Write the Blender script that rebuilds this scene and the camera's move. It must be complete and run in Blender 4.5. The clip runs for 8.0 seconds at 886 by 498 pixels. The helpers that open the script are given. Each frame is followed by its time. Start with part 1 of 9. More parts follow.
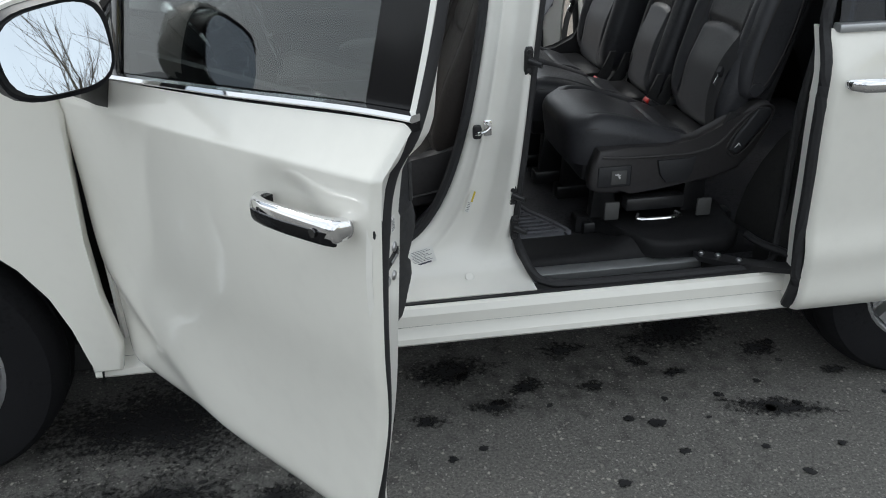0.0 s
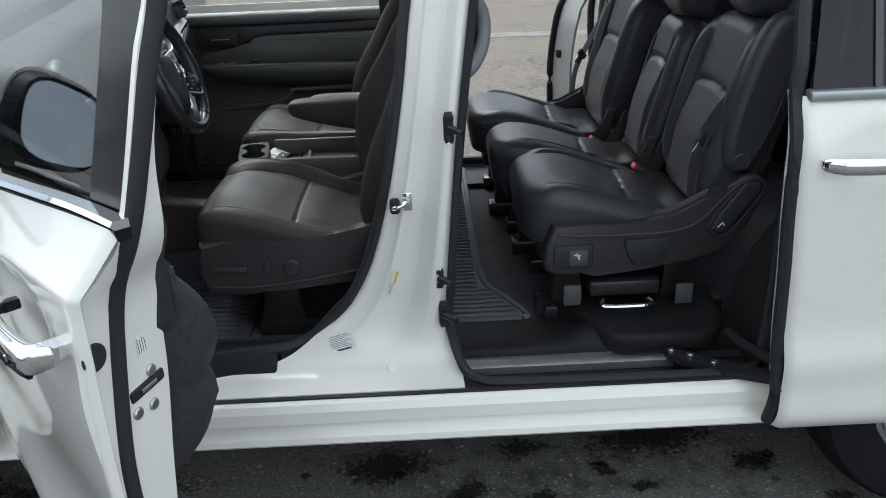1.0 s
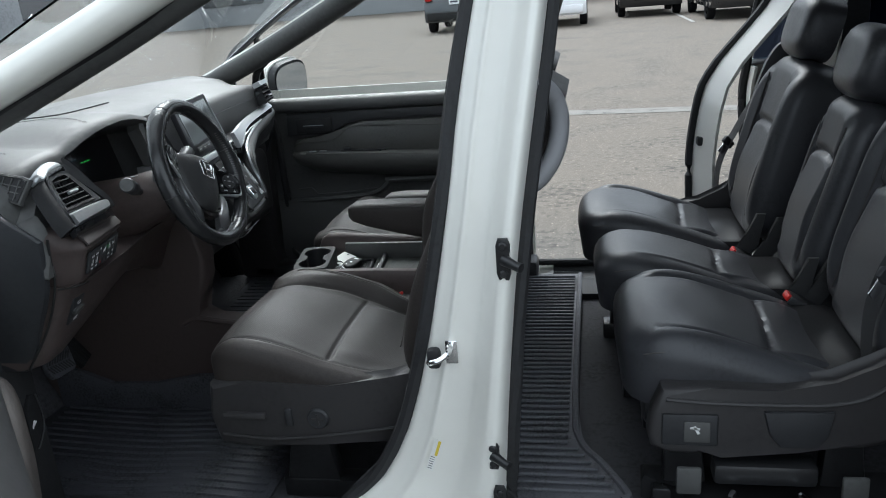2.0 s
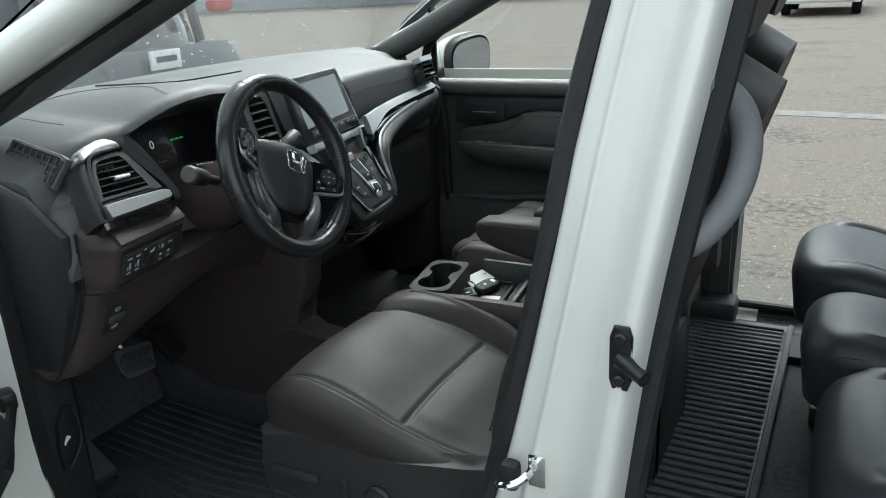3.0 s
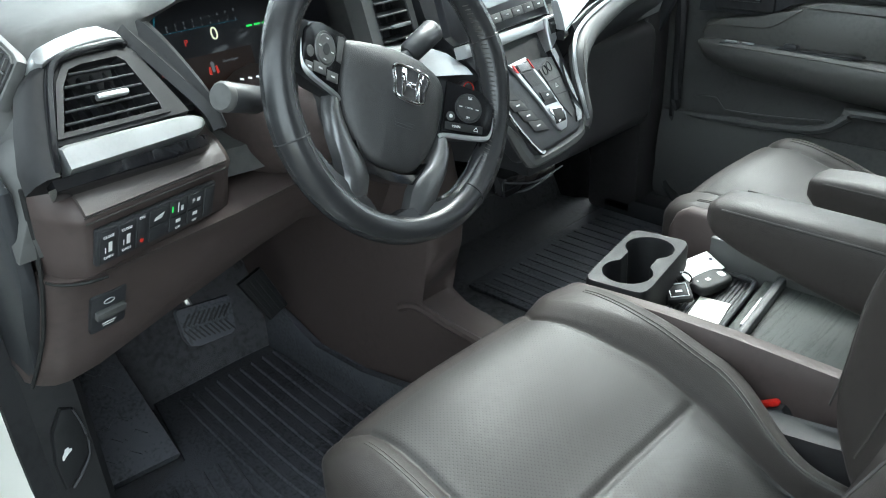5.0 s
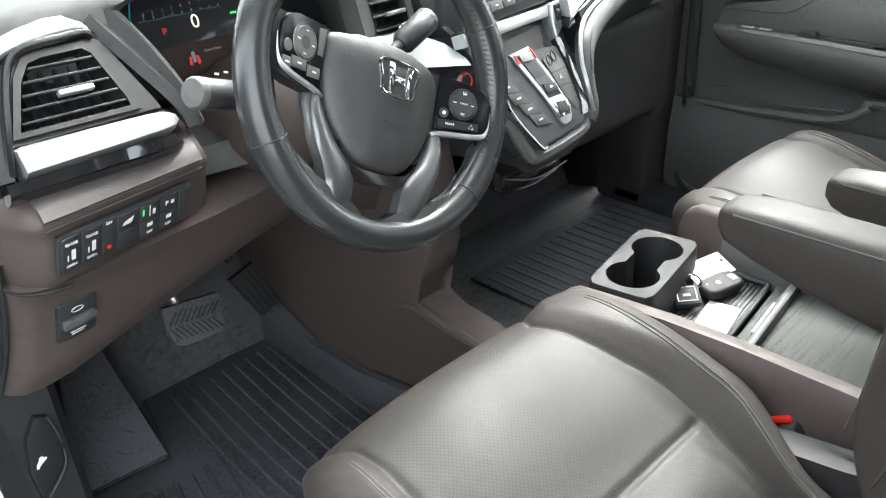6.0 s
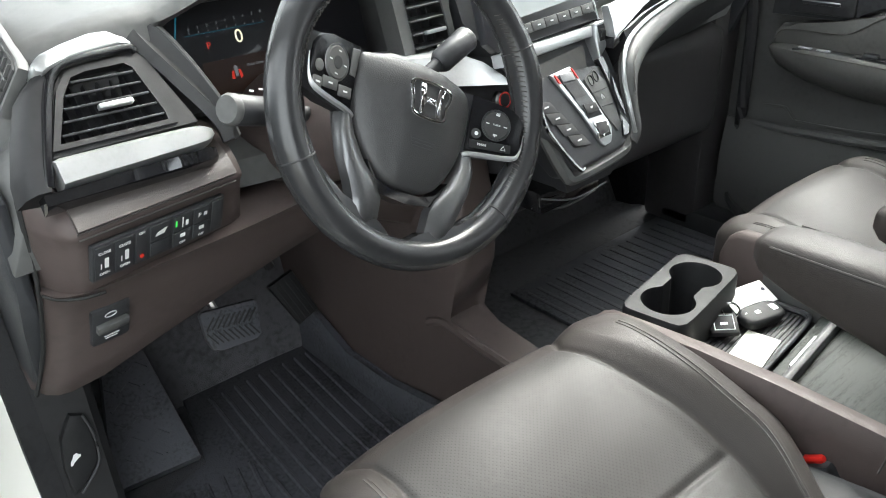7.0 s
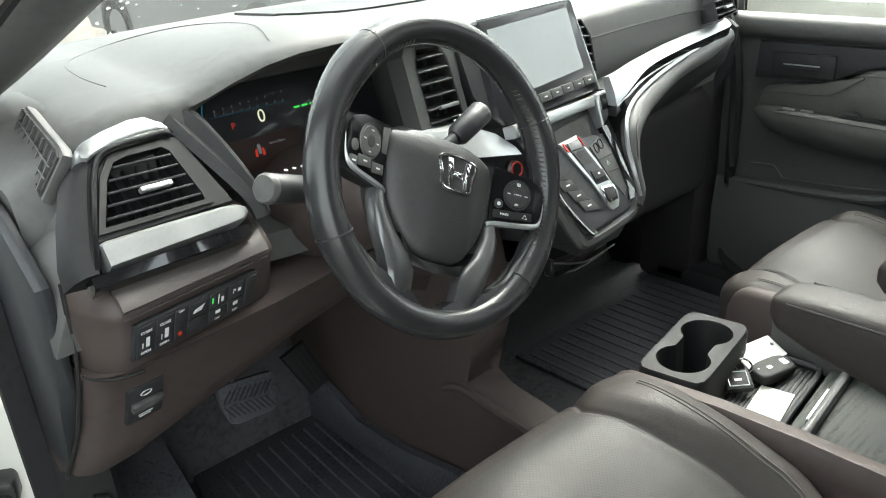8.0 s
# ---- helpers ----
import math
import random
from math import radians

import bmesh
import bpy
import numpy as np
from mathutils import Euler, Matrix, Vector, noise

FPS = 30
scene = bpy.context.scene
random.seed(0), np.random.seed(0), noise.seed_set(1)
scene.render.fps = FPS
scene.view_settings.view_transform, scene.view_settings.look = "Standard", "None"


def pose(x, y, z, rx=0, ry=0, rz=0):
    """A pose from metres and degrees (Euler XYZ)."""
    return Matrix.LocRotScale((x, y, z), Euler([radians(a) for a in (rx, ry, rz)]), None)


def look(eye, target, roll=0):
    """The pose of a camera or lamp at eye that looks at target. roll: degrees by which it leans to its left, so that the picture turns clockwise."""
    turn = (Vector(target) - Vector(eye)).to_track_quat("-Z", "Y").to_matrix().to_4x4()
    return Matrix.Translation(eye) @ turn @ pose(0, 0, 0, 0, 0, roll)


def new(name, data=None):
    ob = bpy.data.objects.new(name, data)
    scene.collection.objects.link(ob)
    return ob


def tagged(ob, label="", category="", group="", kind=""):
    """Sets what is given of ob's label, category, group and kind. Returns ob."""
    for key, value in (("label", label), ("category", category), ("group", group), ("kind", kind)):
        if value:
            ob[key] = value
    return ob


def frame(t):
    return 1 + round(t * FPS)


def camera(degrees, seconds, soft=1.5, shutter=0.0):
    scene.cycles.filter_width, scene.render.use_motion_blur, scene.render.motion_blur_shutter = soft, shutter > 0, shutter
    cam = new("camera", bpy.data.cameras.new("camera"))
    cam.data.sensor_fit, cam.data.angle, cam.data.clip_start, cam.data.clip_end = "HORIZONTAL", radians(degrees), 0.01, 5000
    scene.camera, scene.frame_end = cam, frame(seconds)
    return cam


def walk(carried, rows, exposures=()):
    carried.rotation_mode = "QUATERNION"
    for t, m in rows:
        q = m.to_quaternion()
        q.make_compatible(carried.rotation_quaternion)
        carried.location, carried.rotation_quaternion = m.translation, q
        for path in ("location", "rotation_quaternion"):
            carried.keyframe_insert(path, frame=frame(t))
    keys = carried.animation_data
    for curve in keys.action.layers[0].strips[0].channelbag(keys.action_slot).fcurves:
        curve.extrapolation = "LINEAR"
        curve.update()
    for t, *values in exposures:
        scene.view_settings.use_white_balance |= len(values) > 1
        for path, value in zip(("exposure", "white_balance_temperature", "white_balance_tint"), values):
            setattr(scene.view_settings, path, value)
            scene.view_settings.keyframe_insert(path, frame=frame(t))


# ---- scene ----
cam = camera(58.8, 8.0, 1.0)
PATH = [
    (0, (-0.405, -1.774, 1.498), (-0.15, -0.014, 0.582), -1.2),
    (0.5, (-0.182, -1.654, 1.497), (0.042, 0.151, 0.665), -3.3),
    (1, (0.061, -1.529, 1.476), (0.084, 0.294, 0.653), -2.4),
    (1.5, (0.176, -1.308, 1.44), (0.017, 0.536, 0.683), -3.7),
    (1.7, (0.203, -1.196, 1.439), (-0.02, 0.674, 0.767), -4.0),
    (2.8, (0.332, -0.639, 1.394), (-0.497, 1.069, 0.765), -4.0),
    (3, (0.292, -0.561, 1.384), (-0.598, 1.108, 0.734), -3.0),
    (3.5, (0.178, -0.386, 1.38), (-0.789, 1.223, 0.69), -2.8),
    (4, (0.118, -0.24, 1.355), (-1.05, 1.214, 0.635), -3.3),
    (4.5, (0.087, -0.093, 1.332), (-1.24, 1.199, 0.576), -1.1),
    (5, (0.018, -0.027, 1.314), (-1.236, 1.23, 0.393), -2.8),
    (5.2, (-0.014, -0.013, 1.312), (-1.206, 1.279, 0.357), -2.7),
    (6.5, (-0.002, 0.049, 1.317), (-1.315, 1.209, 0.352), -2.5),
    (7, (0.005, 0.057, 1.324), (-1.352, 1.182, 0.379), -2.6),
    (7.5, (0.004, 0.065, 1.328), (-1.419, 1.172, 0.46), -3.1),
    (8, (-0.015, 0.01, 1.343), (-1.386, 1.222, 0.536), -3.6),
]
# seconds, stops, kelvin, tint: the phone opens up and turns neutral inside the cabin
EXPOSURES = [(0.0, 0.62, 6220, 8), (0.5, 0.76, 6080, 7), (1.0, 0.86, 5960, 7), (1.5, 0.92, 5820, 7), (3.0, 1.05, 5980, 1), (3.5, 1.02, 5950, -1),
             (4.0, 1.10, 5900, -3), (4.5, 1.62, 5900, -3), (5.0, 2.62, 5900, -1), (5.2, 2.87, 6050, 2), (6.5, 3.26, 6350, 6), (7.0, 2.82, 6400, 6), (7.5, 2.58, 6450, 5), (8.0, 2.48, 6500, 2)]
walk(cam, [(t, look(eye, target, roll)) for t, eye, target, roll in PATH], EXPOSURES)

# ---- world and light: a bright overcast day ----
SUN_EL, SUN_AZ = 46.0, 340.0
world = bpy.data.worlds.new("world")
scene.world = world
world.use_nodes = True
wn, wl = world.node_tree.nodes, world.node_tree.links
sky = wn.new("ShaderNodeTexSky")
sky.sky_type, sky.sun_disc = "NISHITA", False
sky.sun_elevation, sky.sun_rotation = radians(SUN_EL), radians(SUN_AZ)
sky.air_density, sky.dust_density, sky.ozone_density = 1.0, 3.0, 1.0
wco = wn.new("ShaderNodeTexCoord")
cloud = wn.new("ShaderNodeTexNoise")
cloud.inputs["Scale"].default_value, cloud.inputs["Detail"].default_value = 2.2, 5.0
wl.new(wco.outputs["Generated"], cloud.inputs["Vector"])
cloud_ramp = wn.new("ShaderNodeValToRGB")
cloud_ramp.color_ramp.elements[0].position, cloud_ramp.color_ramp.elements[0].color = 0.32, (5.4, 5.7, 6.0, 1)
cloud_ramp.color_ramp.elements[1].position, cloud_ramp.color_ramp.elements[1].color = 0.68, (10.0, 10.2, 10.2, 1)
wl.new(cloud.outputs["Fac"], cloud_ramp.inputs["Fac"])
cover = wn.new("ShaderNodeMix")
cover.data_type = "RGBA"
cover.inputs["Factor"].default_value = 0.86
wl.new(sky.outputs["Color"], cover.inputs["A"])
wl.new(cloud_ramp.outputs["Color"], cover.inputs["B"])
wl.new(cover.outputs["Result"], wn["Background"].inputs["Color"])
wn["Background"].inputs["Strength"].default_value = 0.10

sun_data = bpy.data.lights.new("sun", "SUN")
sun_data.energy, sun_data.angle, sun_data.color = 1.2, radians(30), (1.0, 0.97, 0.92)
sun = new("sun", sun_data)
SUN_FROM = Vector((-0.35, 0.94, 0)).normalized() * math.cos(radians(SUN_EL)) + Vector((0, 0, math.sin(radians(SUN_EL))))
sun.matrix_basis = look(SUN_FROM * 30, (0, 0, 0))


# ---- materials ----
def material(name, color, rough=0.5, metal=0.0, grain=0.0, grain_scale=400.0, kind="noise", vary=0.12, vary_scale=6.0,
             rough_vary=0.1, coat=0.0, spec=0.5, emit=None, emit_strength=1.0, trans=0.0, ior=1.45, stretch=(1, 1, 1), space="Object"):
    mat = bpy.data.materials.new(name)
    mat.use_nodes = True
    n, l = mat.node_tree.nodes, mat.node_tree.links
    b = n["Principled BSDF"]
    b.inputs["Base Color"].default_value = (*color, 1)
    b.inputs["Roughness"].default_value = rough
    b.inputs["Metallic"].default_value = metal
    b.inputs["Coat Weight"].default_value = coat
    b.inputs["Coat Roughness"].default_value = 0.04
    b.inputs["Specular IOR Level"].default_value = spec
    b.inputs["IOR"].default_value = ior
    b.inputs["Transmission Weight"].default_value = trans
    if emit:
        b.inputs["Emission Color"].default_value = (*emit, 1)
        b.inputs["Emission Strength"].default_value = emit_strength
    co = n.new("ShaderNodeTexCoord")
    mp = n.new("ShaderNodeMapping")
    mp.inputs["Scale"].default_value = stretch
    l.new(co.outputs[space], mp.inputs["Vector"])
    if vary:
        big = n.new("ShaderNodeTexNoise")
        big.inputs["Scale"].default_value, big.inputs["Detail"].default_value = vary_scale, 6.0
        l.new(mp.outputs["Vector"], big.inputs["Vector"])
        fine = n.new("ShaderNodeTexNoise")
        fine.inputs["Scale"].default_value, fine.inputs["Detail"].default_value = vary_scale * 14, 3.0
        l.new(mp.outputs["Vector"], fine.inputs["Vector"])
        both = n.new("ShaderNodeMath")
        both.operation = "ADD"
        l.new(big.outputs["Fac"], both.inputs[0])
        l.new(fine.outputs["Fac"], both.inputs[1])
        ramp = n.new("ShaderNodeValToRGB")
        ramp.color_ramp.elements[0].position, ramp.color_ramp.elements[1].position = 0.7, 1.3
        lo, hi = 1 - vary, 1 + vary
        ramp.color_ramp.elements[0].color = (color[0] * lo, color[1] * lo, color[2] * lo, 1)
        ramp.color_ramp.elements[1].color = (min(1, color[0] * hi), min(1, color[1] * hi), min(1, color[2] * hi), 1)
        l.new(both.outputs[0], ramp.inputs["Fac"])
        l.new(ramp.outputs["Color"], b.inputs["Base Color"])
        if rough_vary:
            rr = n.new("ShaderNodeMapRange")
            rr.inputs["From Min"].default_value, rr.inputs["From Max"].default_value = 0.3, 0.7
            rr.inputs["To Min"].default_value, rr.inputs["To Max"].default_value = max(0.02, rough - rough_vary * rough), min(1, rough + rough_vary * rough)
            l.new(big.outputs["Fac"], rr.inputs["Value"])
            l.new(rr.outputs["Result"], b.inputs["Roughness"])
    if grain:
        if kind == "noise":
            g = n.new("ShaderNodeTexNoise")
            g.inputs["Scale"].default_value, g.inputs["Detail"].default_value = grain_scale, 4.0
            out = g.outputs["Fac"]
        else:
            g = n.new("ShaderNodeTexVoronoi")
            g.inputs["Scale"].default_value = grain_scale
            out = g.outputs["Distance"]
        l.new(mp.outputs["Vector"], g.inputs["Vector"])
        bump = n.new("ShaderNodeBump")
        bump.inputs["Strength"].default_value, bump.inputs["Distance"].default_value = grain, 0.002
        l.new(out, bump.inputs["Height"])
        l.new(bump.outputs["Normal"], b.inputs["Normal"])
    return mat


PAINT = material("white_paint", (0.80, 0.786, 0.725), 0.30, coat=1.0, vary=0.015, vary_scale=1.5, rough_vary=0.1, grain=0.02, grain_scale=900)
PAINT_IN = material("white_jamb_paint", (0.80, 0.788, 0.74), 0.35, coat=0.6, vary=0.01, vary_scale=2, grain=0.03, grain_scale=300)
RUBBER = material("black_rubber", (0.016, 0.016, 0.0175), 0.6, grain=0.15, grain_scale=500, vary=0.3)
PLASTIC = material("black_plastic", (0.025, 0.0255, 0.028), 0.46, grain=0.10, grain_scale=1200, kind="voronoi", vary=0.2)
DASH = material("dark_grey_soft_dash", (0.075, 0.075, 0.074), 0.50, grain=0.10, grain_scale=1300, kind="voronoi", vary=0.10)
BROWN = material("mocha_brown_trim", (0.066, 0.051, 0.048), 0.52, spec=0.36, grain=0.12, grain_scale=1200, kind="voronoi", vary=0.10)
COVER = material("dark_brown_black_plastic", (0.034, 0.032, 0.033), 0.46, grain=0.10, grain_scale=1200, kind="voronoi", vary=0.12)
LEATHER = material("dark_brown_leather", (0.031, 0.0262, 0.0242), 0.55, spec=0.34, grain=0.14, grain_scale=950, kind="voronoi", vary=0.14, vary_scale=9)
KNEE_SKIN = material("grained_brown_leather", (0.058, 0.050, 0.0475), 0.46, grain=0.16, grain_scale=800, kind="voronoi", vary=0.10, vary_scale=12)
# lighter copy of the dark leather: window light put into the colour
DOOR_SKIN_LIT = material("soft_dark_door_leather_lit", (0.062, 0.061, 0.058), 0.46, grain=0.14, grain_scale=950, kind="voronoi", vary=0.12, vary_scale=9)
LEATHER_B = material("black_leather", (0.040, 0.0405, 0.045), 0.34, grain=0.14, grain_scale=950, kind="voronoi", vary=0.16, vary_scale=9)
GLOSS = material("gloss_black_trim", (0.008, 0.008, 0.009), 0.06, coat=1.0, vary=0)
PIANO = material("dark_piano_trim", (0.006, 0.006, 0.007), 0.20, spec=0.35, vary=0)
END_GREY = material("blue_black_soft_panel", (0.026, 0.0275, 0.031), 0.52, grain=0.10, grain_scale=1300, kind="voronoi", vary=0.12)
CHROME = material("chrome", (0.85, 0.85, 0.86), 0.06, metal=1.0, vary=0.02)
SATIN = material("satin_silver_trim", (0.46, 0.47, 0.48), 0.40, metal=0.85, vary=0.04, vary_scale=20)
SPOKE = material("satin_grey_trim", (0.13, 0.131, 0.134), 0.36, metal=0.8, vary=0.05, vary_scale=20)
RIM_LEATHER = material("worn_smooth_black_leather", (0.022, 0.0222, 0.0235), 0.25, spec=0.6, grain=0.03, grain_scale=1100, kind="voronoi", vary=0.08, vary_scale=8, rough_vary=0.12)
HUB_SKIN = material("soft_grained_black_cover", (0.030, 0.0297, 0.0305), 0.40, grain=0.16, grain_scale=1100, kind="voronoi", vary=0.10, vary_scale=12)
STEEL = material("bare_steel", (0.45, 0.45, 0.46), 0.35, metal=1.0, vary=0.15, vary_scale=15)
CARPET = material("black_carpet", (0.058, 0.058, 0.063), 0.95, grain=0.9, grain_scale=600, vary=0.3)
MAT_RUBBER = material("black_ribbed_rubber", (0.050, 0.051, 0.058), 0.60, spec=0.3, grain=0.3, grain_scale=300, vary=0.45, vary_scale=12, rough_vary=0.3)
REAR_RUBBER = material("grey_black_ribbed_rubber", (0.080, 0.081, 0.090), 0.58, grain=0.3, grain_scale=300, vary=0.35, vary_scale=12, rough_vary=0.3)
JET = material("matt_jet_plastic", (0.014, 0.014, 0.015), 0.55, spec=0.22, grain=0.08, grain_scale=1200, vary=0.15)
GREY_GRAB = material("mid_grey_plastic", (0.19, 0.19, 0.20), 0.5, grain=0.15, grain_scale=600, vary=0.05)
DULL = material("dull_black_plastic", (0.032, 0.032, 0.033), 0.62, spec=0.3, grain=0.10, grain_scale=1200, vary=0.2)
RED = material("red_plastic", (0.55, 0.02, 0.015), 0.35, vary=0.05)
WHITE_INK = material("white_ink", (0.7, 0.7, 0.7), 0.6, vary=0)
DARK_INK = material("dark_ink", (0.06, 0.06, 0.08), 0.6, vary=0)
PAPER = material("white_paper", (0.75, 0.75, 0.72), 0.8, vary=0.04, vary_scale=30)
CREAM = material("cream_paper", (0.72, 0.70, 0.62), 0.8, vary=0.04, vary_scale=30)
YELLOW = material("yellow_ink", (0.65, 0.5, 0.05), 0.6, vary=0)
GLASS = material("clear_glass", (0.95, 0.97, 0.96), 0.0, trans=1.0, vary=0)
TINT = material("tinted_glass", (0.16, 0.19, 0.19), 0.0, trans=1.0, ior=1.75, vary=0)
PRIVACY = material("privacy_glass", (0.03, 0.04, 0.07), 0.0, trans=1.0, vary=0)
MIRROR = material("mirror_glass", (0.58, 0.63, 0.68), 0.01, metal=1.0, vary=0)
STITCH = material("stitch_thread", (0.055, 0.050, 0.047), 0.7, vary=0.1)
WEAVE = material("grey_seatbelt_webbing", (0.03, 0.03, 0.032), 0.7, grain=0.6, grain_scale=900, vary=0.1)
DROP = material("rain_water", (1.0, 1.0, 1.0), 0.0, trans=1.0, ior=1.33, vary=0)
DISPLAY = material("display_glass", (0.018, 0.018, 0.021), 0.28, coat=0.3, vary=0)
# pale grey base puts the reflection on the screen into its colour
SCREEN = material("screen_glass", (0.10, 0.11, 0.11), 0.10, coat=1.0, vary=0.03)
WOOD = material("dark_grained_wood", (0.034, 0.036, 0.034), 0.55, spec=0.16, vary=0.95, vary_scale=3, stretch=(60, 3, 3), grain=0.35, grain_scale=40)
TYRE = material("tyre_rubber", (0.009, 0.009, 0.010), 0.85, spec=0.15, grain=0.3, grain_scale=200, vary=0.3)
ALLOY = material("alloy_silver", (0.55, 0.56, 0.57), 0.28, metal=0.9, vary=0.06)
CASTING = material("black_painted_steel", (0.016, 0.016, 0.017), 0.3, vary=0.3, grain=0.1, grain_scale=200)
UNDER = material("underbody_black", (0.010, 0.010, 0.010), 0.8, vary=0.4)
HEADLINER = material("grey_headliner", (0.28, 0.28, 0.27), 0.9, grain=0.4, grain_scale=500, vary=0.05)


def glow(name, color, strength):
    return material(name, (color[0] * 0.04, color[1] * 0.04, color[2] * 0.04), 0.3, vary=0, emit=color, emit_strength=strength)


GLOW_WHITE = glow("display_white", (0.85, 0.95, 1.0), 0.10)
GLOW_RED = glow("display_red", (1.0, 0.06, 0.04), 0.07)
GLOW_DIM = glow("display_grey", (0.62, 0.66, 0.70), 0.030)
GLOW_AMBER = glow("display_amber", (0.20, 0.085, 0.055), 0.006)
GLOW_BLUE = glow("display_blue", (0.05, 0.6, 0.9), 0.02)
GLOW_GREEN = glow("indicator_green", (0.1, 1.0, 0.15), 0.14)


def perforated():
    """Leather with rows of small punched holes."""
    mat = material("perforated_leather", (0.027, 0.0247, 0.0234), 0.62, vary=0.14, vary_scale=9)
    n, l = mat.node_tree.nodes, mat.node_tree.links
    b = n["Principled BSDF"]
    co = n.new("ShaderNodeTexCoord")
    rot = n.new("ShaderNodeMapping")
    rot.inputs["Rotation"].default_value = (0, 0, radians(45))
    rot.inputs["Scale"].default_value = (260, 260, 0.0)
    l.new(co.outputs["Object"], rot.inputs["Vector"])
    v = n.new("ShaderNodeTexVoronoi")
    v.inputs["Scale"].default_value, v.inputs["Randomness"].default_value = 1.0, 0.0
    l.new(rot.outputs["Vector"], v.inputs["Vector"])
    r = n.new("ShaderNodeMapRange")
    r.inputs["From Min"].default_value, r.inputs["From Max"].default_value = 0.14, 0.26
    l.new(v.outputs["Distance"], r.inputs["Value"])
    base = b.inputs["Base Color"].links[0].from_socket
    mix = n.new("ShaderNodeMix")
    mix.data_type = "RGBA"
    mix.inputs["A"].default_value = (0.016, 0.014, 0.013, 1)
    l.new(r.outputs["Result"], mix.inputs["Factor"])
    l.new(base, mix.inputs["B"])
    l.new(mix.outputs["Result"], b.inputs["Base Color"])
    bump = n.new("ShaderNodeBump")
    bump.inputs["Strength"].default_value, bump.inputs["Distance"].default_value = 0.25, 0.0006
    l.new(r.outputs["Result"], bump.inputs["Height"])
    l.new(bump.outputs["Normal"], b.inputs["Normal"])
    return mat


PERF = perforated()


def asphalt():
    """Dark binder with fine grit and pale chips of several sizes."""
    mat = material("asphalt", (0.088, 0.085, 0.079), 0.85, vary=0.45, vary_scale=1.3, space="Object")
    n, l = mat.node_tree.nodes, mat.node_tree.links
    b = n["Principled BSDF"]
    co = n.new("ShaderNodeTexCoord")
    base = b.inputs["Base Color"].links[0].from_socket
    grit = n.new("ShaderNodeTexNoise")
    grit.inputs["Scale"].default_value, grit.inputs["Detail"].default_value, grit.inputs["Roughness"].default_value = 120.0, 5.0, 0.75
    l.new(co.outputs["Object"], grit.inputs["Vector"])
    gain = n.new("ShaderNodeMapRange")
    gain.inputs["From Min"].default_value, gain.inputs["From Max"].default_value = 0.30, 0.70
    gain.inputs["To Min"].default_value, gain.inputs["To Max"].default_value = 0.35, 1.65
    l.new(grit.outputs["Fac"], gain.inputs["Value"])
    mul = n.new("ShaderNodeVectorMath")
    mul.operation = "SCALE"
    l.new(base, mul.inputs[0])
    l.new(gain.outputs["Result"], mul.inputs["Scale"])
    last = mul.outputs["Vector"]
    warp = n.new("ShaderNodeTexNoise")
    warp.inputs["Scale"].default_value = 90.0
    l.new(co.outputs["Object"], warp.inputs["Vector"])
    bent = n.new("ShaderNodeVectorMath")
    bent.operation = "MULTIPLY_ADD"
    bent.inputs[1].default_value = (0.012, 0.012, 0.012)
    l.new(warp.outputs["Color"], bent.inputs[0])
    l.new(co.outputs["Object"], bent.inputs[2])
    for scale, lo, hi, tone in ((230, 0.74, 0.98, (0.30, 0.29, 0.27)), (120, 0.80, 0.98, (0.34, 0.33, 0.30)), (65, 0.90, 0.99, (0.40, 0.38, 0.33))):
        v = n.new("ShaderNodeTexVoronoi")
        v.inputs["Scale"].default_value = scale
        l.new(bent.outputs["Vector"], v.inputs["Vector"])
        pick = n.new("ShaderNodeSeparateColor")
        l.new(v.outputs["Color"], pick.inputs["Color"])
        r = n.new("ShaderNodeMapRange")
        r.inputs["From Min"].default_value, r.inputs["From Max"].default_value = lo, hi
        l.new(pick.outputs["Red"], r.inputs["Value"])
        shape = n.new("ShaderNodeMapRange")
        shape.inputs["From Min"].default_value, shape.inputs["From Max"].default_value = 0.45, 0.22
        l.new(v.outputs["Distance"], shape.inputs["Value"])
        both_ = n.new("ShaderNodeMath")
        both_.operation = "MULTIPLY"
        l.new(r.outputs["Result"], both_.inputs[0])
        l.new(shape.outputs["Result"], both_.inputs[1])
        mix = n.new("ShaderNodeMix")
        mix.data_type = "RGBA"
        mix.inputs["B"].default_value = (*tone, 1)
        l.new(both_.outputs[0], mix.inputs["Factor"])
        l.new(last, mix.inputs["A"])
        last = mix.outputs["Result"]
    # beyond the bays a paler, warmer tint paints in the glancing light
    place = n.new("ShaderNodeSeparateXYZ")
    l.new(co.outputs["Object"], place.inputs["Vector"])
    edge = n.new("ShaderNodeTexNoise")
    edge.inputs["Scale"].default_value, edge.inputs["Detail"].default_value = 0.9, 5.0
    l.new(co.outputs["Object"], edge.inputs["Vector"])
    shift = n.new("ShaderNodeMath")
    shift.operation = "MULTIPLY_ADD"
    shift.inputs[1].default_value = 2.4
    l.new(edge.outputs["Fac"], shift.inputs[0])
    l.new(place.outputs["Y"], shift.inputs[2])
    # dry only masks that painted light; the surface stays the same
    dry = n.new("ShaderNodeMapRange")
    dry.inputs["From Min"].default_value, dry.inputs["From Max"].default_value = 3.0, 5.2
    l.new(shift.outputs[0], dry.inputs["Value"])
    pale = n.new("ShaderNodeMix")
    pale.data_type, pale.blend_type = "RGBA", "MULTIPLY"
    pale.inputs["B"].default_value = (1.36, 1.20, 1.06, 1)
    l.new(dry.outputs["Result"], pale.inputs["Factor"])
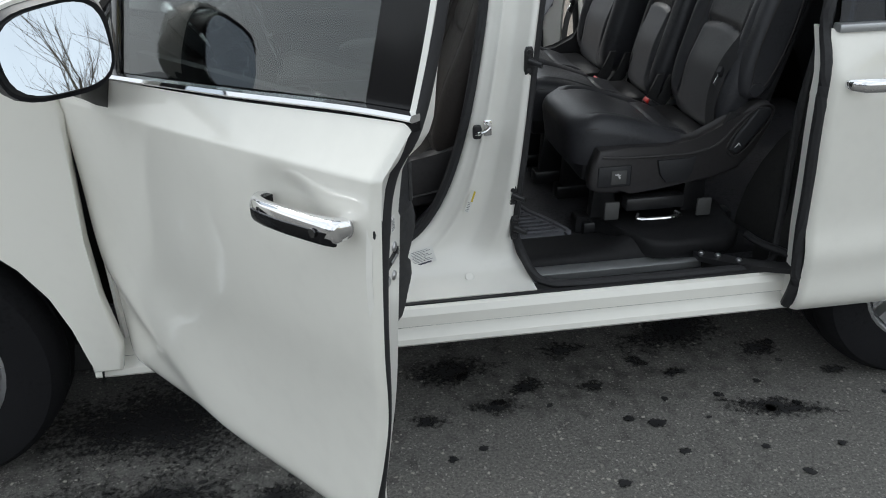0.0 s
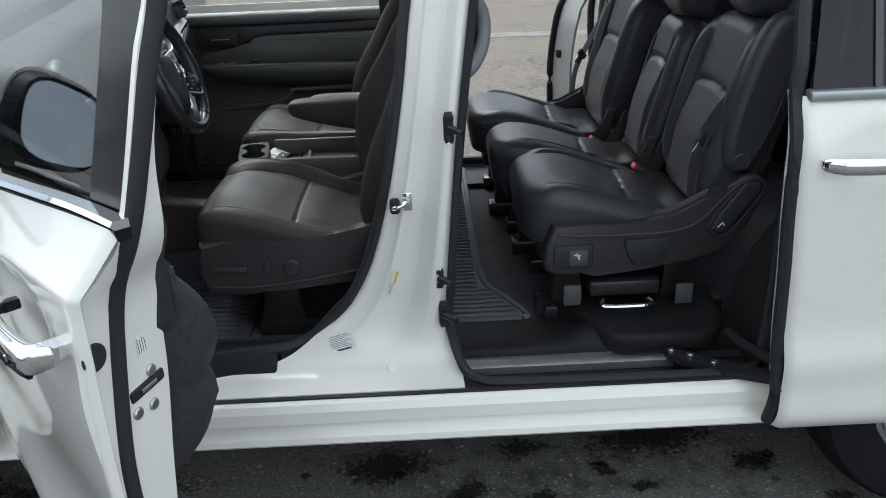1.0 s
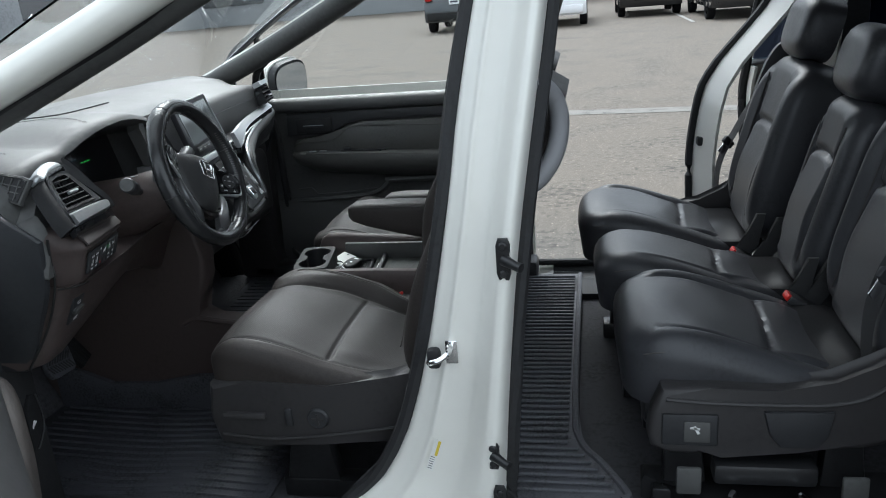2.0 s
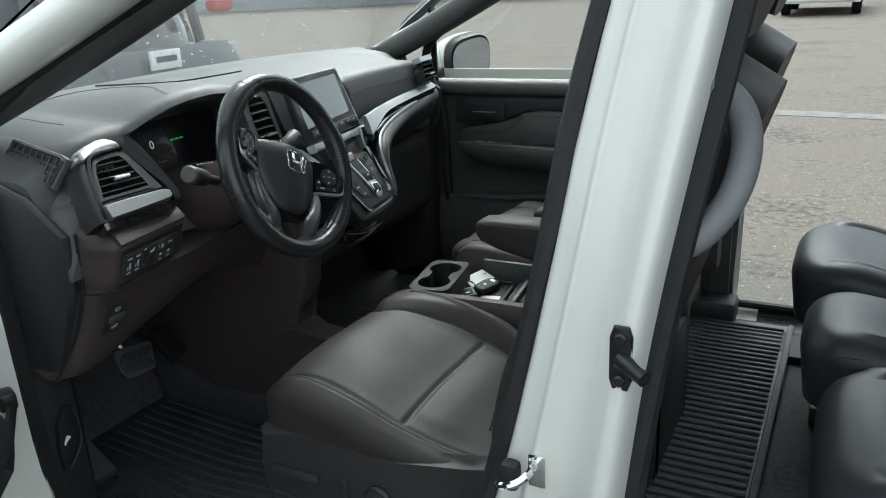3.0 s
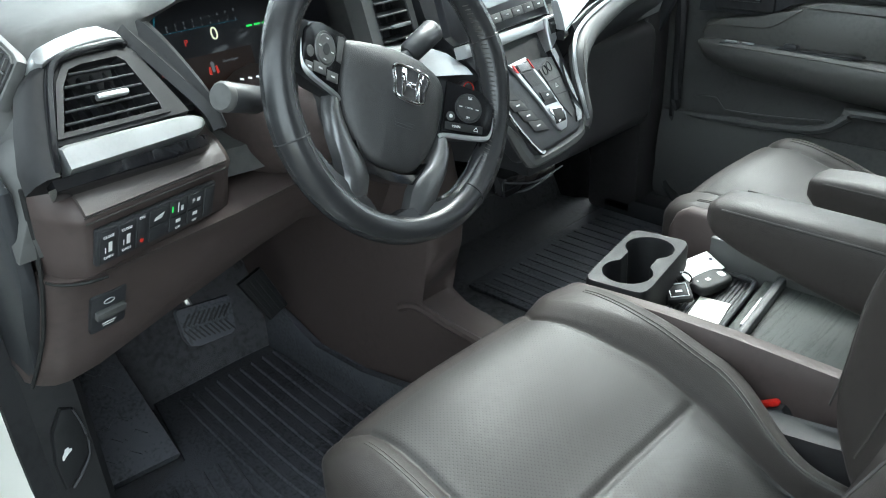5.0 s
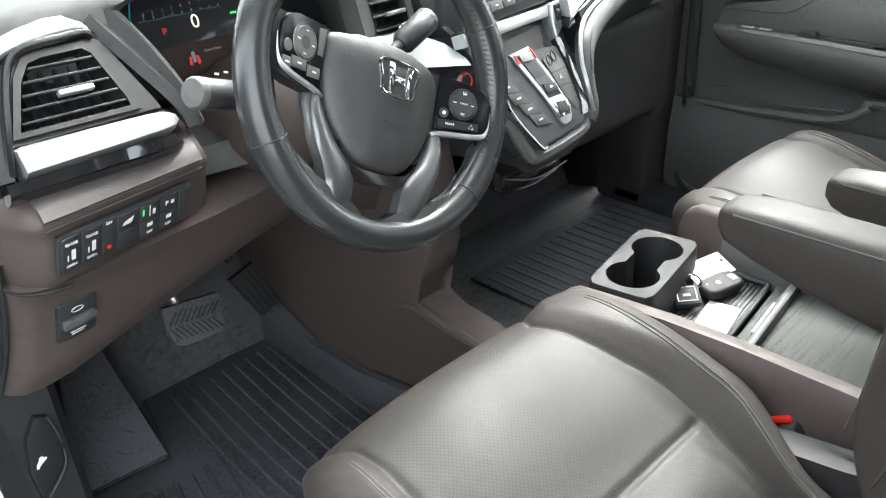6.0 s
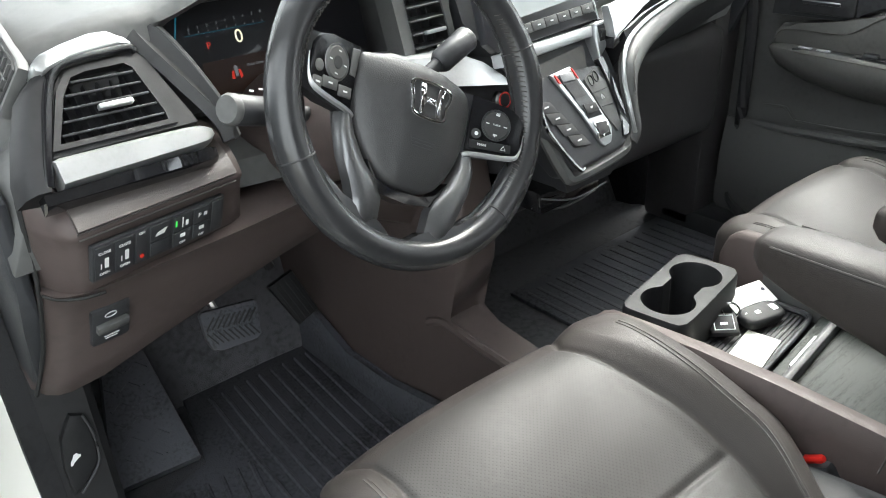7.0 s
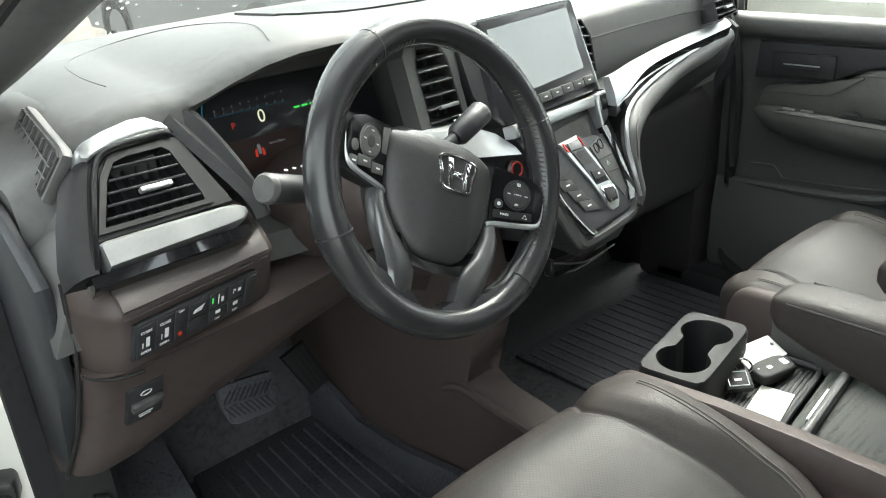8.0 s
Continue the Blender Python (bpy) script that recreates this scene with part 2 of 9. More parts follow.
    l.new(last, pale.inputs["A"])
    last = pale.outputs["Result"]
    l.new(last, b.inputs["Base Color"])
    bump = n.new("ShaderNodeBump")
    bump.inputs["Strength"].default_value, bump.inputs["Distance"].default_value = 0.6, 0.004
    l.new(grit.outputs["Fac"], bump.inputs["Height"])
    l.new(bump.outputs["Normal"], b.inputs["Normal"])
    return mat


ASPHALT = asphalt()


def stain_material():
    """Dark wet patches with ragged, broken rims."""
    mat = material("wet_stain", (0.012, 0.012, 0.013), 0.55, vary=0.3, vary_scale=20, grain=0.8, grain_scale=130)
    n, l = mat.node_tree.nodes, mat.node_tree.links
    b, out = n["Principled BSDF"], n["Material Output"]
    at = n.new("ShaderNodeAttribute")
    at.attribute_name = "cover"
    co = n.new("ShaderNodeTexCoord")
    t = n.new("ShaderNodeTexNoise")
    t.inputs["Scale"].default_value, t.inputs["Detail"].default_value = 70.0, 8.0
    l.new(co.outputs["Object"], t.inputs["Vector"])
    add = n.new("ShaderNodeMath")
    l.new(at.outputs["Fac"], add.inputs[0])
    l.new(t.outputs["Fac"], add.inputs[1])
    r = n.new("ShaderNodeMapRange")
    r.inputs["From Min"].default_value, r.inputs["From Max"].default_value = 0.78, 1.12
    l.new(add.outputs[0], r.inputs["Value"])
    tr = n.new("ShaderNodeBsdfTransparent")
    mix = n.new("ShaderNodeMixShader")
    l.new(r.outputs["Result"], mix.inputs["Fac"])
    l.new(tr.outputs[0], mix.inputs[1])
    l.new(b.outputs[0], mix.inputs[2])
    l.new(mix.outputs[0], out.inputs["Surface"])
    return mat


STAIN = stain_material()


# ---- building tools ----
def thing(name, m=Matrix(), label="", category="", group="", kind=""):
    ob = new(name)
    ob.empty_display_size = 0.05
    ob.matrix_basis = m
    return tagged(ob, label, category, group, kind)


def finish(bm, sharp=38):
    bmesh.ops.remove_doubles(bm, verts=bm.verts, dist=1e-5)
    bmesh.ops.recalc_face_normals(bm, faces=bm.faces)
    for f in bm.faces:
        f.smooth = True
    lim = radians(sharp)
    for e in bm.edges:
        if len(e.link_faces) != 2 or e.calc_face_angle(0.0) > lim:
            e.smooth = False


def part(name, bm, mat, parent=None, label="", sharp=38, m=None, tidy=True):
    if tidy:
        finish(bm, sharp)
    me = bpy.data.meshes.new(name)
    bm.to_mesh(me)
    bm.free()
    for one in mat if isinstance(mat, (list, tuple)) else (mat,):
        me.materials.append(one)
    ob = new(name, me)
    ob.parent = parent
    if m is not None:
        ob.matrix_basis = m
    return tagged(ob, label)


def top(name, bm, mat, label, category, group="", kind="", sharp=38):
    return tagged(part(name, bm, mat, None, "", sharp), label, category, group, kind)


def moved(bm, m, first=0):
    bmesh.ops.transform(bm, matrix=m, verts=list(bm.verts)[first:])
    return bm


def box(x0, x1, y0, y1, z0, z1, bevel=0.0, seg=2, bm=None, m=None):
    bm = bm or bmesh.new()
    vs = [bm.verts.new((x, y, z)) for x in (x0, x1) for y in (y0, y1) for z in (z0, z1)]
    fs = [bm.faces.new([vs[i] for i in q]) for q in ((0, 1, 3, 2), (4, 6, 7, 5), (0, 4, 5, 1), (2, 3, 7, 6), (0, 2, 6, 4), (1, 5, 7, 3))]
    if bevel:
        es = list({e for f in fs for e in f.edges})
        out = bmesh.ops.bevel(bm, geom=es, offset=bevel, segments=seg, affect="EDGES", profile=0.5)
        vs = list({v for f in out["faces"] for v in f.verts} | {v for v in vs if v.is_valid})
    if m is not None:
        bmesh.ops.transform(bm, matrix=m, verts=[v for v in vs if v.is_valid])
    return bm


def prism(poly, a, b, axis="y", bevel=0.0, bm=None, m=None, seg=2):
    """A flat outline pushed along an axis from a to b. axis y: the outline is (x, z); x: (y, z); z: (x, y)."""
    bm = bm or bmesh.new()
    put = {"y": lambda p, t: (p[0], t, p[1]), "x": lambda p, t: (t, p[0], p[1]), "z": lambda p, t: (p[0], p[1], t)}[axis]
    lo, hi = [bm.verts.new(put(p, a)) for p in poly], [bm.verts.new(put(p, b)) for p in poly]
    fs = [bm.faces.new(lo), bm.faces.new(hi[::-1])]
    n = len(poly)
    for i in range(n):
        fs.append(bm.faces.new((lo[i], hi[i], hi[(i + 1) % n], lo[(i + 1) % n])))
    vs = lo + hi
    if bevel:
        es = [e for f in fs[:2] for e in f.edges]
        out = bmesh.ops.bevel(bm, geom=es, offset=bevel, segments=seg, affect="EDGES", profile=0.5)
        vs = list({v for f in out["faces"] for v in f.verts} | {v for v in vs if v.is_valid})
    if m is not None:
        bmesh.ops.transform(bm, matrix=m, verts=[v for v in vs if v.is_valid])
    return bm


def loft(rings, closed=True, caps=True, bm=None, around=False):
    """Skins a row of rings with the same number of points. around: the last ring joins the first."""
    bm = bm or bmesh.new()
    vs = [[bm.verts.new(p) for p in ring] for ring in rings]
    n = len(vs[0])
    for a, b in zip(vs, vs[1:] + ([vs[0]] if around else [])):
        for i in range(n if closed else n - 1):
            bm.faces.new((a[i], a[(i + 1) % n], b[(i + 1) % n], b[i]))
    if caps and closed and not around:
        bm.faces.new(vs[0][::-1])
        bm.faces.new(vs[-1])
    return bm


def smooth_path(pts, per=6, closed=False):
    """A Catmull-Rom line through the points."""
    P = [Vector(p) for p in pts]
    n, out = len(P), []
    for i in range(n if closed else n - 1):
        a, b, c, d = (P[(i + k) % n] if closed else P[max(0, min(n - 1, i + k))] for k in (-1, 0, 1, 2))
        for s in range(per):
            t = s / per
            out.append(0.5 * ((2 * b) + (c - a) * t + (2 * a - 5 * b + 4 * c - d) * t * t + (3 * b - a - 3 * c + d) * t ** 3))
    if not closed:
        out.append(P[-1])
    return out


def tube(path, r, n=8, closed=False, bm=None, flat=1.0, up=(0, 0, 1)):
    """A round or flattened rod along a path; r may be a list."""
    P = [Vector(p) for p in path]
    rings = []
    for i, p in enumerate(P):
        a, b = (P[i - 1], P[(i + 1) % len(P)]) if closed else (P[max(0, i - 1)], P[min(len(P) - 1, i + 1)])
        t = (b - a).normalized()
        s = t.cross(Vector(up))
        if s.length < 1e-4:
            s = t.cross(Vector((1, 0, 0)))
        s.normalize()
        w = s.cross(t)
        rr = r[i] if isinstance(r, (list, tuple)) else r
        rings.append([p + rr * (math.cos(k * math.tau / n) * s + flat * math.sin(k * math.tau / n) * w) for k in range(n)])
    return loft(rings, bm=bm, around=closed)


def pad(cx, cy, a, b, h, depth, e=4.0, edge=0.03, nt=56, ns=14, under=0.0, bm=None, m=None, mats=None):
    """A cushion: a rounded outline round (cx, cy) with the half sizes a and b, the top at h(x, y) and a rolled rim of radius edge."""
    bm = bm or bmesh.new()
    first = len(bm.verts)

    def outline(t):
        c, s = math.cos(t), math.sin(t)
        k = (abs(c) ** e + abs(s) ** e) ** (-1 / e)
        return c * k, s * k

    rim = [outline((i + 0.5) * math.tau / nt) for i in range(nt)]
    rows = []
    r0 = 1 - edge / min(a, b)
    steps = [r0 * (i / ns) ** 0.8 for i in range(1, ns + 1)] + [None] * 5
    for k, s in enumerate(steps):
        row = []
        for c, q in rim:
            if s is None:
                w = (k - ns + 1) / 5 * math.pi / 2
                x, y = cx + c * (a - edge + edge * math.sin(w)), cy + q * (b - edge + edge * math.sin(w))
                z = h(cx + c * (a - edge), cy + q * (b - edge)) - edge * (1 - math.cos(w))
            else:
                x, y = cx + c * (a - edge) * s / r0, cy + q * (b - edge) * s / r0
                z = h(x, y)
            row.append(bm.verts.new((x, y, z)))
        rows.append(row)
    base = [bm.verts.new((cx + c * (a - under), cy + q * (b - under), h(cx, cy) - depth)) for c, q in rim]
    rows.append(base)
    mid = bm.verts.new((cx, cy, h(cx, cy)))
    for i in range(nt):
        bm.faces.new((mid, rows[0][i], rows[0][(i + 1) % nt]))
    for p, q in zip(rows, rows[1:]):
        for i in range(nt):
            bm.faces.new((p[i], q[i], q[(i + 1) % nt], p[(i + 1) % nt]))
    bm.faces.new(base[::-1])
    if mats:
        bm.faces.ensure_lookup_table()
        for f in bm.faces:
            f.material_index = mats(f.calc_center_median())
    bm.verts.ensure_lookup_table()
    if m is not None:
        bmesh.ops.transform(bm, matrix=m, verts=bm.verts[first:])
    return bm


def sheet(fn, us, vs, thick=0.0, bm=None):
    """A curved panel fn(u, v) over the given steps, with a thickness behind it."""
    bm = bm or bmesh.new()
    g = [[Vector(fn(u, v)) for v in vs] for u in us]
    nu, nv = len(us), len(vs)
    front = [[bm.verts.new(p) for p in row] for row in g]
    for i in range(nu - 1):
        for j in range(nv - 1):
            bm.faces.new((front[i][j], front[i + 1][j], front[i + 1][j + 1], front[i][j + 1]))
    if thick:
        def normal(i, j):
            a = g[min(nu - 1, i + 1)][j] - g[max(0, i - 1)][j]
            b = g[i][min(nv - 1, j + 1)] - g[i][max(0, j - 1)]
            return a.cross(b).normalized()
        back = [[bm.verts.new(g[i][j] - thick * normal(i, j)) for j in range(nv)] for i in range(nu)]
        for i in range(nu - 1):
            for j in range(nv - 1):
                bm.faces.new((back[i][j], back[i][j + 1], back[i + 1][j + 1], back[i + 1][j]))
        edge = [(i, 0) for i in range(nu)] + [(nu - 1, j) for j in range(1, nv)] + [(i, nv - 1) for i in range(nu - 2, -1, -1)] + [(0, j) for j in range(nv - 2, 0, -1)]
        for (i, j), (k, l) in zip(edge, edge[1:] + edge[:1]):
            bm.faces.new((front[i][j], back[i][j], back[k][l], front[k][l]))
    return bm


def steps(a, b, n):
    return [a + (b - a) * i / n for i in range(n + 1)]


def curve(keys):
    """A smooth function through (x, y) keys."""
    xs, ys = [k[0] for k in keys], [k[1] for k in keys]

    def f(x):
        if x <= xs[0]:
            return ys[0]
        if x >= xs[-1]:
            return ys[-1]
        i = max(k for k in range(len(xs) - 1) if xs[k] <= x)
        h = xs[i + 1] - xs[i]
        t = (x - xs[i]) / h
        d = [(ys[min(len(xs) - 1, k + 1)] - ys[max(0, k - 1)]) / (xs[min(len(xs) - 1, k + 1)] - xs[max(0, k - 1)]) for k in (i, i + 1)]
        return ys[i] * (1 + 2 * t) * (1 - t) ** 2 + ys[i + 1] * t * t * (3 - 2 * t) + h * (d[0] * t * (1 - t) ** 2 - d[1] * t * t * (1 - t))
    return f


def disc(r, depth, n=24, bevel=0.0, bm=None, m=None):
    """A round boss along +z from 0 to depth."""
    bm = bm or bmesh.new()
    prof = [(r, 0), (r, depth - bevel), (r - bevel, depth)] if bevel else [(r, 0), (r, depth)]
    rings = [[(q * math.cos(k * math.tau / n), q * math.sin(k * math.tau / n), z) for k in range(n)] for q, z in prof]
    first = len(bm.verts)
    loft(rings, bm=bm)
    bm.verts.ensure_lookup_table()
    if m is not None:
        bmesh.ops.transform(bm, matrix=m, verts=bm.verts[first:])
    return bm


def frame_of(origin, right, up):
    """A pose whose x runs along right, y along up and z out of the face."""
    r = Vector(right).normalized()
    u = Vector(up)
    u = (u - u.dot(r) * r).normalized()
    n = r.cross(u)
    m = Matrix((r, u, n)).transposed().to_4x4()
    m.translation = Vector(origin)
    return m


def words(text, size, mat, parent, m, name="lettering", align="CENTER"):
    cu = bpy.data.curves.new(name, "FONT")
    cu.body, cu.size, cu.align_x, cu.align_y, cu.extrude = text, size, align, "CENTER", 0.0002
    tmp = bpy.data.objects.new(name, cu)
    me = bpy.data.meshes.new_from_object(tmp)
    bpy.data.objects.remove(tmp)
    me.materials.clear()
    me.materials.append(mat)
    ob = new(name, me)
    ob.parent = parent
    ob.matrix_basis = m
    return ob


def soft_block(cx, cy, a, b, h, depth, e=5.0, edge=0.035, us=None, vs=None, under=0.0, mats=None, m=None):
    """A cushion on a square net, rounded at its corners: top h(x, y), rolled rim, flat base."""
    bm = bmesh.new()
    us, vs = us or steps(-1, 1, 60), vs or steps(-1, 1, 60)
    nu, nv = len(us), len(vs)

    def place(u, v):
        q = (abs(u) ** e + abs(v) ** e) ** (1 / e)
        k = max(abs(u), abs(v)) / q if q > 1e-9 else 1.0
        return u * k, v * k

    flat = [[place(u, v) for v in vs] for u in us]
    net = [[bm.verts.new((cx + p * (a - edge), cy + q * (b - edge), h(cx + p * (a - edge), cy + q * (b - edge)))) for p, q in row] for row in flat]
    for i in range(nu - 1):
        for j in range(nv - 1):
            bm.faces.new((net[i][j], net[i + 1][j], net[i + 1][j + 1], net[i][j + 1]))
    ring = [(i, 0) for i in range(nu - 1)] + [(nu - 1, j) for j in range(nv - 1)] + [(i, nv - 1) for i in range(nu - 1, 0, -1)] + [(0, j) for j in range(nv - 1, 0, -1)]
    last = [net[i][j] for i, j in ring]
    for k in range(1, 7):
        w = k / 6 * math.pi / 2
        row = []
        for i, j in ring:
            p, q = flat[i][j]
            z = net[i][j].co.z - edge * (1 - math.cos(w))
            row.append(bm.verts.new((cx + p * (a - edge) + edge * math.sin(w) * p / max(abs(p), abs(q)), cy + q * (b - edge) + edge * math.sin(w) * q / max(abs(p), abs(q)), z)))
        for t in range(len(ring)):
            bm.faces.new((last[t], row[t], row[(t + 1) % len(ring)], last[(t + 1) % len(ring)]))
        last = row
    base = [bm.verts.new((v.co.x - under * (v.co.x - cx) / a, v.co.y - under * (v.co.y - cy) / b, h(cx, cy) - depth)) for v in last]
    for t in range(len(ring)):
        bm.faces.new((last[t], base[t], base[(t + 1) % len(ring)], last[(t + 1) % len(ring)]))
    bm.faces.new(base[::-1])
    if mats:
        for f in bm.faces:
            f.material_index = mats(f.calc_center_median())
    if m is not None:
        bmesh.ops.transform(bm, matrix=m, verts=bm.verts)
    return bm


def smooth_step(x, a, b):
    t = min(1.0, max(0.0, (x - a) / (b - a)))
    return t * t * (3 - 2 * t)


# ---- ground ----
def ground():
    bm = bmesh.new()
    xs = [-300, -60, -20, -8, -4, -2, 0, 2, 4, 8, 20, 60, 300]
    vs = [[bm.verts.new((x, y, 0)) for y in xs] for x in xs]
    for i in range(len(xs) - 1):
        for j in range(len(xs) - 1):
            bm.faces.new((vs[i][j], vs[i + 1][j], vs[i + 1][j + 1], vs[i][j + 1]))
    return top("ground", bm, ASPHALT, "worn grey asphalt of a parking lot with pale grit", "ground", kind="structure")


def stains():
    """Dark wet patches beside and under the van."""
    rng = random.Random(5)
    bm = bmesh.new()
    lay = bm.verts.layers.float.new("cover")
    spots = [(-1.15, -0.25, 0.42, 0.20), (-0.85, -0.5, 0.22, 0.10), (-1.02, -0.38, 0.26, 0.13), (-0.80, -0.30, 0.20, 0.14), (-0.95, -0.18, 0.30, 0.14), (-0.68, -0.44, 0.12, 0.06), (-0.62, -0.20, 0.10, 0.06), (-0.75, -0.60, 0.05, 0.03), (-1.0, 0.15, 0.45, 0.25), (-0.55, -0.62, 0.14, 0.07), (0.82, -0.09, 0.20, 0.06), (0.70, 0.35, 0.26, 0.14),
             (0.28, 0.3, 0.10, 0.07), (0.12, 0.13, 0.09, 0.05), (0.32, 0.10, 0.05, 0.05), (0.5, 0.2, 0.05, 0.04), (-0.1, 0.25, 0.18, 0.10),
             (0.6, 0.12, 0.06, 0.03), (0.92, 0.2, 0.10, 0.06), (0.02, 0.05, 0.10, 0.05), (-0.2, 0.02, 0.07, 0.04), (0.45, -0.1, 0.03, 0.02), (1.1, 0.05, 0.05, 0.03)]
    for k in range(22):
        spots.append((-0.35 + k * 0.075 + rng.uniform(-0.03, 0.03), -0.52 + rng.uniform(-0.012, 0.012), rng.uniform(0.015, 0.045), rng.uniform(0.006, 0.014)))
    for k in range(46):
        s = rng.uniform(0.008, 0.022)
        spots.append((rng.uniform(-0.9, 1.3), rng.uniform(-0.7, 0.25), s, s * rng.uniform(0.6, 1)))
    for x, y, a, b in spots:
        mid = bm.verts.new((x, y, 0.004))
        small = a < 0.05
        mid[lay] = 0.95 if small else 0.75
        turn, n, rings = rng.uniform(-0.3, 0.3), 18, []
        wob = [rng.uniform(0.65, 1.25) for _ in range(n)]
        for s, cover in ((0.4, 0.52), (0.8, 0.34), (1.3, 0.0)):
            ring = []
            for i in range(n):
                t = i * math.tau / n
                px, py = a * s * wob[i] * math.cos(t), b * s * wob[(i * 5) % n] * math.sin(t)
                v = bm.verts.new((x + px * math.cos(turn) - py * math.sin(turn), y + px * math.sin(turn) + py * math.cos(turn), 0.004))
                v[lay] = cover + (0.22 if small and cover else 0.0)
                ring.append(v)
            rings.append(ring)
        for i in range(n):
            bm.faces.new((mid, rings[0][i], rings[0][(i + 1) % n]))
            for p, q in zip(rings, rings[1:]):
                bm.faces.new((p[i], q[i], q[(i + 1) % n], p[(i + 1) % n]))
    me = bpy.data.meshes.new("wet_stains")
    bm.to_mesh(me)
    bm.free()
    me.materials.append(STAIN)
    return tagged(new("wet_stains", me), "dark wet stains and drips on the asphalt", "stain", kind="stuff")


ground()
stains()

# ---- the van: x to the rear, y to its right side, z up ----
van = thing("minivan", Matrix(), "white minivan with its front door and both sliding doors open", "minivan")
MID = 0.94


def other(p):
    return (p[0], 2 * MID - p[1], p[2])


def both(name, make, mat, label="", sharp=38, slim=0.0):
    """A part on the driver's side and its mirror image on the other side, which may be slimmer."""
    part(name, make(), mat, van, label, sharp)
    bm = make()
    for v in bm.verts:
        v.co.y = 2 * MID - v.co.y
        v.co.x -= slim * smooth_step(v.co.x, -0.14, 0.08) * (1 - smooth_step(v.co.x, 0.3, 0.6))
    part(name, bm, mat, van, label, sharp)


def rocker():
    prof = [(0.10, 0.26), (0.03, 0.275), (0.004, 0.284), (-0.002, 0.292), (0.002, 0.306), (0.014, 0.322), (0.018, 0.335), (0.008, 0.343), (0.012, 0.372), (0.022, 0.388), (0.030, 0.393), (0.050, 0.394), (0.054, 0.380), (0.10, 0.36)]
    return loft([[(x, y, z) for y, z in prof] for x in (-1.06, -0.6, 0.0, 0.6, 0.86, 2.05)])


both("sill", rocker, PAINT, "white sill panel with two folds", sharp=20)
part("sill_gap", box(-1.0, 0.86, 0.034, 0.046, 0.386, 0.3975), RUBBER, van)

# the pillar between the doors, flowing into the front sill
P_LEFT = curve([(0.398, -0.95), (0.403, -0.80), (0.409, -0.50), (0.417, -0.40), (0.434, -0.318), (0.48, -0.241), (0.543, -0.166), (0.651, -0.103), (0.763, -0.065), (0.896, -0.032), (1.086, 0.004), (1.266, 0.030), (1.40, 0.058), (1.66, 0.11)])
P_RIGHT = curve([(0.398, 0.12), (0.46, 0.088), (0.6, 0.092), (0.9, 0.118), (1.0, 0.129), (1.14, 0.148), (1.28, 0.170), (1.66, 0.225)])
P_Y = curve([(0.398, 0.05), (0.405, 0.105), (0.416, 0.142), (0.44, 0.170), (0.47, 0.185), (0.55, 0.195), (0.8, 0.19), (1.0, 0.205), (1.15, 0.23), (1.3, 0.265), (1.66, 0.34)])
P_IN = curve([(0.0, 0.030), (0.06, 0.012), (0.16, 0.006), (0.24, 0.000), (0.28, -0.006), (0.34, -0.002), (0.5, 0.004), (0.60, 0.002), (0.66, -0.008), (0.78, -0.036), (0.83, -0.040), (0.90, -0.038), (0.95, -0.022), (1.0, 0.02)])


def pillar():
    zs = [0.398, 0.401, 0.404, 0.4065, 0.409, 0.412, 0.4155, 0.42, 0.428, 0.436, 0.445, 0.46, 0.48, 0.51, 0.55, 0.6, 0.66, 0.74, 0.84, 0.96, 1.08, 1.2, 1.32, 1.5, 1.66]

    def at(z, s):
        k = min(1.0, max(0.0, (z - 0.43) / 0.12))
        x = P_LEFT(z) + (P_RIGHT(z) - P_LEFT(z)) * s
        bump = 0.016 * math.exp(-((x + 0.06) / 0.10) ** 2 - ((z - 0.50) / 0.07) ** 2)
        return x, P_Y(z) + P_IN(s) * k + bump * 0.6, z
    return sheet(at, zs, steps(0, 1, 64), -0.012)


both("door_pillar", pillar, PAINT_IN, "white painted pillar between the doors", sharp=60, slim=0.15)


def jamb():
    """The hinge pillar that the front door hangs on."""
    def at(z, s):
        x = -0.965 + 0.100 * s
        return x + 0.03 * (1 - min(1, (z - 0.4) / 0.25)) * s, 0.126 * s ** 0.7, z
    return sheet(at, steps(0.40, 1.10, 12), steps(0, 1, 8), -0.01)


part("hinge_pillar", jamb(), PAINT_IN, van, "white hinge pillar")
part("jamb_seal", sheet(lambda z, s: (-0.861 - 0.006 * s, 0.125 + 0.026 * s, z), steps(0.42, 1.12, 12), steps(0, 1, 5), -0.008), RUBBER, van, "black rubber flange on the hinge pillar")


def seal_front():
    left = [(P_LEFT(z) - 0.006, P_Y(z) + 0.024, z) for z in (0.46, 0.50, 0.56, 0.66, 0.78, 0.92, 1.1, 1.25, 1.4, 1.55)]
    path = [(-0.900, 0.142, 0.72), (-0.902, 0.142, 0.54), (-0.885, 0.148, 0.475), (-0.79, 0.165, 0.446), (-0.55, 0.172, 0.444), (-0.35, 0.178, 0.452)] + left + [(0.0, 0.315, 1.63), (-0.2, 0.30, 1.60), (-0.5, 0.255, 1.42), (-0.85, 0.195, 1.245), (-0.95, 0.165, 1.14), (-0.908, 0.146, 0.98)]
    return tube(smooth_path(path, 5, True), 0.0135, 8, closed=True)


both("door_seal", seal_front, RUBBER, "black rubber door seal")
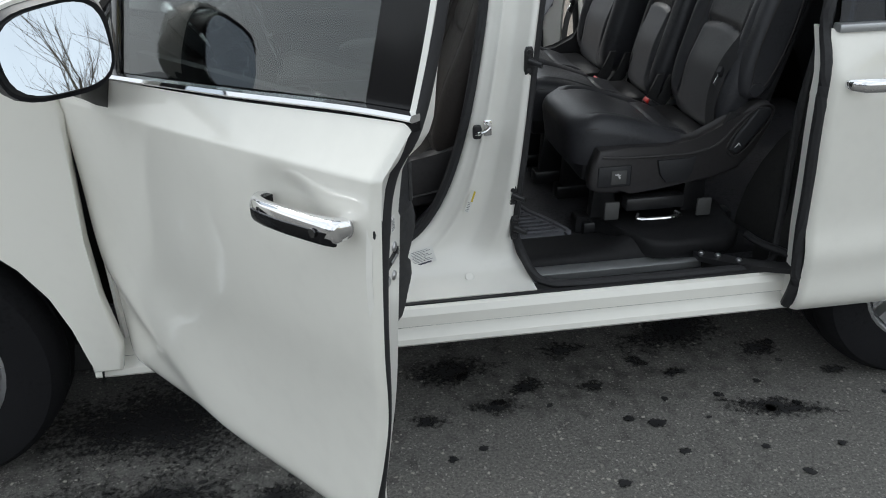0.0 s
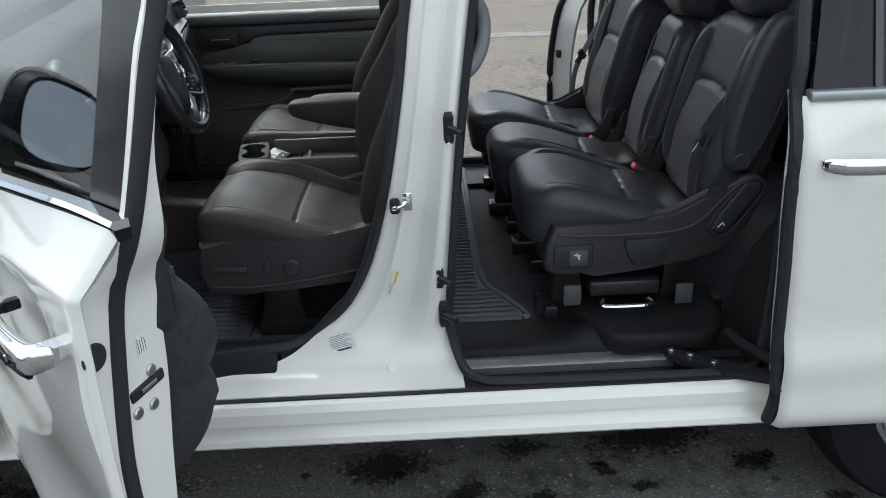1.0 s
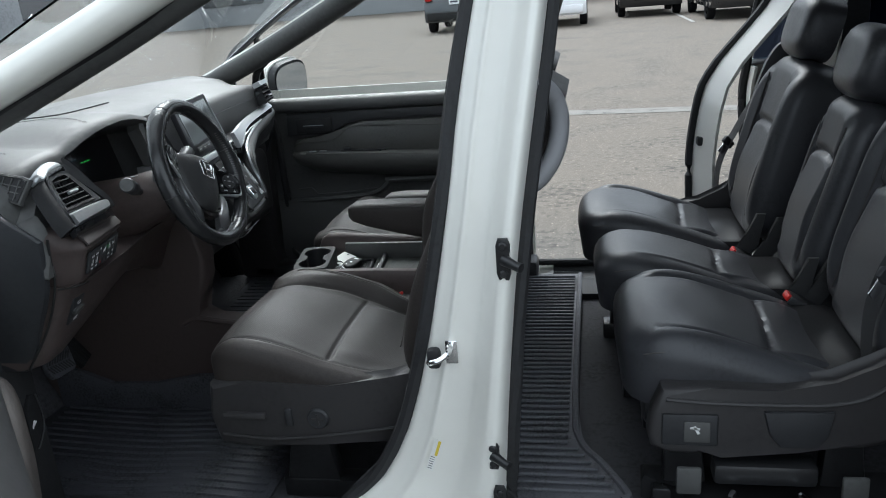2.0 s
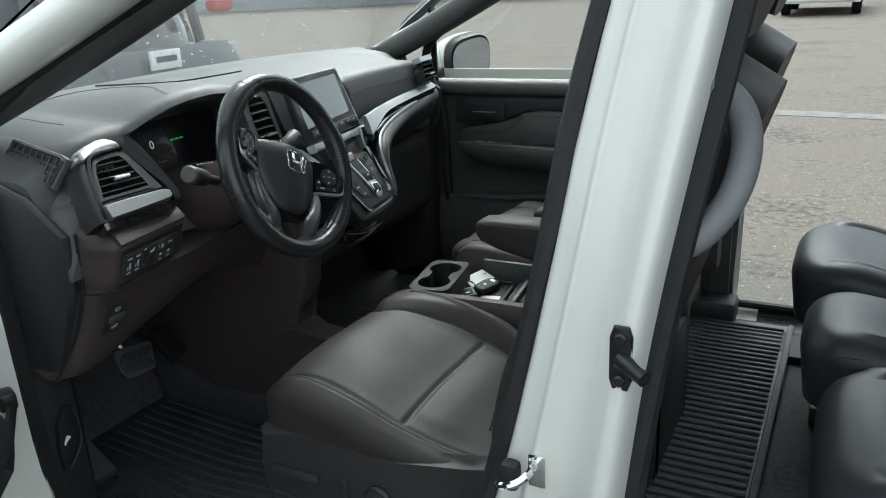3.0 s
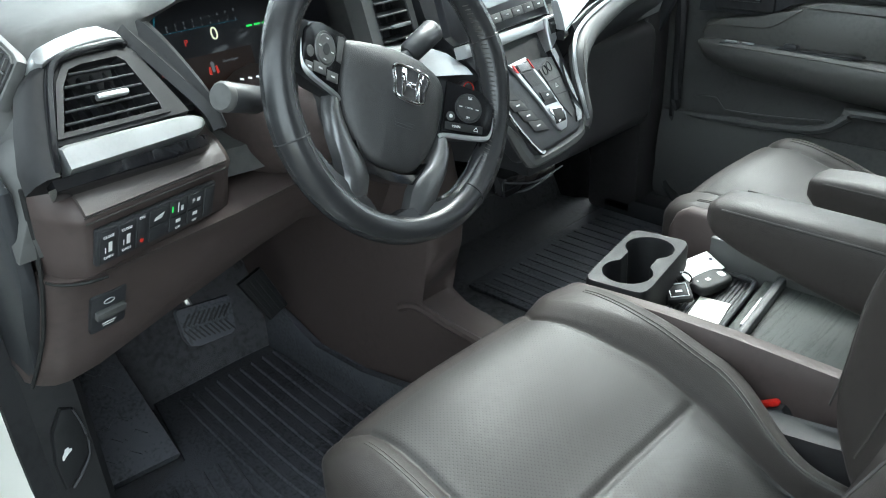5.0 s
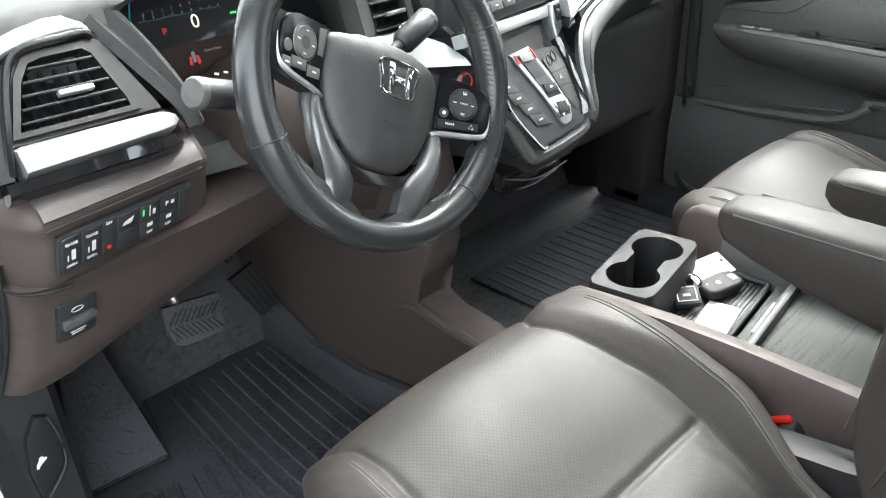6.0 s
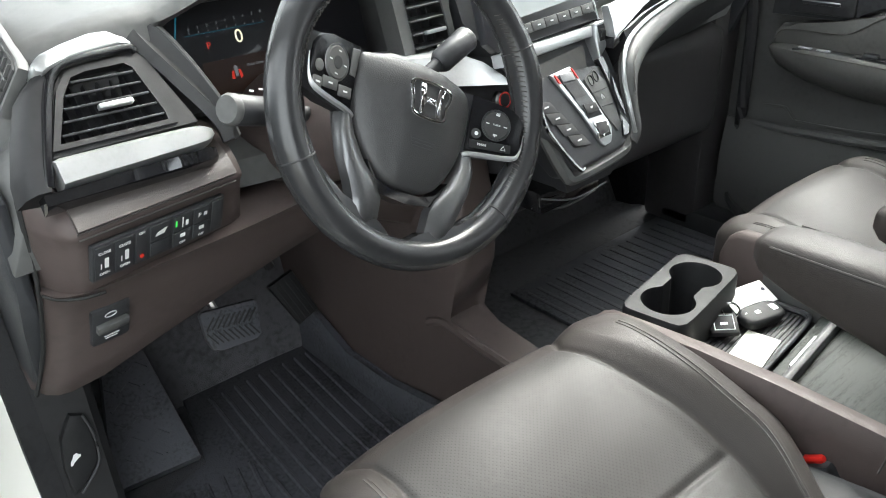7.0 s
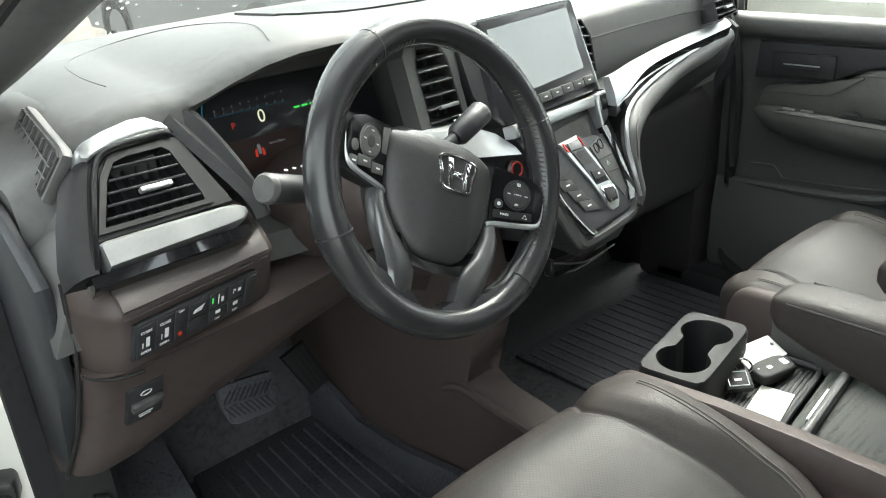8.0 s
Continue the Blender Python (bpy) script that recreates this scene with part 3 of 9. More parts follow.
part("sill_trim", prism([(0.132, 0.396), (0.130, 0.410), (0.150, 0.440), (0.172, 0.460), (0.200, 0.464), (0.225, 0.452), (0.225, 0.396)], -0.84, -0.342, "x", 0.006), JET, van, "black moulded sill cover")


def seal_rear():
    up = [(P_RIGHT(z) + 0.006, P_Y(z) + 0.012, z) for z in (0.50, 0.6, 0.75, 0.9, 1.05, 1.2, 1.35, 1.5)]
    path = [(0.70, 0.062, 0.396), (0.45, 0.062, 0.397), (0.24, 0.064, 0.398), (0.16, 0.074, 0.402), (0.118, 0.105, 0.425)] + up + [(0.26, 0.335, 1.62), (0.5, 0.33, 1.63), (0.9, 0.33, 1.62), (0.97, 0.31, 1.5), (0.95, 0.23, 1.1), (0.90, 0.19, 0.8), (0.86, 0.12, 0.46), (0.81, 0.07, 0.396)]
    return tube(smooth_path(path, 5, True), 0.0125, 8, closed=True)


both("sliding_door_seal", seal_rear, RUBBER, slim=0.15)


def pillar_trim():
    zs = [0.46, 0.6, 0.8, 1.0, 1.2, 1.4, 1.64]
    return loft([[(P_LEFT(z) - 0.012, P_Y(z) + 0.03, z), (P_RIGHT(z) + 0.012, P_Y(z) + 0.022, z), (P_RIGHT(z) + 0.004, P_Y(z) + 0.085, z), (P_LEFT(z) + 0.01, P_Y(z) + 0.085, z)] for z in zs])


both("pillar_trim", pillar_trim, PLASTIC, "black plastic pillar trim", slim=0.15)


# sliding door track channel and tread plate in the sill
def channel():
    prof = [(0.0515, 0.392), (0.062, 0.391), (0.076, 0.378), (0.086, 0.366), (0.150, 0.360), (0.152, 0.345), (0.0515, 0.345)]
    return loft([[(x, y, z) for y, z in prof] for x in (0.10, 0.4, 0.97)])


both("track_channel", channel, RUBBER, "black sliding door track")


def tread():
    prof = [(0.168, 0.350), (0.170, 0.370), (0.176, 0.373), (0.205, 0.377), (0.215, 0.376), (0.215, 0.350)]
    return loft([[(x, y, z) for y, z in prof] for x in (0.10, 0.16, 0.64, 0.66)])


both("tread_plate", tread, SATIN, "silver tread plate")

# rear of the sliding door opening, wheel housings, floor and rear closing panels
part("quarter_jamb", sheet(lambda z, s: (0.88 + 0.10 * s + 0.05 * (z - 0.4), 0.06 + 0.13 * s + 0.10 * max(0, z - 1.0), z), steps(0.40, 1.64, 10), steps(0, 1, 5), -0.01), PAINT_IN, van)
part("quarter_jamb", sheet(lambda z, s: (0.88 + 0.10 * s + 0.05 * (z - 0.4), 2 * MID - (0.06 + 0.13 * s + 0.10 * max(0, z - 1.0)), z), steps(0.40, 1.64, 10), steps(0, 1, 5), 0.01), PAINT_IN, van)


def arch(cx, cz, r, a0, a1, n=14):
    return [(cx + r * math.cos(radians(a)), cz + r * math.sin(radians(a))) for a in steps(a0, a1, n)]


WHEEL_F, WHEEL_R, WHEEL_Z = -1.50, 1.32, 0.368


def quarter():
    poly = [(0.98, 0.34), (0.98, 1.08), (2.9, 1.08), (2.96, 0.6), (2.9, 0.36)] + arch(WHEEL_R + 0.06, 0.37, 0.38, 0, 180)
    return prism(poly, -0.005, 0.03, "y", 0.006)


both("quarter_panel", quarter, PAINT, "white rear quarter panel")


def fender():
    poly = [(-0.960, 0.414), (-0.985, 0.56), (-0.989, 0.70), (-0.980, 0.88), (-0.966, 1.005), (-0.985, 1.075), (-1.4, 1.065), (-1.95, 0.99), (-2.25, 0.86), (-2.33, 0.62), (-2.30, 0.42), (-2.05, 0.32)]
    poly += [p for p in arch(WHEEL_F, 0.37, 0.455, 176, 0)] + [(-1.045, 0.336), (-0.975, 0.336)]
    return prism(poly, -0.052, -0.015, "y", 0.010, seg=3)


both("fender", fender, PAINT, "white front fender")


def arch_liner(cx):
    def make():
        rings = []
        for y in (-0.02, 0.35 if cx > 0 else 0.14):
            rings.append([(x, y, z) for x, z in arch(cx, 0.37, 0.47, -12, 192, 20)])
        return loft(rings, closed=False, caps=False)
    return make


both("wheel_arch_liner", arch_liner(WHEEL_F), UNDER)
both("wheel_arch_liner", arch_liner(WHEEL_R), UNDER)
part("underbody", box(-2.2, 2.9, 0.10, 1.78, 0.24, 0.335, 0.02), UNDER, van)
part("front_bulkhead", box(-1.42, -1.38, 0.12, 1.76, 0.3, 1.10), UNDER, van)
part("bumper", sheet(lambda s, z: (-2.28 - 0.30 * math.sin(math.pi * s) + 0.05 * (z - 0.5) ** 2, -0.05 + 1.98 * s, z), steps(0, 1, 16), steps(0.25, 0.78, 6), -0.02), PAINT, van)
part("bonnet", sheet(lambda x, s: (x, -0.02 + 1.92 * s, curve([(-2.4, 0.80), (-2.1, 0.95), (-1.7, 1.05), (-1.32, 1.115)])(x) + 0.035 * math.sin(math.pi * s) - 0.03 * (2 * s - 1) ** 8), steps(-2.4, -1.32, 10), steps(0, 1, 14), -0.02), PAINT, van, "white bonnet")

# roof, screen and screen pillars
ROOF = curve([(-0.45, 1.585), (-0.2, 1.655), (0.3, 1.70), (1.2, 1.72), (2.3, 1.69), (2.9, 1.60)])
part("roof", sheet(lambda x, s: (x, 0.31 + 1.26 * s, ROOF(x) + 0.03 * math.sin(math.pi * s) - 0.05 * abs(2 * s - 1) ** 6), steps(-0.45, 2.9, 14), steps(0, 1, 14), 0.02), PAINT, van, "white roof")
part("headliner", sheet(lambda x, s: (x, 0.33 + 1.22 * s, ROOF(x) - 0.035 + 0.02 * math.sin(math.pi * s)), steps(-0.45, 2.88, 10), steps(0, 1, 8), 0.01), HEADLINER, van, "grey fabric headliner")


def screen_at(u, s):
    """u from the base (0) to the roof (1), s across."""
    y0, y1 = 0.16 + 0.16 * u, 1.72 - 0.16 * u
    bow = math.sin(math.pi * s)
    return (-1.20 - 0.14 * bow + (0.80 + 0.04 * bow) * u, y0 + (y1 - y0) * s, 1.12 + 0.04 * bow + (0.465 - 0.01 * bow) * u + 0.03 * u * (1 - u) * 4)


windscreen = part("windscreen", sheet(screen_at, steps(0, 1, 8), steps(0, 1, 14), 0.004), GLASS, van, "rain-spotted windscreen")
windscreen.visible_shadow = False


def raindrops(spots, label):
    """Flattened drops on glass; spots are (point, outward normal, radius)."""
    bm = bmesh.new()
    for p, n, r in spots:
        n = Vector(n).normalized()
        a = n.orthogonal().normalized()
        b = n.cross(a)
        ring = [bm.verts.new(Vector(p) + r * (math.cos(k * math.tau / 7) * a + 1.15 * math.sin(k * math.tau / 7) * b)) for k in range(7)]
        mid = [bm.verts.new(Vector(p) + 0.62 * r * (math.cos(k * math.tau / 7) * a + 1.15 * math.sin(k * math.tau / 7) * b) + n * r * 0.42) for k in range(7)]
        tip = bm.verts.new(Vector(p) + n * r * 0.55)
        for k in range(7):
            bm.faces.new((ring[k], ring[(k + 1) % 7], mid[(k + 1) % 7], mid[k]))
            bm.faces.new((mid[k], mid[(k + 1) % 7], tip))
        bm.faces.new(ring[::-1])
    ob = top("raindrops", bm, DROP, label, "raindrops", kind="stuff", sharp=80)
    ob.visible_shadow = False
    return ob


rain = random.Random(21)
drops = []
for k in range(900):
    u_, s_ = rain.uniform(0.02, 0.75), 0.02 + 0.9 * rain.random() ** 1.2
    p_, q_, w_ = (Vector(screen_at(a_, b_)) for a_, b_ in ((u_, s_), (u_ + 0.01, s_), (u_, s_ + 0.01)))
    nn = (q_ - p_).cross(w_ - p_).normalized()
    nn = nn if nn.z > 0 else -nn
    drops.append((p_ + nn * 0.0055, nn, rain.choice((0.0010, 0.0014, 0.0018, 0.0024, 0.0030))))
raindrops(drops, "clear raindrops scattered over the windscreen")


def a_pillar(y_off, dz, r, flat):
    path = [(-1.34, 0.10 + y_off, 1.05 + dz), (-1.15, 0.125 + y_off, 1.125 + dz), (-0.86, 0.18 + y_off, 1.245 + dz), (-0.60, 0.23 + y_off, 1.365 + dz), (-0.36, 0.28 + y_off, 1.485 + dz), (-0.10, 0.31 + y_off, 1.60 + dz), (0.3, 0.32 + y_off, 1.66 + dz), (1.2, 0.325 + y_off, 1.68 + dz), (2.4, 0.33 + y_off, 1.64 + dz)]
    return tube(smooth_path(path, 5), r, 12, flat=flat)


both("windscreen_pillar", lambda: a_pillar(-0.01, 0.03, 0.042, 0.8), PAINT, "white windscreen pillar")
both("pillar_cover", lambda: a_pillar(0.045, 0.012, 0.042, 0.9), DASH, "dark grey inner pillar cover")

# rear and far parts that close the shell
part("tailgate", sheet(lambda z, s: (2.95 - 0.25 * max(0, z - 1.0), 0.02 + 1.84 * s, z), steps(0.35, 1.62, 8), steps(0, 1, 8), -0.03), PAINT, van)
part("cargo_trim", box(2.80, 2.84, 0.06, 1.82, 0.40, 1.56), PLASTIC, van)


def rear_side():
    bm = box(1.02, 2.84, 0.05, 0.12, 0.40, 1.10, 0.02)
    for x0, x1 in ((1.0, 1.10), (2.05, 2.15), (2.72, 2.86)):
        box(x0, x1, 0.10, 0.20, 1.08, 1.66, 0.01, bm=bm)
    return bm


both("side_trim", rear_side, PLASTIC)


def rear_glass():
    return box(1.05, 2.8, 0.125, 0.131, 1.09, 1.64)


part("quarter_window", rear_glass(), PRIVACY, van)
g2 = rear_glass()
for v in g2.verts:
    v.co.y = 2 * MID - v.co.y
part("quarter_window", g2, PRIVACY, van)


def floor_pan():
    bm = box(-1.38, -0.02, 0.17, 1.71, 0.36, 0.398)
    box(-0.02, 2.82, 0.215, 1.665, 0.34, 0.372, bm=bm)
    prism([(-1.37, 0.40), (-1.37, 0.78), (-1.33, 0.78), (-1.24, 0.47), (-1.20, 0.40)], 0.17, 1.71, "y", bm=bm)
    return bm


part("floor_pan", floor_pan(), CARPET, van, "black carpeted floor")
part("sill_trim", loft([[(x, y, z) for y, z in ((0.168, 0.40), (0.172, 0.452), (0.185, 0.462), (0.235, 0.455), (0.25, 0.40))] for x in (-0.86, -0.6, -0.345)]), PLASTIC, van, "black plastic sill trim")
part("sill_trim", loft([[(x, y, z) for y, z in ((0.178, 0.40), (0.20, 0.44), (0.22, 0.445), (0.26, 0.44), (0.27, 0.40))] for x in (-0.34, -0.2, 0.08)]), PLASTIC, van)


# ---- wheels ----
def wheel(cx, left=True, turn=0.0):
    m = pose(cx, 0.085 if left else 2 * MID - 0.085, WHEEL_Z, 90 if left else -90, 0, turn)
    prof = [(0.225, -0.095), (0.30, -0.112), (0.345, -0.105), (0.362, -0.085), (0.3685, -0.06), (0.3705, -0.034), (0.3645, -0.032), (0.3645, -0.026), (0.3715, -0.024), (0.3715, 0.024), (0.3645, 0.026), (0.3645, 0.032), (0.3705, 0.034), (0.3685, 0.06), (0.362, 0.085), (0.345, 0.105), (0.30, 0.112), (0.240, 0.100), (0.228, 0.085)]
    n = 56
    bm = loft([[(r * math.cos(k * math.tau / n), r * math.sin(k * math.tau / n), z) for r, z in prof] for k in range(n)], closed=False, caps=False, around=True)
    tyre = part("wheel", bm, TYRE, van, "black tyre on a silver alloy wheel", m=m)
    rim = loft([[(r * math.cos(k * math.tau / 40), r * math.sin(k * math.tau / 40), z) for r, z in ((0.238, 0.098), (0.230, 0.100), (0.220, 0.088), (0.212, 0.02), (0.212, -0.08), (0.226, -0.085))] for k in range(40)], closed=False, caps=False, around=True)
    part("rim", rim, ALLOY, tyre)
    for k in range(5):
        for d in (-11, 11):
            a = k * 72 + d
            sp = loft([[Vector((0.05, -0.020, 0.060)), (0.05, 0.020, 0.060), (0.05, 0.016, 0.03), (0.05, -0.016, 0.03)],
                       [(0.14, -0.016, 0.085), (0.14, 0.016, 0.085), (0.14, 0.012, 0.05), (0.14, -0.012, 0.05)],
                       [(0.218, -0.022, 0.092), (0.218, 0.022, 0.092), (0.218, 0.018, 0.06), (0.218, -0.018, 0.06)]])
            part("spoke", moved(sp, Matrix.Rotation(radians(a), 4, "Z")), ALLOY, tyre)
    part("hub", disc(0.062, 0.07, 24, 0.01), ALLOY, tyre)
    part("brake_disc", disc(0.15, 0.012, 32), STEEL, tyre)
    return tyre


for wx in (WHEEL_F, WHEEL_R):
    for side in (True, False):
        wheel(wx, side)

# ---- the open front door, in its own frame: x along the door from the hinge, y inwards ----
DOOR = pose(-0.95, -0.02, 0, 0, 0, -50)
D_BODY = curve([(0.30, 0.038), (0.335, 0.016), (0.36, 0.006), (0.42, 0.007), (0.50, 0.010), (0.62, 0.009), (0.75, -0.002), (0.90, -0.016), (0.98, -0.022), (1.03, -0.024), (1.10, -0.024)])
D_REAR = curve([(0.30, 0.845), (0.40, 0.868), (0.50, 0.888), (0.64, 0.912), (0.80, 0.925), (0.95, 0.931), (1.04, 0.934), (1.072, 0.938), (1.11, 0.945), (1.16, 0.955)])
BELT_V = curve([(0.0, -0.012), (0.3, 0.0), (0.567, 0.017), (0.75, 0.040), (0.846, 0.053), (0.955, 0.063), (1.1, 0.07)])
D_FRONT = curve([(0.30, 0.02), (0.36, -0.01), (0.56, -0.032), (0.70, -0.036), (0.90, -0.028), (1.06, -0.008), (1.18, 0.03)])


def door_skin():
    def at(u, k):
        zc, z_top = 1.030 + 0.043 * u, 1.092 + 0.054 * u
        z = 0.305 + (z_top - 0.305) * k
        x = D_FRONT(z) + (D_REAR(z) - D_FRONT(z)) * u
        # the sweeping fold that climbs towards the hinge and dies out upwards
        fold = 0.66 - 0.42 * min(1, u * 1.35) ** 0.75 + 0.22 * max(0, u - 0.62) ** 1.3
        dz = z - fold
        sweep = -0.015 * math.exp(-(dz / 0.060) ** 2) * (0.5 + 0.5 * (1 - u)) if dz < 0 else -0.015 * math.exp(-(dz / 0.16) ** 2) * (0.5 + 0.5 * (1 - u))
        cup = 0.016 * math.exp(-(((x - 0.735) / 0.075) ** 2 + ((z - 0.985) / 0.055) ** 2) ** 2)
        rim = 0.010 * max(0, (u - 0.985) / 0.015) ** 2 + 0.014 * max(0, (0.02 - u) / 0.02) ** 2
        crest = -0.024 + 0.024 * u * u
        if z <= zc:
            v = D_BODY(z) + (crest + 0.024) * smooth_step(z, 0.72, zc)
        else:
            t = (z - zc) / (z_top - zc)
            v = crest + (BELT_V(x) - 0.004 - crest) * t ** 0.92
            sweep = sweep * (1 - t)
        return x, v + sweep + cup + rim, z
    us = [0, 0.007, 0.014, 0.02] + steps(0.04, 0.96, 56) + [0.975, 0.985, 0.99, 0.995, 1.0]
    return sheet(at, us, steps(0, 0.90, 66) + steps(0.905, 1, 26), -0.004)


door = part("front_door", door_skin(), PAINT, van, "open white front door", sharp=50, m=DOOR)
# the painted shell behind the skin: rear end face, inner frame


E_OUT = curve([(0.31, 0.040), (0.35, 0.018), (0.42, 0.014), (0.62, 0.014), (0.75, 0.004), (0.90, -0.008), (1.0, -0.002), (1.04, 0.004), (1.072, 0.010), (1.10, 0.046), (1.14, 0.066), (1.18, 0.078), (1.33, 0.118), (1.39, 0.142), (1.62, 0.204)])
E_SEAL = curve([(0.31, 0.056), (0.5, 0.038), (0.65, 0.024), (0.80, 0.021), (0.92, 0.036), (1.04, 0.055), (1.12, 0.073), (1.18, 0.090), (1.33, 0.132), (1.39, 0.156), (1.5, 0.186), (1.62, 0.218)])
E_IN = curve([(0.31, 0.090), (0.6, 0.078), (0.76, 0.092), (0.904, 0.114), (1.0, 0.118), (1.10, 0.119), (1.22, 0.119), (1.308, 0.137), (1.4, 0.162), (1.62, 0.224)])
E_TOP = curve([(0.31, 0.846), (0.40, 0.864), (0.50, 0.884), (0.64, 0.908), (0.80, 0.921), (0.95, 0.927), (1.04, 0.930), (1.072, 0.934), (1.11, 0.941), (1.16, 0.952), (1.34, 0.960), (1.62, 0.925)])


def end_u(z, v):
    """How far along the door its slanting end face lies."""
    return E_TOP(z) - 0.003 - (0.5 - 0.42 * smooth_step(z, 1.03, 1.14)) * (v - E_OUT(z))


def door_end():
    """The white rear end of the door with its latch."""
    def at(z, s):
        a, b = E_OUT(z), E_IN(z)
        return end_u(z, a + (b - a) * s), a + (b - a) * s, z
    return sheet(at, steps(0.31, 1.62, 52), steps(0, 1, 8), -0.010)


part("end_panel", door_end(), PAINT_IN, door, "white door end with latch", sharp=30)
part("inner_panel", prism([(0.0, 0.32), (0.80, 0.32), (0.83, 0.55), (0.85, 0.9), (0.87, 1.10), (0.03, 1.06)], 0.068, 0.076, "y", 0.003), PAINT_IN, door)
part("bottom_panel", box(0.02, 0.84, 0.04, 0.075, 0.312, 0.322), PAINT_IN, door)
part("front_panel", box(-0.01, 0.0, 0.02, 0.07, 0.34, 1.06), PAINT_IN, door)
part("end_seal", tube(smooth_path([(end_u(z, E_SEAL(z)), E_SEAL(z), z) for z in steps(0.32, 1.62, 26)], 3), 0.0115, 10, flat=0.8, up=(1, 0, 0)), RUBBER, door, "continuous black rubber edge seal")
lockm = frame_of((end_u(0.90, 0.078), 0.078, 0.900), (-0.5, 1, 0), (0, 0.15, 1))
part("latch", box(-0.034, 0.030, -0.009, 0.009, -0.006, 0.0035, 0.004, m=lockm @ pose(0, 0, 0, 0, 0, 4)), CASTING, door, "dark door latch")
part("latch_claw", box(-0.016, 0.012, -0.002, 0.004, 0.003, 0.006, 0.001, m=lockm @ pose(0, 0, 0, 0, 0, 4)), STEEL, door)
for v_, z_ in ((0.086, 0.918), (0.080, 0.868), (0.054, 0.872)):
    part("screw", disc(0.0085, 0.004, 14, 0.002, m=frame_of((end_u(z_, v_), v_, z_), (-0.5, 1, 0), (0, 0, 1))), STEEL, door)
part("plug", disc(0.0185, 0.004, 24, 0.002, m=frame_of((end_u(0.988, 0.012) + 0.001, 0.012, 0.988), (-0.5, 1, 0), (0, 0, 1))), RUBBER, door, "round black rubber plug")
stm = frame_of((end_u(0.963, 0.080) + 0.0006, 0.080, 0.963), (-0.5, 1, 0), (0, 0, 1))
sticker = part("sticker", box(-0.009, 0.009, -0.014, 0.014, 0, 0.0008, m=stm), PAPER, door, "small white data sticker")
for i in range(4):
    part("print_line", box(-0.007 + 0.004 * i, -0.0062 + 0.004 * i, -0.012, 0.010 - 0.003 * (i % 2), 0.0008, 0.0012, m=stm), DARK_INK, sticker)


def gauss_(d, w):
    return math.exp(-(d / w) ** 2)


# inner trim card with a pull pocket
def door_card():
    def at(u, z):
        x = 0.105 + 0.725 * u
        v = 0.114 + 0.095 * gauss_(z - 0.90, 0.10) * (0.4 + 0.6 * u) + 0.045 * smooth_step(z, 0.84, 0.80) * smooth_step(z, 0.68, 0.75) - 0.022 * smooth_step(z, 0.75, 0.66)
        edge = max(0, (u - 0.90) / 0.10)
        return x - 0.06 * smooth_step(z, 0.76, 0.62) * u, v - (v - 0.080) * edge ** 4, z
    return sheet(at, steps(0, 1, 36), steps(0.33, 1.12, 44), 0.02)


part("trim_card", door_card(), DULL, door, "dark grey door trim card")
part("armrest", pad(0.48, 0.0, 0.30, 0.035, lambda x, y: 0, 0.08, e=3, edge=0.025, m=Matrix.Translation((0, 0.175, 0.90))), LEATHER, door, "stitched dark armrest")
part("pull_handle", loft([[(u0 - 0.04, 0.098, z), (u1 - 0.036, 0.102, z), (u1 - 0.042, v + 0.014, z), (u0 - 0.04, v + 0.014, z)] for u0, u1, v, z in ((0.84, 0.900, 0.122, 0.955), (0.84, 0.905, 0.130, 0.97), (0.84, 0.905, 0.130, 1.05), (0.85, 0.908, 0.122, 1.06), (0.86, 0.915, 0.132, 1.10), (0.87, 0.925, 0.126, 1.16), (0.88, 0.930, 0.112, 1.18))]), PLASTIC, door, "black moulded pull handle", sharp=40)
part("pull_insert", box(0.845, 0.866, 0.138, 0.148, 0.975, 1.045, 0.004), DULL, door)
part("pocket", box(0.20, 0.70, 0.080, 0.110, 0.34, 0.60, 0.014), PLASTIC, door, "black door pocket")

# window, its frame and bright belt strip
win = [(0.20, 1.110), (0.86, 1.150), (0.87, 1.36), (0.845, 1.62), (0.62, 1.60), (0.20, 1.26)]


def lean(z):
    return 0.012 + 0.36 * (z - 1.13) if z > 1.13 else 0.012


def leaning(bm):
    for v in bm.verts:
        v.co.y += lean(v.co.z)
    return bm


def door_leaning(bm):
    for v in bm.verts:
        v.co.y += BELT_V(v.co.x) + 0.010 + 0.27 * max(0.0, v.co.z - 1.14)
    return bm


def pane(poly, th):
    return door_leaning(prism(poly, 0.010, 0.010 + th, "y"))


window = part("window_glass", pane(win, 0.004), TINT, door, "rain-spotted tinted side window")
window.visible_shadow = False
part("window_pillar", door_leaning(prism([(0.848, 1.145), (0.943, 1.152), (0.951, 1.33), (0.916, 1.64), (0.836, 1.64), (0.858, 1.36)], 0.000, 0.018, "y", 0.003)), PIANO, door, "gloss black window pillar")
part("inner_frame", door_leaning(prism([(0.880, 1.15), (0.925, 1.152), (0.932, 1.33), (0.905, 1.64), (0.87, 1.64), (0.885, 1.36)], 0.0195, 0.032, "y", 0.004)), PLASTIC, door)
part("quarter_light_bar", door_leaning(prism([(0.188, 1.10), (0.212, 1.10), (0.212, 1.28), (0.188, 1.255)], 0.0, 0.03, "y", 0.003)), GLOSS, door)
part("quarter_light", pane([(0.05, 1.10), (0.188, 1.11), (0.188, 1.25), (0.05, 1.14)], 0.004), TINT, door)
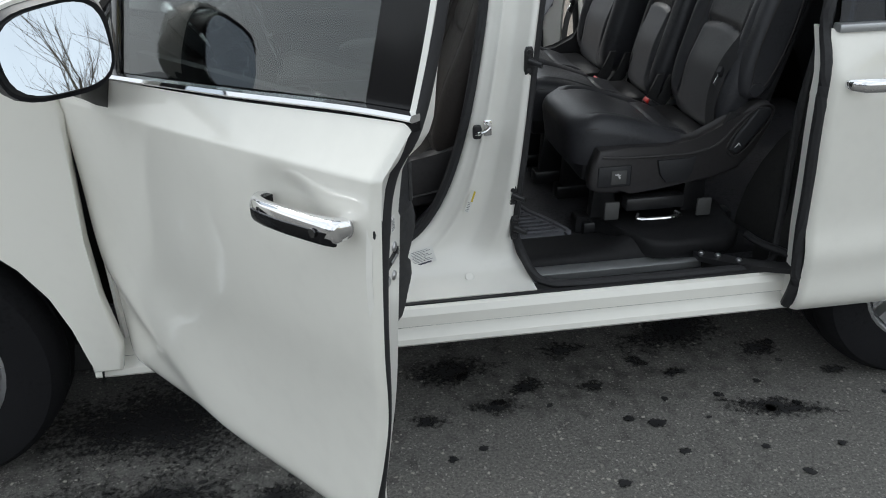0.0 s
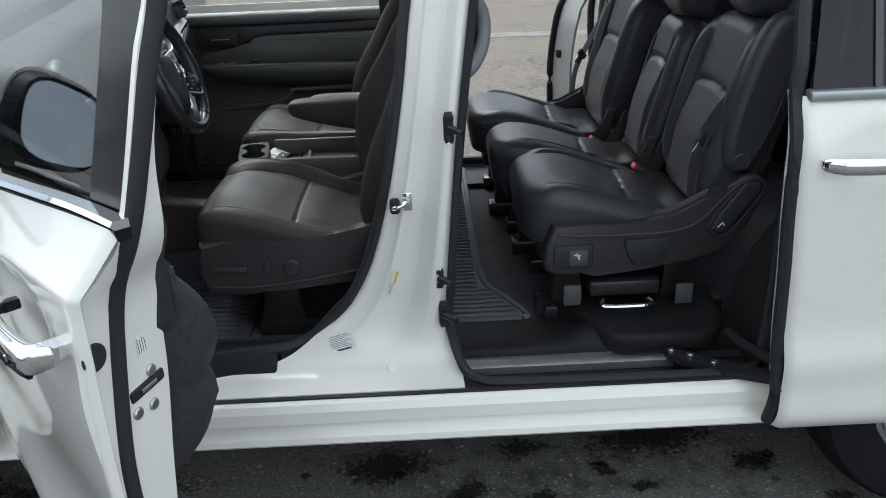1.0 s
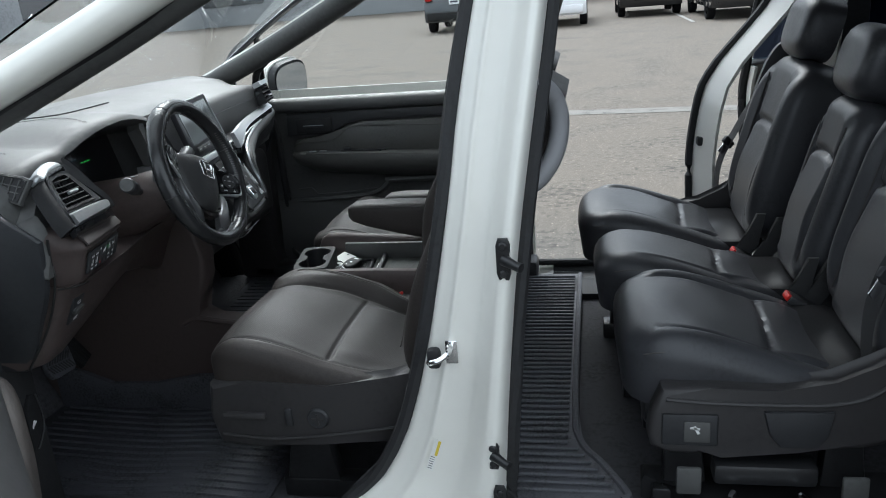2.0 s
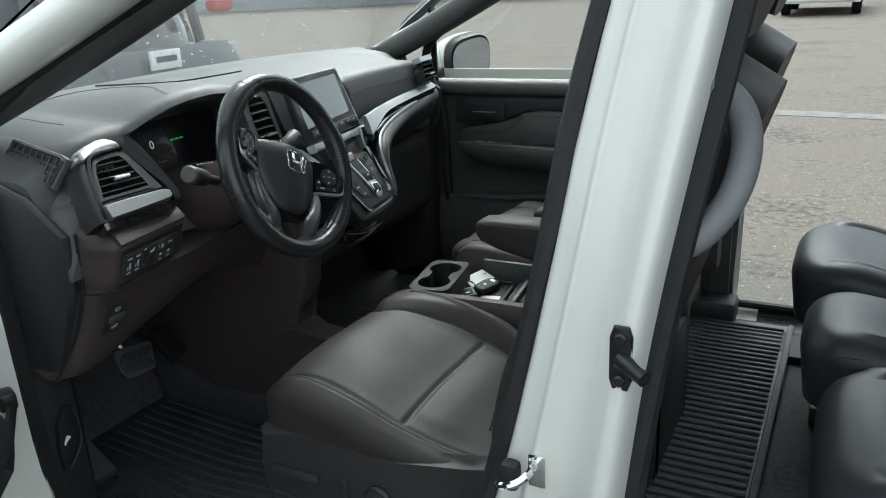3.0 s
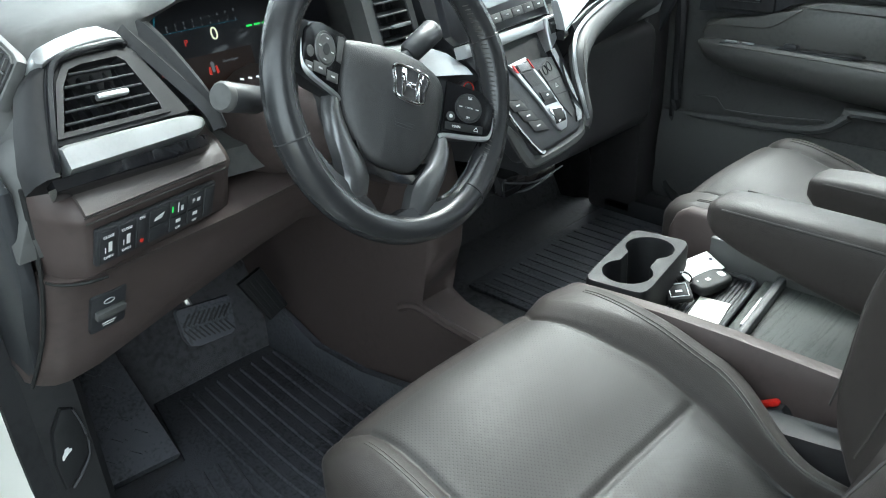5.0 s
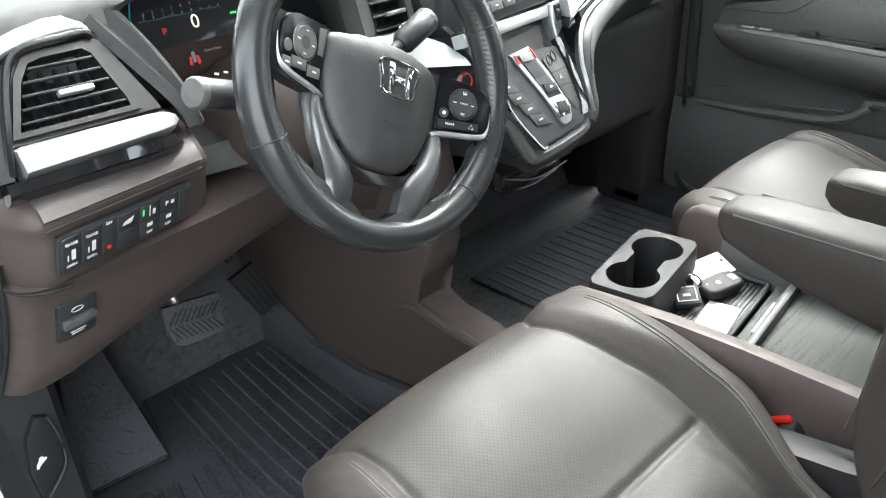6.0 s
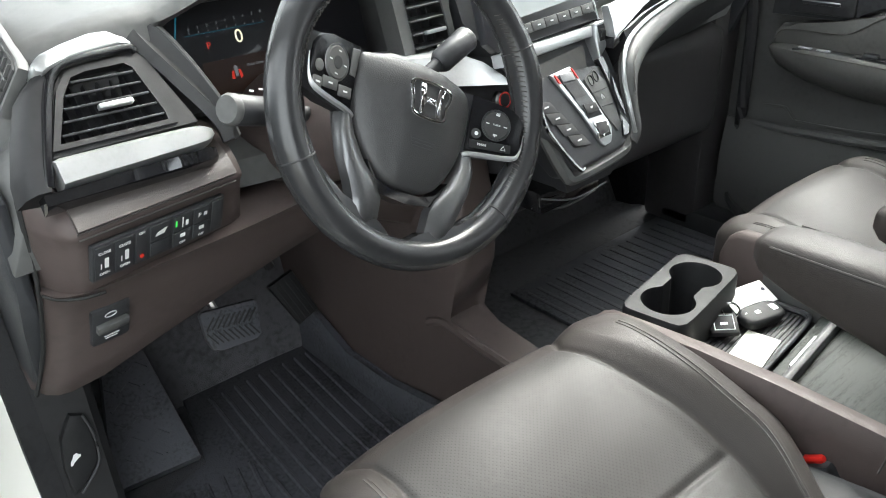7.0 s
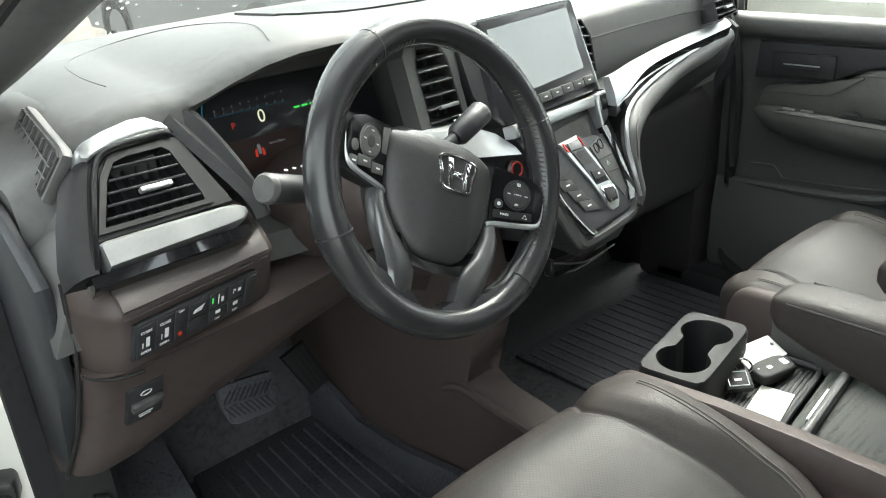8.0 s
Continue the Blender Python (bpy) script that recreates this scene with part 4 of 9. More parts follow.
part("top_frame", door_leaning(tube(smooth_path([(-0.02, 0.012, 1.10), (0.19, 0.012, 1.26), (0.62, 0.012, 1.61), (0.80, 0.012, 1.645), (0.95, 0.012, 1.65)], 5), 0.018, 8)), GLOSS, door)
strip = [(0.02, 1.098), (0.16, 1.104), (0.5, 1.128), (0.8, 1.147), (0.955, 1.153)]
part("belt_strip", loft([[(x, BELT_V(x) - 0.006, z - 0.004), (x, BELT_V(x) - 0.010, z + 0.001), (x, BELT_V(x) - 0.006, z + 0.007), (x, BELT_V(x) + 0.012, z + 0.007), (x, BELT_V(x) + 0.012, z - 0.004)] for x, z in [tuple(p)[:2] for p in smooth_path([(a, b, 0) for a, b in strip], 5)]]), CHROME, door, "chrome belt strip", sharp=25)
part("belt_rubber", loft([[(x, BELT_V(x) - 0.004, z - 0.018), (x, BELT_V(x) - 0.007, z - 0.0045), (x, BELT_V(x) + 0.012, z - 0.0045), (x, BELT_V(x) + 0.012, z - 0.018)] for x, z in [tuple(p)[:2] for p in smooth_path([(a, b, 0) for a, b in strip], 5)]]), PIANO, door)


# handle: bright arched grip with a dark reflection painted underneath and a keyhole
def grip():
    rings = []
    for x, y, z, w, h in ((0.630, -0.018, 0.985, 0.006, 0.012), (0.636, -0.046, 0.986, 0.011, 0.018), (0.655, -0.064, 0.987, 0.012, 0.019), (0.70, -0.074, 0.990, 0.011, 0.020), (0.78, -0.078, 0.995, 0.012, 0.020), (0.86, -0.075, 0.999, 0.013, 0.020), (0.905, -0.068, 1.001, 0.015, 0.019), (0.924, -0.060, 1.002, 0.018, 0.018), (0.930, -0.052, 1.002, 0.016, 0.015)):
        y = -0.014 + (y + 0.018) * 0.72
        x = 0.692 + (x - 0.630) * 0.74
        rings.append([(x - 0.008, y + w * math.copysign(abs(math.cos(t)) ** 0.7, math.cos(t)), z + h * math.copysign(abs(math.sin(t)) ** 0.7, math.sin(t))) for t in [(k + 0.5) * math.tau / 16 for k in range(16)]])
    return loft(rings)


handle = part("door_handle", grip(), CHROME, door, "chrome pull handle", sharp=60)
part("handle_base", prism([(0.862, 0.988), (0.880, 0.986), (0.892, 0.988), (0.892, 1.004), (0.862, 1.003)], -0.040, -0.006, "y", 0.004), CHROME, handle)
part("handle_base", prism([(0.684, 0.980), (0.698, 0.980), (0.698, 0.995), (0.684, 0.994)], -0.034, -0.008, "y", 0.003), PIANO, handle)
# the black strip stands in for dark ground reflected in the chrome
part("grip_face", loft([[(x, y - 0.0095, z - 0.0200), (x, y - 0.0135, z - 0.012), (x, y - 0.0140, z + 0.003), (x, y - 0.004, z + 0.003), (x, y - 0.004, z - 0.0200)] for x, y, z in ((0.706, -0.0475, 0.987), (0.740, -0.0540, 0.990), (0.80, -0.0572, 0.995), (0.850, -0.0560, 0.999), (0.882, -0.0525, 1.000), (0.900, -0.0480, 1.001))]), PIANO, handle, "black strip for the dark ground mirrored in the chrome", sharp=50)
part("keyhole", disc(0.007, 0.003, 16, m=frame_of((0.868, -0.0680, 0.999), (1, 0, 0), (0, 0, 1))), GLOSS, handle)

# door mirror
mirror_m = frame_of((0.315, -0.145, 1.195), (0.12, 1, 0), (0.0, 0, 1))


def mirror_outline(a, b, n=36, e=3.2):
    pts = []
    for k in range(n):
        t = k * math.tau / n
        c, s = math.cos(t), math.sin(t)
        q = (abs(c) ** e + abs(s) ** e) ** (-1 / e)
        x, y = a * c * q, b * s * q
        pts.append((x, y + 0.012 * (x / a) - 0.010 * (1 - (x / a)) * (y < 0) * -1))
    return pts


def mirror_head():
    rings = []
    for s, z in ((0.93, 0.004), (1.0, 0.012), (1.05, -0.01), (1.06, -0.04), (0.92, -0.085), (0.62, -0.115), (0.2, -0.128)):
        rings.append([(x * s, y * s, z) for x, y in mirror_outline(0.098, 0.084)])
    return moved(loft(rings), mirror_m)


head = part("door_mirror", mirror_head(), PLASTIC, door, "white-capped door mirror with black rim")
part("mirror_cap", moved(loft([[(x * s, y * s + 0.004, z) for x, y in mirror_outline(0.098, 0.084)] for s, z in ((1.085, -0.022), (1.085, -0.045), (0.95, -0.09), (0.65, -0.122), (0.2, -0.135))]), mirror_m), PAINT, head)
part("mirror_glass", moved(prism(mirror_outline(0.088, 0.074), 0.016, 0.0235, "z"), mirror_m @ pose(0, 0, 0, -11, 0, 0)), MIRROR, head)
part("mirror_foot", loft([[(x, y, z) for x, y, z in ring] for ring in (
    [(0.13, 0.01, 1.03), (0.20, 0.01, 1.035), (0.21, 0.01, 1.11), (0.12, 0.01, 1.11)],
    [(0.14, -0.05, 1.06), (0.22, -0.05, 1.065), (0.225, -0.05, 1.11), (0.14, -0.05, 1.11)],
    [(0.18, -0.10, 1.095), (0.28, -0.10, 1.10), (0.28, -0.10, 1.14), (0.18, -0.10, 1.14)])]), GLOSS, head)
part("turn_lamp", moved(box(-0.106, -0.098, -0.012, 0.012, -0.06, -0.01, 0.003), mirror_m), RED, head)
part("check_bracket", box(-0.014, 0.014, -0.016, 0.016, -0.018, 0.018, 0.006, m=frame_of((-0.872, 0.100, 0.778), (0.4, 1, 0), (0, 0, 1))), CASTING, van, "black door check bracket")
part("check_arm", tube([(-0.868, 0.100, 0.778), (-0.846, 0.090, 0.772), (-0.79, 0.045, 0.765), (-0.70, -0.025, 0.765)], 0.008, 8), CASTING, van, "black door check arm")

# ---- the open sliding door, standing off the rear quarter ----
S_BODY = curve([(0.318, -0.055), (0.35, -0.078), (0.42, -0.080), (0.55, -0.075), (0.75, -0.082), (0.93, -0.090), (1.0, -0.088), (1.06, -0.062), (1.09, -0.045)])
S_FRONT = curve([(0.318, 0.830), (0.41, 0.830), (0.55, 0.820), (0.70, 0.810), (0.85, 0.796), (0.95, 0.790), (1.05, 0.790), (1.09, 0.793)])


def sliding_skin(side=1):
    def at(u, z):
        x = S_FRONT(z) + (2.02 - S_FRONT(z)) * u
        cup = 0.018 * math.exp(-(((x - 0.925) / 0.075) ** 2 + ((z - 0.99) / 0.05) ** 2) ** 2)
        fold = -0.012 * math.exp(-((z - 0.50 - 0.08 * u) / 0.05) ** 2)
        rim = 0.014 * max(0, (0.015 - u) / 0.015) ** 2
        return x, S_BODY(z) + cup + fold + rim, z
    return sheet(at, [0, 0.004, 0.008, 0.013, 0.02] + steps(0.04, 1, 34), steps(0.318, 1.09, 40), -0.004)


def flip(bm, yes):
    if yes:
        for v in bm.verts:
            v.co.y = 2 * MID - v.co.y
    return bm


for right in (False, True):
    sd = part("sliding_door", flip(sliding_skin(), right), PAINT, van, "white sliding door slid open", sharp=50)
    part("inner_shell", flip(sheet(lambda z, s: (S_FRONT(z) + 0.006 - 0.004 * math.sin(math.pi * s), S_BODY(z) + 0.012 + 0.085 * s, z), steps(0.33, 1.085, 14), steps(0, 1, 6), 0.01), right), PAINT_IN, sd, "white door edge")
    part("door_back", flip(box(0.86, 2.0, -0.005, 0.0, 0.33, 1.08), right), PLASTIC, sd)
    part("edge_seal", flip(tube(smooth_path([(S_FRONT(z) - 0.008, S_BODY(z) + 0.024, z) for z in steps(0.325, 1.09, 10)] + [(0.787, -0.016, 1.15), (0.796, 0.022, 1.25), (0.822, 0.094, 1.45), (0.85, 0.16, 1.63)], 3), 0.0155, 8), right), RUBBER, sd, "thick black edge seal")
    part("belt_strip", flip(box(0.796, 2.02, -0.062, -0.03, 1.085, 1.105, 0.004), right), SATIN, sd)
    wpane = part("window_glass", flip(leaning(moved(prism([(0.805, 1.10), (2.0, 1.10), (1.96, 1.62), (0.865, 1.62)], -0.055, -0.050, "y"), Matrix())), right), PRIVACY, sd, "dark privacy glass")
    part("window_divider", flip(leaning(box(0.925, 0.94, -0.060, -0.055, 1.10, 1.60)), right), GLOSS, sd)
    rings = []
    for x, y, w, h in ((0.848, -0.092, 0.004, 0.007), (0.856, -0.108, 0.008, 0.014), (0.885, -0.122, 0.010, 0.018), (0.93, -0.128, 0.010, 0.018), (1.0, -0.13, 0.010, 0.018), (1.08, -0.122, 0.010, 0.017), (1.105, -0.105, 0.008, 0.014), (1.11, -0.092, 0.004, 0.008)):
        rings.append([(x - 0.033, y + w * math.cos(t), 0.972 + h * math.sin(t)) for t in [k * math.tau / 12 for k in range(12)]])
    sh = part("door_handle", flip(loft(rings), right), CHROME, sd, "chrome pull handle", sharp=60)
    part("handle_base", flip(box(1.017, 1.077, -0.115, -0.08, 0.958, 0.986, 0.004), right), CHROME, sh)
    # lower carrier arm between the sill track and the door
    arm = loft([[(x, y - w, z), (x, y + w, z), (x, y + w, z + 0.016), (x, y - w, z + 0.016)] for x, y, z, w in ((0.63, 0.15, 0.392, 0.020), (0.68, 0.125, 0.390, 0.030), (0.74, 0.075, 0.394, 0.026), (0.81, 0.01, 0.410, 0.022), (0.86, -0.03, 0.420, 0.02))])
    am = part("carrier_arm", flip(arm, right), CASTING, sd, "black steel carrier arm")
    for bx, by in ((0.645, 0.150), (0.685, 0.125), (0.73, 0.085)):
        part("bolt", flip(disc(0.009, 0.008, 10, 0.002, m=pose(bx, by, 0.407)), right), STEEL, am)
    part("roller_bracket", flip(box(0.58, 0.70, 0.19, 0.225, 0.372, 0.40, 0.006), right), CASTING, am)
    part("cable_guide", flip(tube(smooth_path([(0.785, 0.16, 0.452), (0.80, 0.11, 0.448), (0.83, 0.05, 0.448), (0.86, -0.02, 0.452)], 5), 0.012, 8), right), CASTING, sd)

# the visible edge of the far sliding door: white with holes and a black stop
far_edge = part("far_door_edge", sheet(lambda z, s: (curve([(0.40, 0.60), (0.62, 0.60), (0.84, 0.600), (1.06, 0.640), (1.14, 0.70), (1.3, 0.83), (1.5, 0.93)])(z) + 0.062 * s, 1.80 - 0.105 * s, z), steps(0.42, 1.5, 14), steps(0, 1, 3), 0.012), PAINT_IN, van, "white door edge with punched holes")
for fx, fz in ((0.681, 1.001), (0.657, 0.946), (0.712, 1.10), (0.636, 0.69)):
    part("punched_hole", disc(0.0115 if fz > 0.7 else 0.006, 0.003, 14, m=frame_of((fx, 1.752, fz), (0.5, -0.86, 0), (0, 0, 1))), RUBBER, far_edge)
part("door_stop", box(0.605, 0.64, 1.74, 1.785, 0.84, 0.87, 0.006), RUBBER, far_edge)
part("edge_seal", tube(smooth_path([(curve([(0.40, 0.60), (0.62, 0.60), (0.84, 0.600), (1.06, 0.640), (1.14, 0.70), (1.3, 0.83), (1.5, 0.93)])(z) - 0.012, 1.79, z) for z in steps(0.42, 1.5, 14)], 2), 0.014, 8), RUBBER, far_edge)

# ---- fittings on the pillar ----
st = frame_of((0.005, 0.186, 0.828), (1, 0, 0), (0, 0, 1))
striker = part("striker", moved(box(-0.011, 0.011, -0.022, 0.022, 0, 0.004, 0.002), st), CHROME, van, "chrome door striker with black pad")
part("striker_loop", moved(tube(smooth_path([(0, 0.014, 0.0), (0, 0.014, 0.035), (-0.012, 0.006, 0.045), (-0.03, 0.0, 0.045), (-0.035, -0.006, 0.03)], 4), 0.005, 8), st), CHROME, striker)
part("striker_pad", moved(box(-0.042, -0.018, -0.026, 0.012, 0.0, 0.022, 0.008), st), RUBBER, striker)
for hx, hy, hz, hl in ((0.106, 0.168, 1.004, 0.036), (0.070, 0.160, 0.640, 0.028), (0.078, 0.160, 0.540, 0.036)):
    hm = frame_of((hx, hy, hz), (1, 0, 0), (0.08, 0, 1))
    hg = part("door_contact", moved(prism([(-0.008, -hl), (0.008, -hl), (0.012, -hl + 0.012), (0.009, 0.0), (0.012, hl - 0.012), (0.008, hl), (-0.008, hl), (-0.012, hl - 0.012), (-0.012, -hl + 0.012)], -0.002, 0.006, "z", 0.002), hm), CASTING, van, "black steel door contact plate")
    part("pin", tube([hm @ Vector((0.0, 0.0, 0.004)), hm @ Vector((0.020, -0.006, 0.018)), hm @ Vector((0.030, -0.008, 0.024))], [0.010, 0.0075, 0.0085], 12), CASTING, hg)
    for k in (-1, 1):
        part("bolt", moved(disc(0.0068, 0.006, 12, 0.002), hm @ pose(0, k * (hl - 0.012), 0.005)), CASTING, hg)
part("plug", disc(0.014, 0.004, 16, 0.002, m=frame_of((-0.055, P_Y(0.411), 0.411), (1, 0, 0), (0, 1.6, 1))), PAINT_IN, van)

# stickers on the pillar
sm = frame_of((-0.043, 0.182, 0.620), (1, 0, -0.34), (0.34, 0, 1))
warn = part("warning_sticker", box(-0.0065, 0.0065, -0.034, 0.034, 0, 0.0008, m=sm), PAPER, van, "narrow white and yellow sticker")
part("yellow_band", box(0.001, 0.0062, 0.000, 0.032, 0.0008, 0.0012, m=sm), YELLOW, warn)
for i in range(6):
    part("print_line", box(-0.005, 0.003, -0.030 + 0.005 * i, -0.0288 + 0.005 * i, 0.0008, 0.0012, m=sm), DARK_INK, warn)
lm = frame_of((-0.180, P_Y(0.462) - 0.002, 0.462), (1, 0, 0.25), (0.0, 0.45, 1))
data = part("data_sticker", box(-0.034, 0.034, -0.022, 0.022, 0, 0.0008, m=lm), PAPER, van, "white data sticker with fine print")
for i in range(8):
    part("print_line", box(-0.030, 0.018 + 0.010 * math.sin(i * 2.1), 0.017 - 0.0042 * i, 0.0180 - 0.0042 * i, 0.0008, 0.0012, m=lm), DARK_INK, data)
part("bar_block", box(-0.030, 0.020, -0.021, -0.0165, 0.0008, 0.0012, m=lm), DARK_INK, data)

# grey assist handle behind the pillar
part("grab_handle", tube(smooth_path([(0.148, 0.262, 1.272), (0.172, 0.284, 1.262), (0.192, 0.300, 1.232), (0.197, 0.298, 1.190), (0.186, 0.278, 1.146), (0.160, 0.258, 1.112), (0.132, 0.248, 1.100)], 6), 0.0165, 12), GREY_GRAB, van, "grey moulded grab handle")


# ---- seats ----
def gauss(d, w):
    return math.exp(-(d / w) ** 2)


def stitch_line(pts, parent, mat=None, r=0.0014):
    part("stitching", tube(pts, r, 5), mat or STITCH, parent)


def front_seat(yc, inner, label, shift=(0, 0)):
    """A front seat; inner is +1 where the armrest hangs on its right side and -1 on its left."""
    seat = thing("front_seat", Matrix.Translation((shift[0], yc, 0.40 + shift[1])), label, "car seat", "front seats")
    o = Matrix.Translation((0, 0, -0.40))
    crown = curve([(-0.545, 0.735), (-0.51, 0.757), (-0.46, 0.761), (-0.38, 0.738), (-0.30, 0.706), (-0.20, 0.682), (-0.05, 0.670), (0.02, 0.675)])

    cy0 = 0.016 * inner

    def seam(y, x=0.0):
        """Where the side seam runs: further out beside the console, drawing in towards the front."""
        return 0.172 - 0.038 * smooth_step(x, -0.33, -0.54) if y * inner > 0 else 0.154

    def h(x, y):
        s = seam(y, x)
        d = abs(y) - s
        z = crown(x) + 0.012 * smooth_step(d, -0.004, 0.035) - 0.0035 * gauss(d, 0.0050)
        z -= 0.008 * smooth_step(abs(y - cy0), 0.195, 0.215)
        z += (0.026 if y * inner > 0 else 0.012) * smooth_step(d, -0.03, 0.055) * smooth_step(x, -0.52, -0.30)
        if d < 0:
            k = smooth_step(-d, 0.0, 0.014)
            z += 0.008 * (1 - (y / s) ** 2)
            z -= 0.0045 * gauss(x + 0.300, 0.0055) * k
            z += 0.009 * gauss(x + 0.24, 0.05) * smooth_step(-d, 0.0, 0.05)
            z += 0.0012 * math.sin(38 * x + 9 * y) * math.sin(23 * y - 11 * x)
        return z

    def tuck(x, y):
        """How far the inner rear corner draws in towards the backrest."""
        return -inner * 0.085 * smooth_step(x, -0.30, -0.14) * smooth_step(y * inner, 0.10, 0.24)

    def tucked(bm):
        for v in bm.verts:
            v.co.y += tuck(v.co.x, v.co.y)
        return bm

    def insert(c):
        return 1 if abs(c.y) < seam(c.y, c.x) - 0.001 and c.x > -0.515 and c.z > 0.6 else 0

    cushion = part("cushion", tucked(moved(soft_block(-0.265, cy0, 0.285, 0.239, h, 0.13, e=8, edge=0.034, us=steps(-1, 1, 190), vs=steps(-1, 1, 170), mats=insert), o)), [LEATHER, PERF], seat, "brown-black leather cushion with perforated centre", sharp=60)
    for s in (-1, 1):
        for off in (0.190, 0.1955):
            stitch_line([Vector((x, s * off + cy0 + tuck(x, s * off + cy0), h(x, s * off + cy0) - 0.40 - 0.0002)) for x in steps(-0.485, -0.09, 60)], cushion)

    bm = frame_of((-0.115, 0, 0.29), (0, -1, 0), (math.sin(radians(19)), 0, math.cos(radians(19))))

    def hb(x, y):
        d = abs(x) - 0.130
        z = 0.008 + ((0.052 if x * inner < 0 else 0.026) + (0.036 if x * inner < 0 else 0.0) * gauss(y - 0.26, 0.15)) * smooth_step(d, -0.01, 0.055) * (1 - 0.6 * max(0, (y - 0.46) / 0.2)) - 0.004 * gauss(d, 0.005)
        z -= 0.005 * gauss(y - 0.34 - 0.02 * (x / 0.13) ** 2, 0.006) * (abs(x) < 0.13)
        return z + 0.010 * gauss(y - 0.20, 0.10)
    back = part("backrest", soft_block(0, 0.31, 0.238, 0.325, hb, 0.14, e=4.5, edge=0.045, us=steps(-1, 1, 70), vs=steps(-1, 1, 90), under=0.02, m=bm), LEATHER, seat, "leather backrest with bolsters", sharp=60)
    for s in (-1, 1):
        stitch_line([bm @ Vector((s * 0.139, y, hb(s * 0.139, y) + 0.0003)) for y in steps(0.06, 0.56, 24)], back)
        stitch_line([bm @ Vector((s * 0.186, y, hb(s * 0.186, y) + 0.0003)) for y in steps(0.06, 0.50, 24)], back)
    part("headrest", pad(0, 0.765, 0.135, 0.10, lambda x, y: 0.03 - 0.5 * x * x, 0.10, e=3.2, edge=0.045, nt=48, ns=10, m=bm), LEATHER, seat, "padded leather headrest")
    for s in (-0.06, 0.06):
        part("headrest_post", moved(tube([(s, 0.60, -0.03), (s, 0.70, -0.02)], 0.006, 8), bm), CHROME, seat)
    part("back_shell", pad(0, 0.31, 0.215, 0.30, lambda x, y: 0.0, 0.02, e=4, edge=0.015, nt=48, ns=4, m=bm @ pose(0, 0, -0.122, 180, 0, 0) @ pose(0, -0.62, 0)), PLASTIC, seat)

    # side valance with the power switches
    for s in (-1, 1):
        poly = [(-0.530, 0.150), (-0.545, 0.215), (-0.535, 0.290), (-0.45, 0.298), (-0.28, 0.290), (-0.15, 0.300), (-0.06, 0.345), (0.0, 0.36), (0.02, 0.30), (0.0, 0.22), (-0.10, 0.165), (-0.30, 0.155), (-0.45, 0.14)]
        sv = part("side_cover", prism(poly, s * 0.190, s * 0.228, "y", 0.012, seg=3), COVER, seat, "moulded dark brown side cover")
        if s < 0:
            part("seat_switch", box(-0.512, -0.418, -0.236, -0.224, 0.212, 0.228, 0.004), COVER, sv, "long seat slide switch")
            part("seat_switch", box(-0.375, -0.360, -0.236, -0.224, 0.200, 0.238, 0.004), PLASTIC, sv)
            part("lumbar_switch", disc(0.023, 0.010, 24, 0.004, m=frame_of((-0.305, -0.226, 0.218), (1, 0, 0), (0, 0, 1))), PLASTIC, sv, "round lumbar switch")
            part("switch_cross", box(-0.318, -0.292, -0.238, -0.233, 0.215, 0.221, 0.001), COVER, sv)
            part("switch_cross", box(-0.308, -0.302, -0.238, -0.233, 0.205, 0.231, 0.001), COVER, sv)
            part("cover_crease", tube(smooth_path([(-0.52, -0.229, 0.175), (-0.40, -0.231, 0.168), (-0.25, -0.231, 0.185), (-0.10, -0.23, 0.21), (0.0, -0.229, 0.23)], 5), 0.004, 6), COVER, sv)
    for y in (-0.17, 0.17):
        part("seat_rail", box(-0.42, -0.04, y - 0.025, y + 0.025, 0.0, 0.045, 0.006), CASTING, seat)
        for x in (-0.36, -0.14):
            part("riser", prism([(x - 0.05, 0.04), (x + 0.07, 0.04), (x + 0.04, 0.20), (x - 0.02, 0.20)], y - 0.02, y + 0.02, "y", 0.004), CASTING, seat)
    part("seat_pan", box(-0.50, -0.02, -0.19, 0.19, 0.17, 0.28, 0.02), CASTING, seat)
    # folding armrest, a wedge that deepens towards its pivot
    ay = inner * 0.282
    az, ax = (0.0, 0.0) if inner > 0 else (-0.025, 0.070)
    rings = []
    for x, zt, zb, w in ((-0.356, 0.512, 0.504, 0.010), (-0.352, 0.521, 0.494, 0.022), (-0.340, 0.528, 0.484, 0.031), (-0.30, 0.532, 0.470, 0.036), (-0.20, 0.532, 0.446, 0.037), (-0.08, 0.530, 0.424, 0.037), (0.02, 0.526, 0.418, 0.036), (0.05, 0.512, 0.430, 0.028)):
        c, hh = (zt + zb) / 2 + az, (zt - zb) / 2
        rings.append([(x + ax, ay + w * math.copysign(abs(math.cos(t)) ** 0.45, math.cos(t)), c + hh * math.copysign(abs(math.sin(t)) ** 0.5, math.sin(t))) for t in [(k + 0.5) * math.tau / 28 for k in range(28)]])
    arm = part("armrest", loft(rings), LEATHER, seat, "padded leather armrest with piping", sharp=70)
    for s in (-1, 1):
        stitch_line([Vector((x + ax, ay + s * 0.0345, 0.5245 + az - 0.004 * abs(x + 0.2))) for x in steps(-0.33, 0.0, 12)], arm)
    # belt buckle between seat and console
    bx = Matrix.Translation((-0.226, inner * 0.272, 0.268)) @ pose(0, 0, 0, 0, -34, 0) @ Matrix.Scale(1.25, 4)
